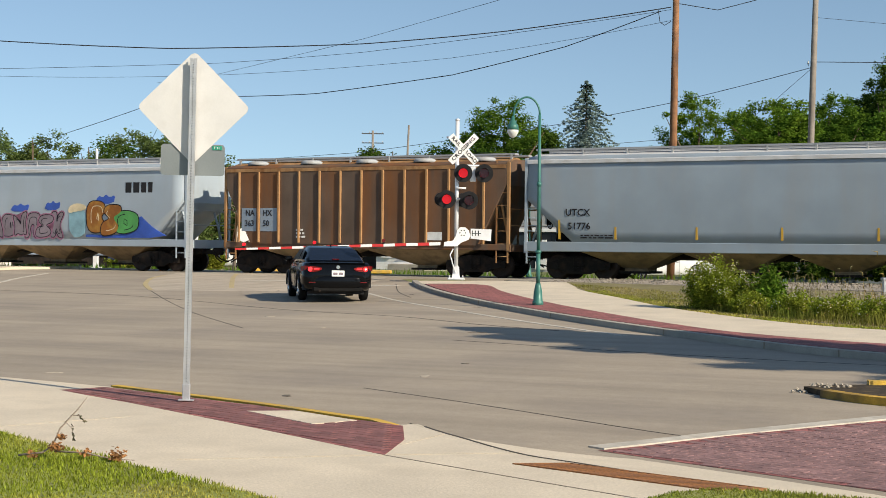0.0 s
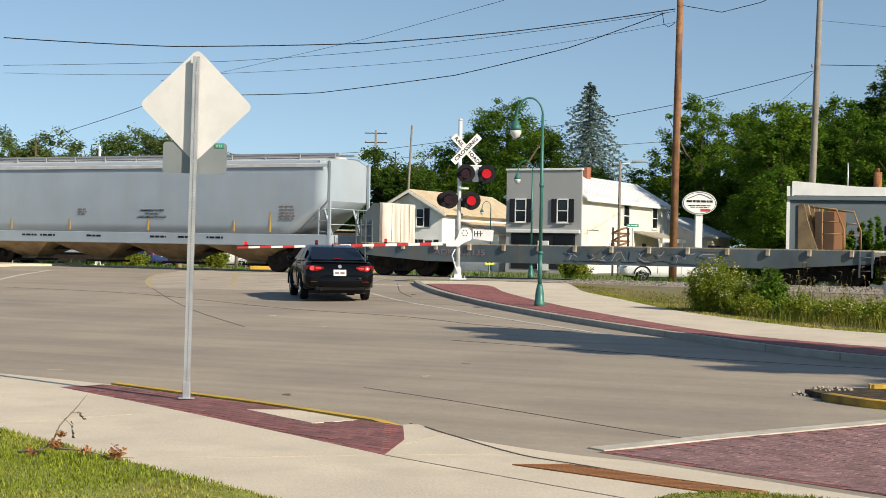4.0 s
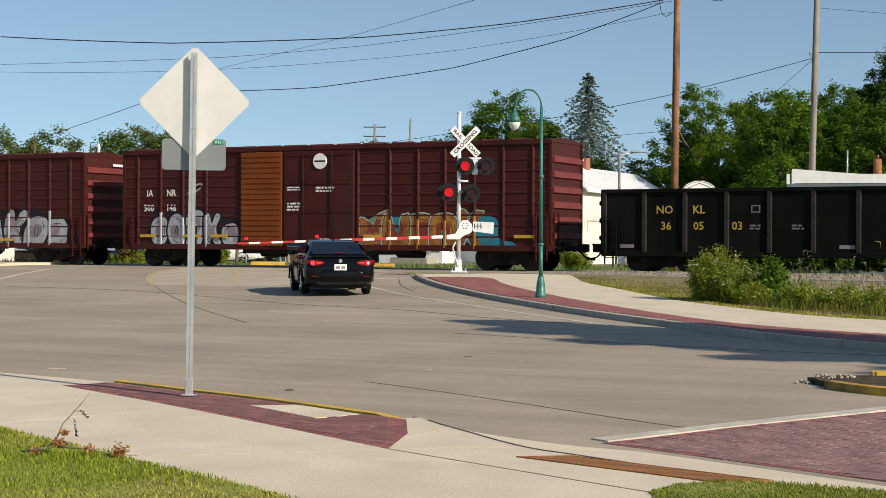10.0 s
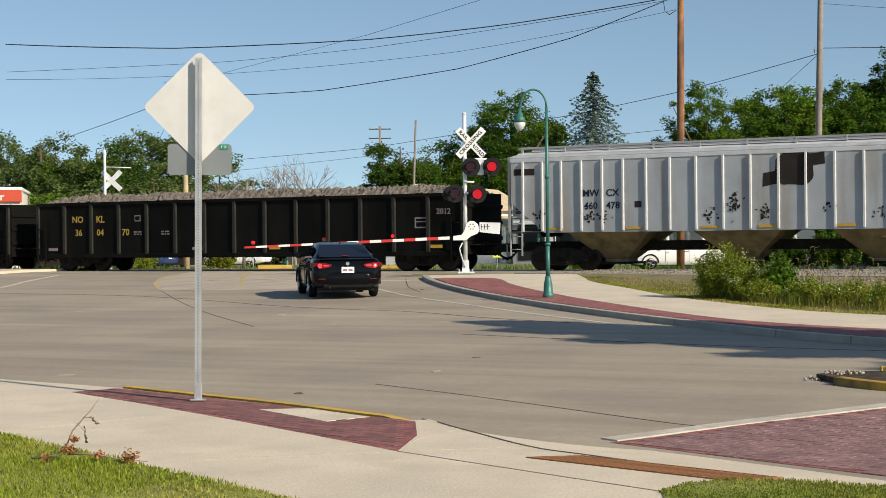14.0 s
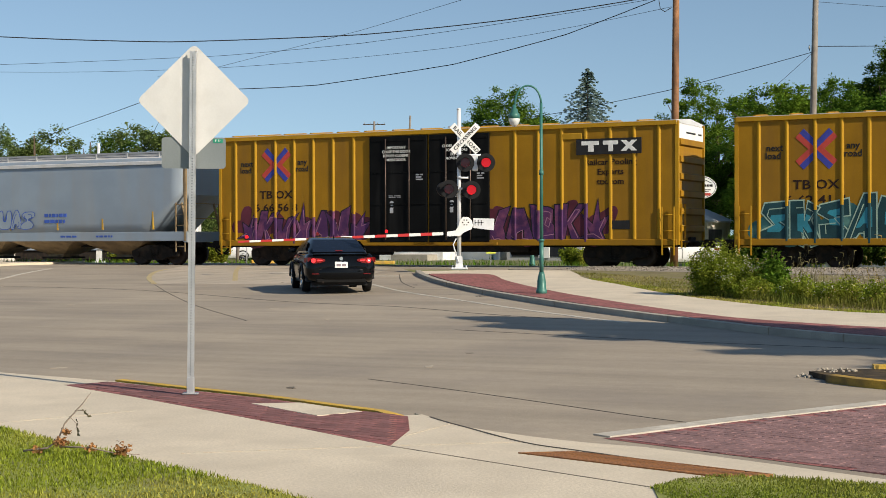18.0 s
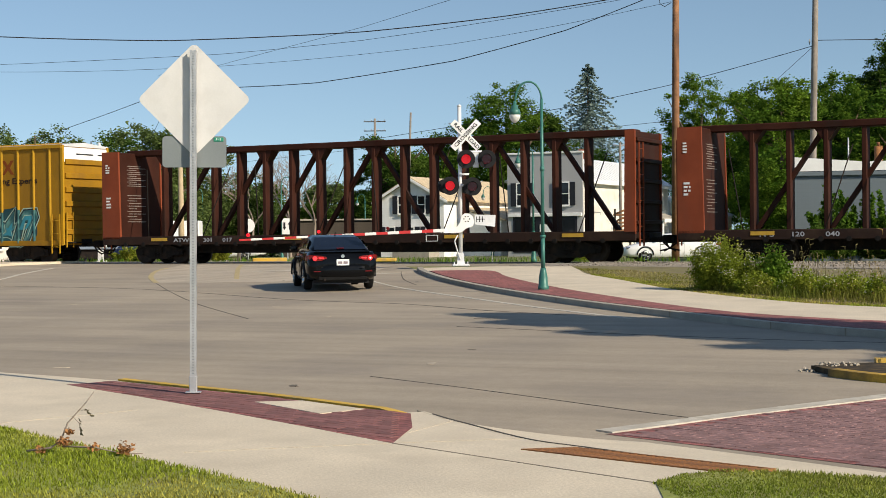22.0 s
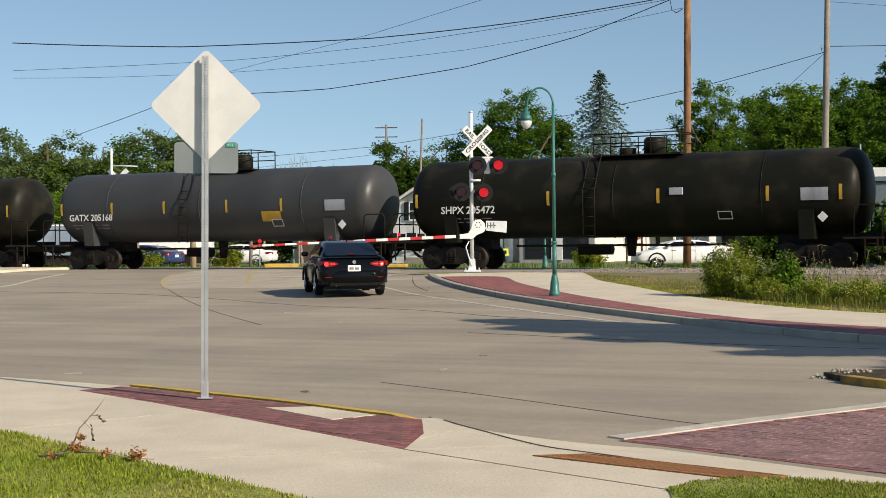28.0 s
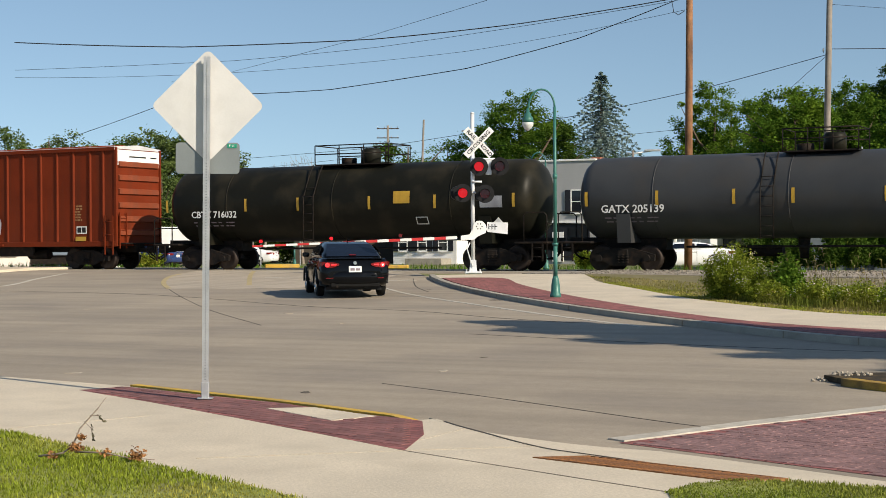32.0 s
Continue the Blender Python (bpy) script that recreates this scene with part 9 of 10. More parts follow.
        if lit:
            part("brake_lamp", Shape().tube([(sx * 0.69, -2.332, 0.8), (sx * 0.69, -2.28, 0.8)], 0.055, 14), M["brake_on"], tl, "lit brake lamp")
            if sx > 0:
                part("lamp_core", Shape().tube([(sx * 0.69, -2.336, 0.8), (sx * 0.69, -2.332, 0.8)], 0.024, 10), M["brake_glint"], tl)
            part("brake_lamp", Shape().bevel_box(sx * 0.53 - 0.07, sx * 0.53 + 0.07, -2.341, -2.28, 0.785, 0.825, 0.012), M["brake_on"], tl)
        part("head_lamp", Shape().bevel_box(sx * 0.62 - 0.16, sx * 0.62 + 0.16, 2.0, 2.2, 0.58, 0.7, 0.03), M["chrome"], c)
        part("rear_reflector", Shape().bevel_box(sx * 0.64 - 0.09, sx * 0.64 + 0.09, -2.35, -2.28, 0.46, 0.485, 0.01), M["lens_off"], c)
    part("rear_bumper", Shape().loft([[((0.87 - d) * math.copysign(abs(math.sin(a)) ** 0.6, math.sin(a)), -1.85 - (0.525 - d) * abs(math.cos(a)) ** 0.6, z) for a in (math.pi * (j / 16 - 0.5) for j in range(17))] for z, d in ((0.3, 0.1), (0.34, 0.05), (0.42, 0.01), (0.5, 0.0), (0.58, 0.01), (0.64, 0.04), (0.67, 0.1))], True), paint, c, fix=True)
    part("boot_seam", Shape().prism([(-0.72, -2.3), (-0.5, -2.338), (0, -2.345), (0.5, -2.338), (0.72, -2.3)], 0.575, 0.587, "z"), M["black"], c, fix=True)
    part("rear_valance", Shape().bevel_box(-0.62, 0.62, -2.31, -2.1, 0.24, 0.36, 0.03), M["tyre"], c)
    part("boot_edge", Shape().bevel_box(-0.7, 0.7, -2.27, -2.16, 0.94, 0.966, 0.012), paint, c)
    plate = part("number_plate", Shape().bevel_box(-0.16, 0.16, -2.35, -2.28, 0.615, 0.77, 0.01), M["white"], c, "white number plate with dark bars")
    part("plate_mark", Shape().box(-0.12, -0.015, -2.354, -2.35, 0.66, 0.72).box(0.015, 0.12, -2.354, -2.35, 0.66, 0.72), M["spray_grey"], plate)
    part("round_emblem", Shape().tube([(0, -2.338, 0.85), (0, -2.27, 0.85)], 0.045, 16), M["chrome"], c)
    if lit:
        part("high_brake_lamp", Shape().bevel_box(-0.09, 0.09, -1.84, -1.8, 1.035, 1.055, 0.006), M["tail_red"], c)
    part("antenna", Shape().tube([(0, -0.75, zr - 0.03), (0, -0.85, zr + 0.06)], [0.02, 0.006], 6), paint, c)
    part("exhaust", Shape().tube([(-0.45, -2.34, 0.27), (-0.45, -2.2, 0.27)], 0.03, 10), M["steel"], c)
    part("underbody", Shape().box(-0.7, 0.7, -2.0, 2.0, 0.17, 0.3), M["black"], c)
    return c


motor_car("sedan", "black sedan waiting with its brake lamps lit", standing(-2.8, 39.5, 10.8, 0.0), M["car_black"], True)
motor_car("parked_coupe", "white coupe parked beyond the railway", standing(10.9, 70.5, 92), M["car_white"], False, True)
motor_car("parked_car", "blue car parked by the far road", standing(-18.5, 92, 60), M["car_blue"])
motor_car("parked_car", "red car parked by the far road", standing(-23.0, 96, 75), M["car_red"])
motor_car("parked_car", "white car parked by the shop", standing(-13.5, 97, 80), M["car_white"])


# ---- buildings ----
def boards(parent, p, q, z0, z1, step, mat, thick=0.008):
    """Overlapping boards along the wall from p to q."""
    a, b = Vector((*p, 0)), Vector((*q, 0))
    length, ang = (b - a).length, math.atan2(b.y - a.y, b.x - a.x)
    k = max(1, int((z1 - z0) / step))
    h = (z1 - z0) / k
    me = Shape().prism([(-thick, 0.0), (-0.004, 0.0), (-0.004, h * 1.02), (-thick * 0.35, h * 1.02)], 0, length, "x").mesh("siding_board")
    for i in range(k):
        part("siding_board", me, mat, parent, m=pose(a.x, a.y, z0 + i * h) @ pose(0, 0, 0, 0, 0, math.degrees(ang)))


def window(parent, x, y, z, w, h, face, shutters=False, frame="white"):
    """A sash window on a wall. face: 'x' for a wall at constant x that looks to -x, 'y' for one that looks to -y."""
    m = pose(x, y, z) @ (pose(0, 0, 0, 0, 0, -90) if face == "x" else pose(0, 0, 0))
    f = Shape()
    for x0, x1, z0, z1 in ((-w / 2 - 0.07, -w / 2, -0.07, h + 0.07), (w / 2, w / 2 + 0.07, -0.07, h + 0.07), (-w / 2, w / 2, h, h + 0.09), (-w / 2, w / 2, -0.09, 0), (-w / 2, w / 2, h / 2 - 0.03, h / 2 + 0.03)):
        f.box(x0, x1, -0.07, 0.0, z0, z1)
    win = part("window", f, M[frame], parent, "", m)
    for z0, z1 in ((0, h / 2 - 0.03), (h / 2 + 0.03, h)):
        part("pane", Shape().box(-w / 2, w / 2, -0.035, -0.028, z0, z1), M["pane"], win)
    part("sill", Shape().box(-w / 2 - 0.1, w / 2 + 0.1, -0.12, 0.0, -0.13, -0.09), M[frame], win)
    if shutters:
        for sx in (-1, 1):
            part("shutter", Shape().bevel_box(sx * (w / 2 + 0.28) - 0.19, sx * (w / 2 + 0.28) + 0.19, -0.06, -0.01, -0.06, h + 0.06, 0.01), M["shutter"], win)
    return win


def gable_roof(parent, x0, x1, y0, y1, z, ridge, mat, over=0.35, thick=0.14):
    ym = (y0 + y1) / 2
    k = (ridge - z) / (ym - y0)
    for s in (-1, 1):
        e = y0 - over if s < 0 else y1 + over
        ze = z - k * over
        o = [(e, ze), (ym, ridge), (ym, ridge + thick), (e, ze + thick)]
        part("roof", Shape().prism(o, x0 - over, x1 + over, "x"), mat, parent, fix=True)


GRID = 64.8
b = thing("white_building", "white two-storey false-front building with metal roof", "building", pose(9.62, 100, 0.0, 0, 0, GRID))
part("wall", Shape().prism([(0, 0), (5.3, 0), (5.3, 5.25), (2.65, 6.7), (0, 5.25)], 0.12, 20, "x"), M["stucco"], b, "cream rendered side wall", fix=True)
part("false_front", Shape().box(-0.05, 0.12, -0.05, 5.35, 0, 6.95), M["front_grey"], b, "grey boarded flat false front, darkened for shade")
boards(b, (-0.05, 5.35), (-0.05, -0.05), 2.95, 6.9, 0.16, M["front_grey"], 0.005)
part("cornice", Shape().bevel_box(-0.14, 0.2, -0.12, 5.42, 6.93, 7.06, 0.02), M["white"], b)
gable_roof(b, 0.5, 20, 0, 5.3, 5.25, 6.8, M["roof_metal"])
seam = Shape().box(-0.02, 0.02, -0.02, 0.02, -0.0, 3.1).mesh("roof_seam")
for k in range(24):
    part("roof_seam", seam, M["roof_metal"], b, m=pose(0.6 + k * 0.83, -0.33, 5.22, -60.1))
part("eave_board", Shape().box(0.2, 20.3, -0.4, -0.33, 4.9, 5.1), M["white"], b)
for y in (4.28, 1.26):
    window(b, -0.08, y, 3.5, 0.68, 1.45, "x", True)
part("shop_front", Shape().box(-0.09, -0.03, 0.35, 4.95, 0.3, 2.75), M["shutter"], b, "dark recessed shop front")
for y0, y1 in ((0.5, 1.9), (3.3, 4.8)):
    part("shop_pane", Shape().box(-0.11, -0.095, y0, y1, 0.9, 2.5), M["pane"], b)
part("shop_door", Shape().bevel_box(-0.14, -0.09, 2.2, 3.0, 0.2, 2.2, 0.01), M["white"], b)
part("shop_beam", Shape().bevel_box(-0.2, -0.03, 0.0, 5.3, 2.72, 2.95, 0.02), M["white"], b)
for x in (9.6, 16.6):
    window(b, x, -0.02, 3.4, 1.25, 1.5, "y")
window(b, 6.5, -0.02, 1.2, 0.9, 1.0, "y")
pr = part("porch_roof", Shape().prism([(-2.2, 2.45), (0, 3.0), (0, 3.12), (-2.2, 2.57)], 11.5, 17.5, "x"), M["curb"], b, fix=True)
for x in (11.7, 14.4, 17.2):
    part("porch_post", Shape().bevel_box(x - 0.09, x + 0.09, -2.1, -1.92, 0, 2.5, 0.02), M["white"], pr)
part("porch_fascia", Shape().box(11.5, 17.5, -2.25, -2.18, 2.3, 2.58), M["white"], pr)
part("house_door", Shape().bevel_box(13.6, 14.5, -0.06, 0.0, 0.2, 2.2, 0.01), M["shutter"], b)
part("chimney", Shape().bevel_box(7.6, 8.4, 2.3, 3.0, 6.2, 7.6, 0.02), M["brick_chimney"], b)
part("conduit", Shape().tube([(1.2, -0.05, 3.0), (1.2, -0.05, 2.2), (1.2, -0.05, 3.0), (3.6, -0.05, 3.0), (3.6, -0.05, 2.8)], 0.02, 5), M["galv"], b)
an = thing("annex", "low white annex with a pale metal roof", "building", pose(9.62, 100, 0, 0, 0, GRID))
part("wall", Shape().prism([(-2.5, 0), (4.5, 0), (4.5, 2.9), (1.0, 4.3), (-2.5, 2.9)], 20.6, 30, "x"), M["stucco"], an, fix=True)
gable_roof(an, 20.9, 30, -2.5, 4.5, 2.9, 4.4, M["roof_metal"])
part("garage_door", Shape().bevel_box(23, 27, -2.56, -2.5, 0.1, 2.2, 0.01), M["shutter"], an)

h = thing("gabled_house", "white sided gabled house with dark shutters and tan roof", "house", pose(0.42, 103.4, 0.0, 0, 0, GRID))
part("wall", Shape().prism([(0, 0), (4.9, 0), (4.9, 4.1), (2.45, 5.4), (0, 4.1)], 0, 14, "x"), M["siding"], h, fix=True)
boards(h, (0, 4.9), (0, 0), 0.3, 4.1, 0.15, M["siding"])
gable_roof(h, 0, 14, 0, 4.9, 4.1, 5.5, M["shingle"], 0.4)
for y0, y1, z0, z1 in ((-0.45, 2.45, 3.84, 5.5), (5.35, 2.45, 3.84, 5.5)):
    part("barge_board", Shape().prism([(y0, z0 - 0.1), (y1, z1 - 0.12), (y1, z1 + 0.06), (y0, z0 + 0.08)], -0.46, -0.4, "x"), M["white"], h, fix=True)
for y in (3.2, 1.68):
    window(h, -0.03, y, 3.1, 0.5, 1.15, "x", True)
for y in (4.1, 2.6, 1.0):
    window(h, -0.03, y, 1.0, 0.6, 1.1, "x", True)
wing = part("wing", Shape().prism([(-3.0, 0), (0, 0), (0, 3.3), (-3.0, 2.55)], 3.0, 14, "x"), M["siding"], h, "lower side wing", fix=True)
part("wing_roof", Shape().prism([(-3.4, 2.5), (0, 3.4), (0, 3.52), (-3.4, 2.62)], 2.7, 14.3, "x"), M["shingle"], wing, fix=True)
for x in (5.0, 8.0):
    window(h, x, -3.02, 0.9, 0.7, 1.1, "y", True)
part("porch", Shape().bevel_box(-1.6, 0, 0.4, 3.2, 0, 0.45, 0.02), M["curb"], h)

sh = thing("sided_shed", "blue-grey sided shed with a white roof edge and rusty stack", "building", pose(17.6, 75.2, 0.0, 0, 0, -13))
part("wall", Shape().box(0, 16, 0, 7, 0, 4.45), M["siding_grey"], sh)
boards(sh, (0, -0.0), (16, 0.0), 0.3, 4.3, 0.2, M["siding_grey"])
part("corner_board", Shape().box(-0.06, 0.1, -0.07, 0.1, 0, 5.0), M["white"], sh)
part("fascia", Shape().bevel_box(-0.05, 16.2, -0.16, -0.02, 4.3, 4.5, 0.01), M["siding_grey"], sh)
part("roof_edge", Shape().prism([(0.2, 4.5), (16.2, 4.5), (16.2, 4.95), (3.5, 4.98), (0.2, 5.25)], -0.1, 7.0), M["white"], sh, "white roof edge with a dark gap", fix=True)
part("gutter_gap", Shape().box(0.3, 16.1, -0.12, -0.09, 4.5, 4.53), M["shutter"], sh)
part("flue", Shape().tube([(4.35, 0.6, 4.4), (4.35, 0.6, 5.75)], 0.2, 14).tube([(4.35, 0.6, 5.75), (4.35, 0.6, 5.95)], [0.08, 0.08], 8), M["rust"], sh, "rusty steel flue stack")
part("vent_pipe", Shape().tube([(2.9, 0.5, 4.5), (2.9, 0.5, 6.2)], 0.04, 6), M["galv"], sh)
for k, (x, y, w, hh) in enumerate(((18.9, 71.5, 2.8, 3.9), (21.6, 71.2, 3.0, 3.8), (20.4, 72.2, 2.4, 3.4), (23.6, 71.0, 2.6, 3.8))):
    bush(x, y, w, hh, 60 + k, "leaf", 2600, 0.12, 0, "sumac_shrub", "leafy green sumac shrub before the shed", 22)

rp = thing("repair_shop", "white repair shop with an orange-red sign band", "building", pose(-25.4, 90.5, 0.0, 0, 0, 12))
part("wall", Shape().box(-16, 0, 0, 9, 0, 4.95), M["stucco"], rp)
part("parapet", Shape().bevel_box(-16.1, 0.1, -0.1, 9.1, 4.95, 5.15, 0.03), M["white"], rp)
sb = part("sign_band", Shape().bevel_box(-9, 0.08, -0.2, -0.05, 4.25, 4.98, 0.03), M["red_sign"], rp, "orange-red sign band")
letters("sign_text", "Repair", 0.62, M["ink_white"], sb, pose(-1.75, -0.205, 4.55, 90, 0, 0))
part("bay_door", Shape().bevel_box(-6.5, -3.0, -0.08, 0.0, 0.1, 3.0, 0.02), M["shutter"], rp)
window(rp, -1.4, -0.02, 1.0, 1.2, 1.1, "y")

tr = thing("storage_trailer", "long white storage trailer beyond the crossing", "trailer", pose(-14.6, 92, 0.0, 0, 0, 4))
part("box", Shape().bevel_box(-4.4, 0, 0, 2.4, 0.9, 2.6, 0.04), M["white"], tr)
part("skirt", Shape().box(-4.2, -0.2, 0.2, 2.2, 0.35, 0.9), M["steel"], tr)
tr = thing("storage_trailer", "long blue-grey storage trailer beyond the crossing", "trailer", pose(-19.2, 91.6, 0.0, 0, 0, 4))
part("box", Shape().bevel_box(-8.5, 0, 0, 2.4, 0.9, 2.75, 0.04), M["blue_box"], tr)
part("top_rail", Shape().box(-8.5, 0, -0.02, 2.42, 2.72, 2.8), M["white"], tr)
part("skirt", Shape().box(-8.3, -0.2, 0.2, 2.2, 0.35, 0.9), M["steel"], tr)
db = thing("board_shed", "long dark brown boarded shed", "building", pose(-11.6, 112, 0.0, 0, 0, 6))
part("wall", Shape().box(0, 9.5, 0, 5, 0, 2.75), M["dark_wall"], db)
boards(db, (0, 0), (9.5, 0), 0.2, 2.7, 0.24, M["dark_wall"])
part("roof", Shape().bevel_box(-0.2, 9.7, -0.2, 5.2, 2.72, 2.84, 0.02), M["curb"], db)

# signs by the far road
ov = thing("oval_sign", "white oval sign on a white post with dark script", "sign", pose(13.1, 75.0, 0.1))
part("post", Shape().bevel_box(-0.18, 0.18, -0.12, 0.12, 0, 3.5, 0.02), M["white"], ov)
n = 36
part("panel", Shape().prism([(0.85 * math.cos(2 * math.pi * k / n), 3.95 + 0.58 * math.sin(2 * math.pi * k / n)) for k in range(n)], -0.2, 0.0), M["white"], ov, fix=True)
ring = [(0.8 * math.cos(2 * math.pi * k / n), -0.21, 3.95 + 0.53 * math.sin(2 * math.pi * k / n)) for k in range(n + 1)]
part("panel_edge", Shape().tube(ring, 0.012, 4, False), M["ink_black"], ov)
s = Shape()
for z, w, hgt in ((3.98, 1.3, 0.11), (3.8, 1.1, 0.045), (3.72, 0.9, 0.04)):
    at = -w / 2
    while at < w / 2:
        e = at + _rt.uniform(0.08, 0.3)
        s.box(at, min(e, w / 2), -0.212, -0.2, z, z + hgt)
        at = e + 0.04
part("script_bars", s, M["ink_black"], ov)
part("car_outline", Shape().tube([(-0.6, -0.21, 4.15), (-0.3, -0.21, 4.28), (0.0, -0.21, 4.4), (0.35, -0.21, 4.28), (0.6, -0.21, 4.15)], 0.016, 5), M["ink_black"], ov)
part("car_picture", Shape().bevel_box(0.05, 0.55, -0.213, -0.2, 3.53, 3.66, 0.01), M["ink_red"], ov)
cs = thing("lane_sign", "white lane-use sign with black arrows", "road sign", pose(-7.5, 75.0, 0.12))
part("post", Shape().bevel_box(-0.03, 0.03, -0.03, 0.03, 0, 2.3, 0.01), M["galv"], cs)
pl = part("plate", Shape().bevel_box(-0.27, 0.27, -0.06, -0.03, 1.55, 2.35, 0.02), M["white"], cs)
part("arrow", Shape().box(0.08, 0.15, -0.066, -0.06, 1.77, 2.07).prism([(0.0, 2.03), (0.23, 2.03), (0.115, 2.19)], -0.066, -0.06).box(-0.2, -0.1, -0.066, -0.06, 1.87, 2.15).prism([(-0.24, 1.91), (-0.06, 1.91), (-0.15, 1.77)], -0.066, -0.06), M["ink_black"], pl, fix=True)
rd = thing("round_sign", "back of a round white sign", "road sign", pose(-9.85, 78.0, 0.1))
part("post", Shape().bevel_box(-0.03, 0.03, -0.03, 0.03, 0, 1.9, 0.01), M["galv"], rd)
part("disc", Shape().tube([(0, -0.05, 2.05), (0, -0.03, 2.05)], 0.36, 24), M["white"], rd)
ys = thing("small_yellow_sign", "small yellow sign by the track", "road sign", pose(2.27, 63.0, 0.4))
part("post", Shape().bevel_box(-0.02, 0.02, -0.02, 0.02, 0, 0.6, 0.005), M["galv"], ys)
part("plate", Shape().bevel_box(-0.2, 0.2, -0.04, -0.02, 0.5, 0.82, 0.01), M["sign_lime"], ys)
part("number_bars", Shape().box(-0.12, -0.03, -0.044, -0.04, 0.58, 0.74).box(0.03, 0.12, -0.044, -0.04, 0.58, 0.74), M["ink_black"], ys)
ss = thing("street_name_sign", "green street name sign with pale bars", "road sign", pose(11.77, 90.0, 0.1))
part("post", Shape().bevel_box(-0.03, 0.03, -0.03, 0.03, 0, 2.9, 0.01), M["galv"], ss)
pl = part("plate", Shape().bevel_box(-0.36, 0.36, -0.03, -0.01, 2.95, 3.13, 0.01), M["sign_green"], ss)
part("name_bars", Shape().box(-0.3, -0.16, -0.036, -0.03, 3.01, 3.07).box(-0.1, 0.28, -0.036, -0.03, 3.01, 3.07), M["ink_white"], pl)
la = thing("carved_board", "brown carved wooden board on posts", "sign", pose(11.0, 89.5, 0.1))
for x in (-0.45, 0.45):
    part("post", Shape().bevel_box(x - 0.06, x + 0.06, -0.06, 0.06, 0, 2.9, 0.02), M["dark_wall"], la)
for k in range(4):
    part("board", Shape().bevel_box(-0.55, 0.55, -0.06, 0.0, 1.1 + k * 0.46, 1.22 + k * 0.46, 0.02), M["pole_brown"], la)
    part("carving", Shape().tube([(-0.4, -0.02, 1.22 + k * 0.46), (-0.1 + 0.1 * (k % 2), -0.03, 1.4 + k * 0.46), (0.4, -0.02, 1.52 + k * 0.46)], 0.06, 6), M["pole_brown"], la)
arm_lamp = thing("street_light", "grey post top light with a long arm", "street lamp", pose(11.2, 92.0, 6.9))
part("arm", Shape().tube([(-0.4, 0, 0.05), (0, 0, 0.0), (1.3, 0, 0.2)], 0.045, 8), M["galv"], arm_lamp)
part("lamp_head", Shape().bevel_box(0.7, 1.7, -0.15, 0.15, 0.14, 0.26, 0.04), M["galv"], arm_lamp)
cb = thing("cable_box", "small pale utility box by the track", "utility box", pose(12.2, 40.3, land(12.2, 40.3) + 0.05))
part("housing", Shape().bevel_box(-0.13, 0.13, -0.1, 0.1, 0, 0.42, 0.02), M["galv"], cb)
part("cap", Shape().bevel_box(-0.15, 0.15, -0.12, 0.12, 0.4, 0.47, 0.02), M["galv"], cb)
tag(part("median_curb", Shape().bevel_box(-0.75, 0.75, -0.35, 0.35, 0, 0.17, 0.03), M["curb_yellow"], m=pose(-7.4, 66.0, land(-7.4, 66), 0, 0, 8)), "yellow painted median nose", "curb")
tag(part("median_curb", Shape().bevel_box(-0.9, 0.9, -0.3, 0.3, 0, 0.15, 0.03), M["curb_yellow"], m=pose(-2.7, 64.5, land(-2.7, 64.5), 0, 0, -4)), "yellow painted median nose", "curb")

# median nose by the brick crossing, its yellow curb broken and soiled
mi = tag(sheet("median_nose", [(4.2, 16.95), (4.34, 16.32), (4.68, 15.8), (5.2, 15.5), (6.5, 16.15), (9, 17.65), (9.2, 18.5), (5.6, 17.2), (4.6, 17.15)], 0.065, M["soil_dark"], 0.12), "low median nose with dark soil and broken edge", "median")
ribbon("median_curb", smooth([(9.2, 18.55), (5.6, 17.3), (5.0, 17.2)], 5), 0.16, -0.05, 0.16, M["curb_yellow"], "yellow median curb", "curb")
ribbon("median_curb", smooth([(4.3, 16.4), (4.64, 15.78), (5.2, 15.45), (6.5, 16.05), (9.0, 17.55)], 5), 0.14, -0.05, 0.135, M["curb_stained"], "yellow median curb with dark worn paint", "curb")
_rk = random.Random(3)
for k in range(44):
    x, y, r = _rk.uniform(4.0, 4.75), _rk.uniform(16.75, 17.25), _rk.uniform(0.01, 0.026)
    q = Shape()
    pts = [Vector((_rk.gauss(0, 1), _rk.gauss(0, 1), _rk.gauss(0, 1))).normalized() for _ in range(14)]
    bm = bmesh.new()
    for v in pts:
        bm.verts.new(v * r)
    bmesh.ops.convex_hull(bm, input=bm.verts)
    me = bpy.data.meshes.new("rubble")
    bm.to_mesh(me)
    bm.free()
    tagged(part("rubble", me, M["rock"], m=pose(x, y, land(x, y) + r * 0.5 + (0.06 if x > 4.3 else 0.0))), "broken lump of concrete by the median", "rubble", "rubble by the median")

# drain grate in the ramp
gr = thing("drain_grate", "long rusted cast iron trench grate in the walk", "grate", pose(1.34, 10.12, land(1.34, 10.12) + 0.128, 0, 0, -42.3))
part("frame", Shape().box(-0.86, 0.76, -0.155, -0.135, -0.03, 0.006).box(-0.62, 0.92, 0.135, 0.155, -0.03, 0.006).prism([(-0.9, -0.155), (-0.86, -0.155), (-0.6, 0.155), (-0.64, 0.155)], -0.03, 0.006, "z").prism([(0.72, -0.155), (0.76, -0.155), (0.95, 0.155), (0.91, 0.155)], -0.03, 0.006, "z"), M["rust"], gr)
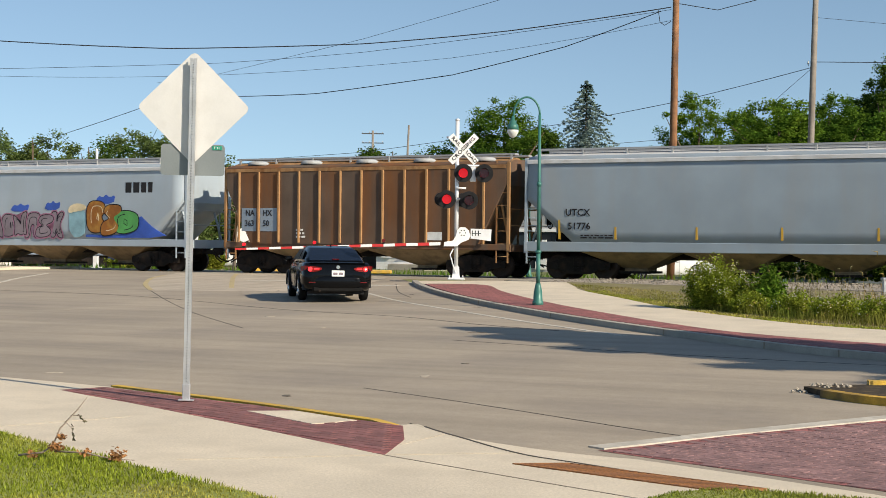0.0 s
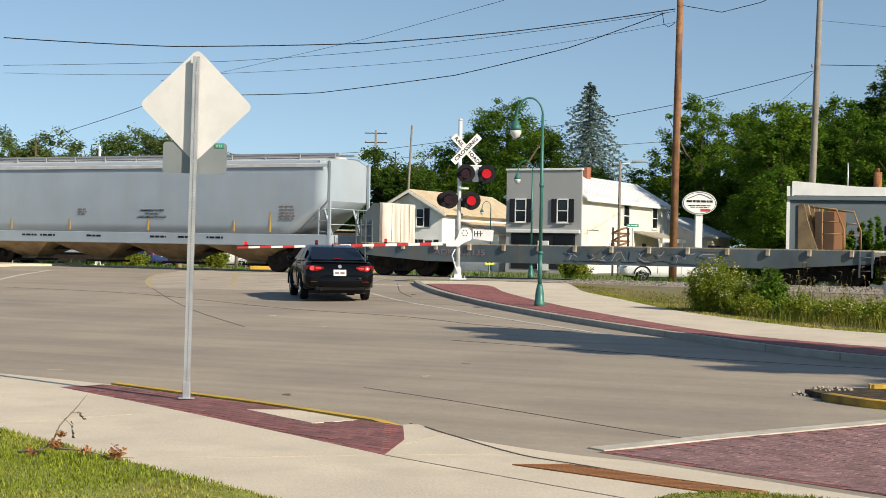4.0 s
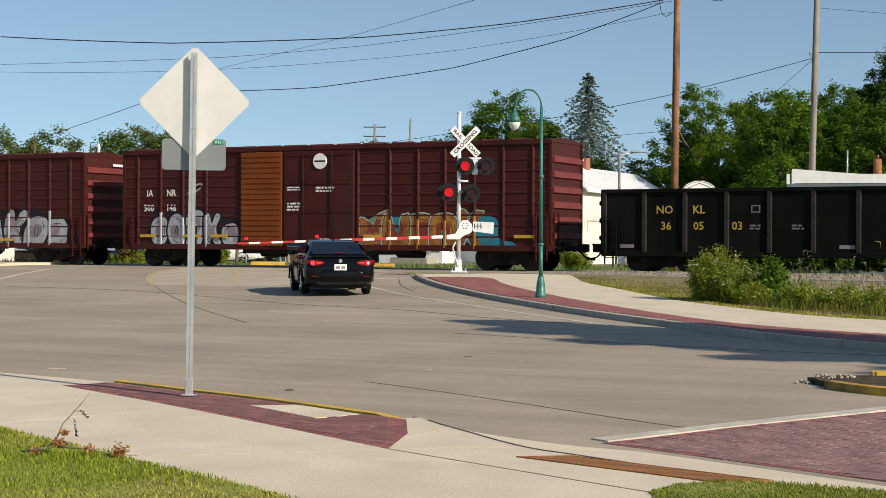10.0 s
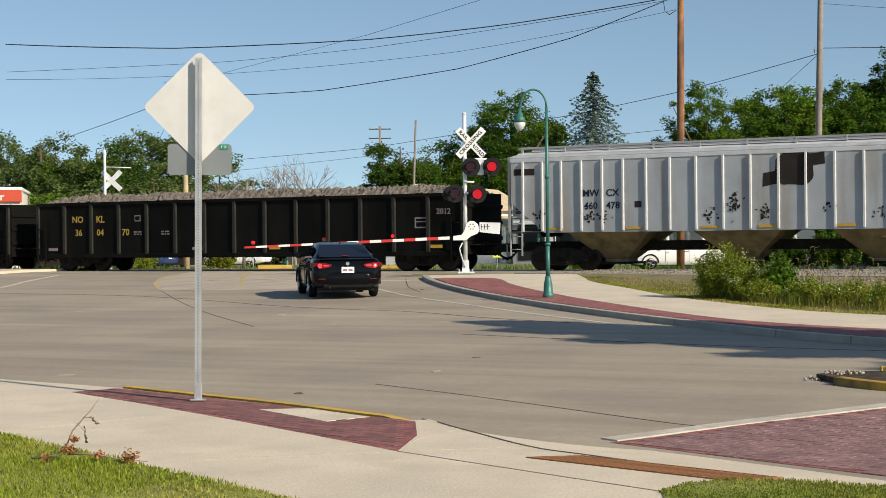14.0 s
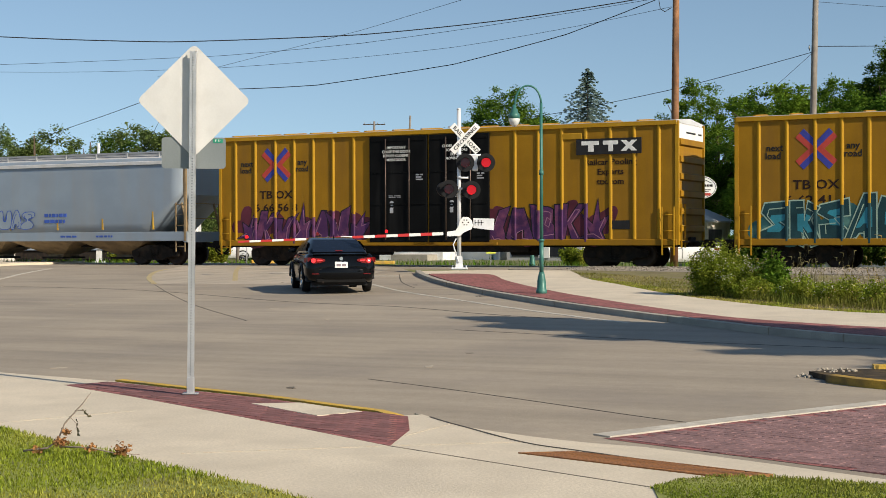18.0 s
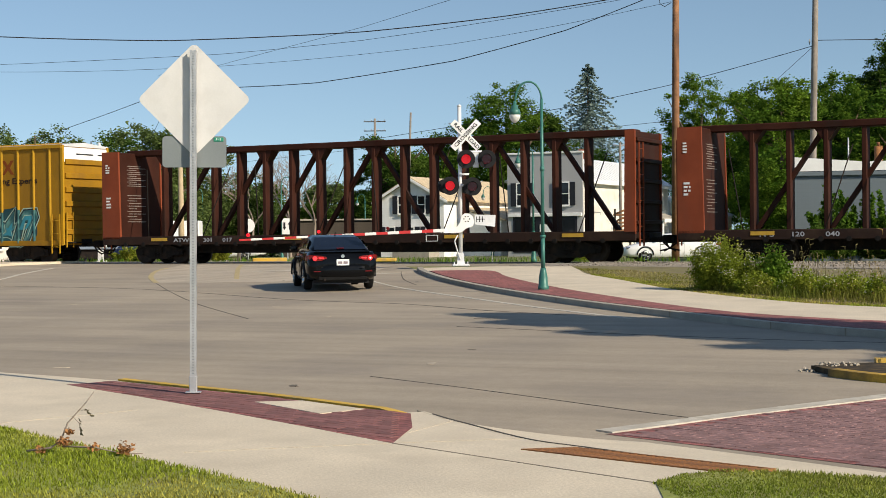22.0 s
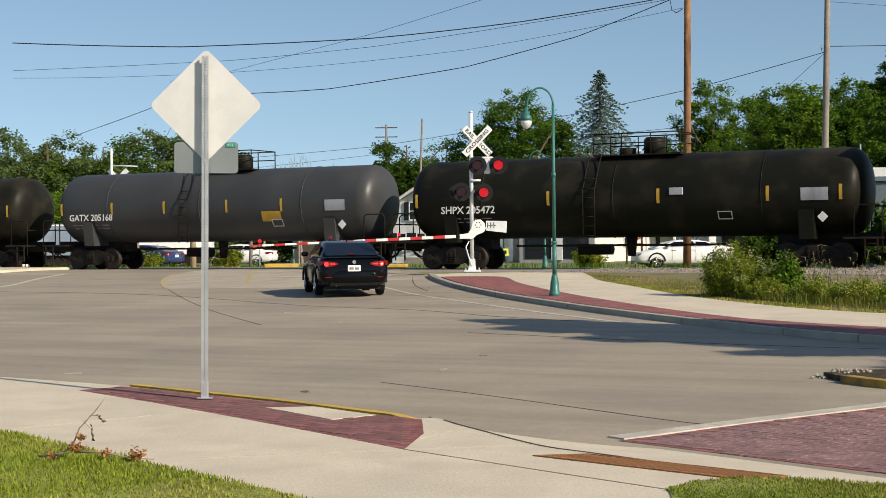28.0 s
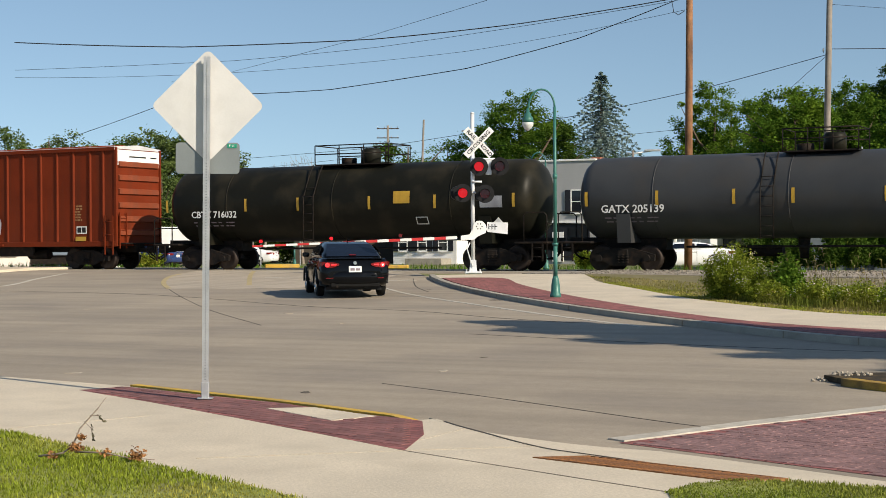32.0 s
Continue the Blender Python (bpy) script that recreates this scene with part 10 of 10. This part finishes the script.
# black slab just under the slat tops, painting the shade in the gaps
part("pit", Shape().prism([(-0.86, -0.14), (0.73, -0.14), (0.92, 0.14), (-0.62, 0.14)], -0.03, 0.001, "z"), M["black"], gr)
slat = Shape().prism([(-0.019, -0.137), (0.019, -0.137), (0.249, 0.137), (0.211, 0.137)], 0.0, 0.004, "z").mesh("slat")
for k in range(22):
    part("slat", slat, M["rust"], gr, m=pose(-0.85 + k * 0.0715, 0, 0))
# ---- brick pavers ----
def lay(parent, area, skip, lift, spin, limit, mat="brick", name="brick"):
    """Pavers in running bond over an area; those past the limit are joined into one stuff part."""
    me = Shape().bevel_box(-0.0975, 0.0975, -0.0475, 0.0475, -0.03, 0.012, 0.0025).mesh(name)
    rng, xs, ys = random.Random(8), [p[0] for p in area], [p[1] for p in area]
    c, s = math.cos(radians(spin)), math.sin(radians(spin))
    cx, cy = sum(xs) / len(xs), sum(ys) / len(ys)
    spots = []
    for i in range(-70, 70):
        for j in range(-140, 140):
            u, v = (i + 0.5 * (j % 2)) * 0.2, j * 0.1
            x, y = cx + c * u - s * v, cy + s * u + c * v
            ok = all(inside(x + c * a - s * b, y + s * a + c * b, area) for a, b in ((-0.094, -0.045), (0.094, -0.045), (0.094, 0.045), (-0.094, 0.045)))
            if ok and not (skip and inside(x, y, skip)):
                spots.append((x, y))
    spots.sort(key=lambda p: p[1])
    rest = Shape()
    for k, (x, y) in enumerate(spots):
        z = land(x, y) + lift + rng.uniform(-0.001, 0.0015)
        m = pose(x, y, z, rng.uniform(-0.25, 0.25), rng.uniform(-0.25, 0.25), spin + rng.uniform(-0.6, 0.6))
        if k < limit:
            part(name, me, M[mat], parent, m=m)
        else:
            rest.bevel_box(-0.0975, 0.0975, -0.0475, 0.0475, -0.03, 0.012, 0.0025, m)
    if rest.v:
        tagged(part("brick_field", rest, M[mat], parent), kind="stuff")
    return len(spots)


lay(brick_strip, ISLAND, INSET, 0.1195, -44, 300)
lay(cross, CROSS, None, -0.003, -44, 300, "brick_worn")


def motions():
    for car, at in CARS:
        walk(car, [(t, on_track(at - 11.972 * t)) for t in (0, 8, 16, 24, 32)])
    # the flashers change sides every 0.55 s: a lens turns from its lit to its dark face
    for lens, (x, y, z), no in LENSES:
        rows, k, lit = [], -1, no == 0
        turn = 0 if lit else 180
        rows.append((0.0, pose(x, y, z, 0, 0, turn)))
        flips = sorted([0.31 + 1.1 * i for i in range(30)] + [0.88 + 1.1 * i for i in range(30)])
        for f in flips:
            if f > 31.8:
                break
            for d, a in ((-0.075, 0), (-0.03, 88), (0.03, 92), (0.075, 180)):
                rows.append((f + d, pose(x, y, z, 0, 0, turn + a)))
            turn += 180
        rows.append((32.0, pose(x, y, z, 0, 0, turn)))
        walk(lens, rows)


motions()
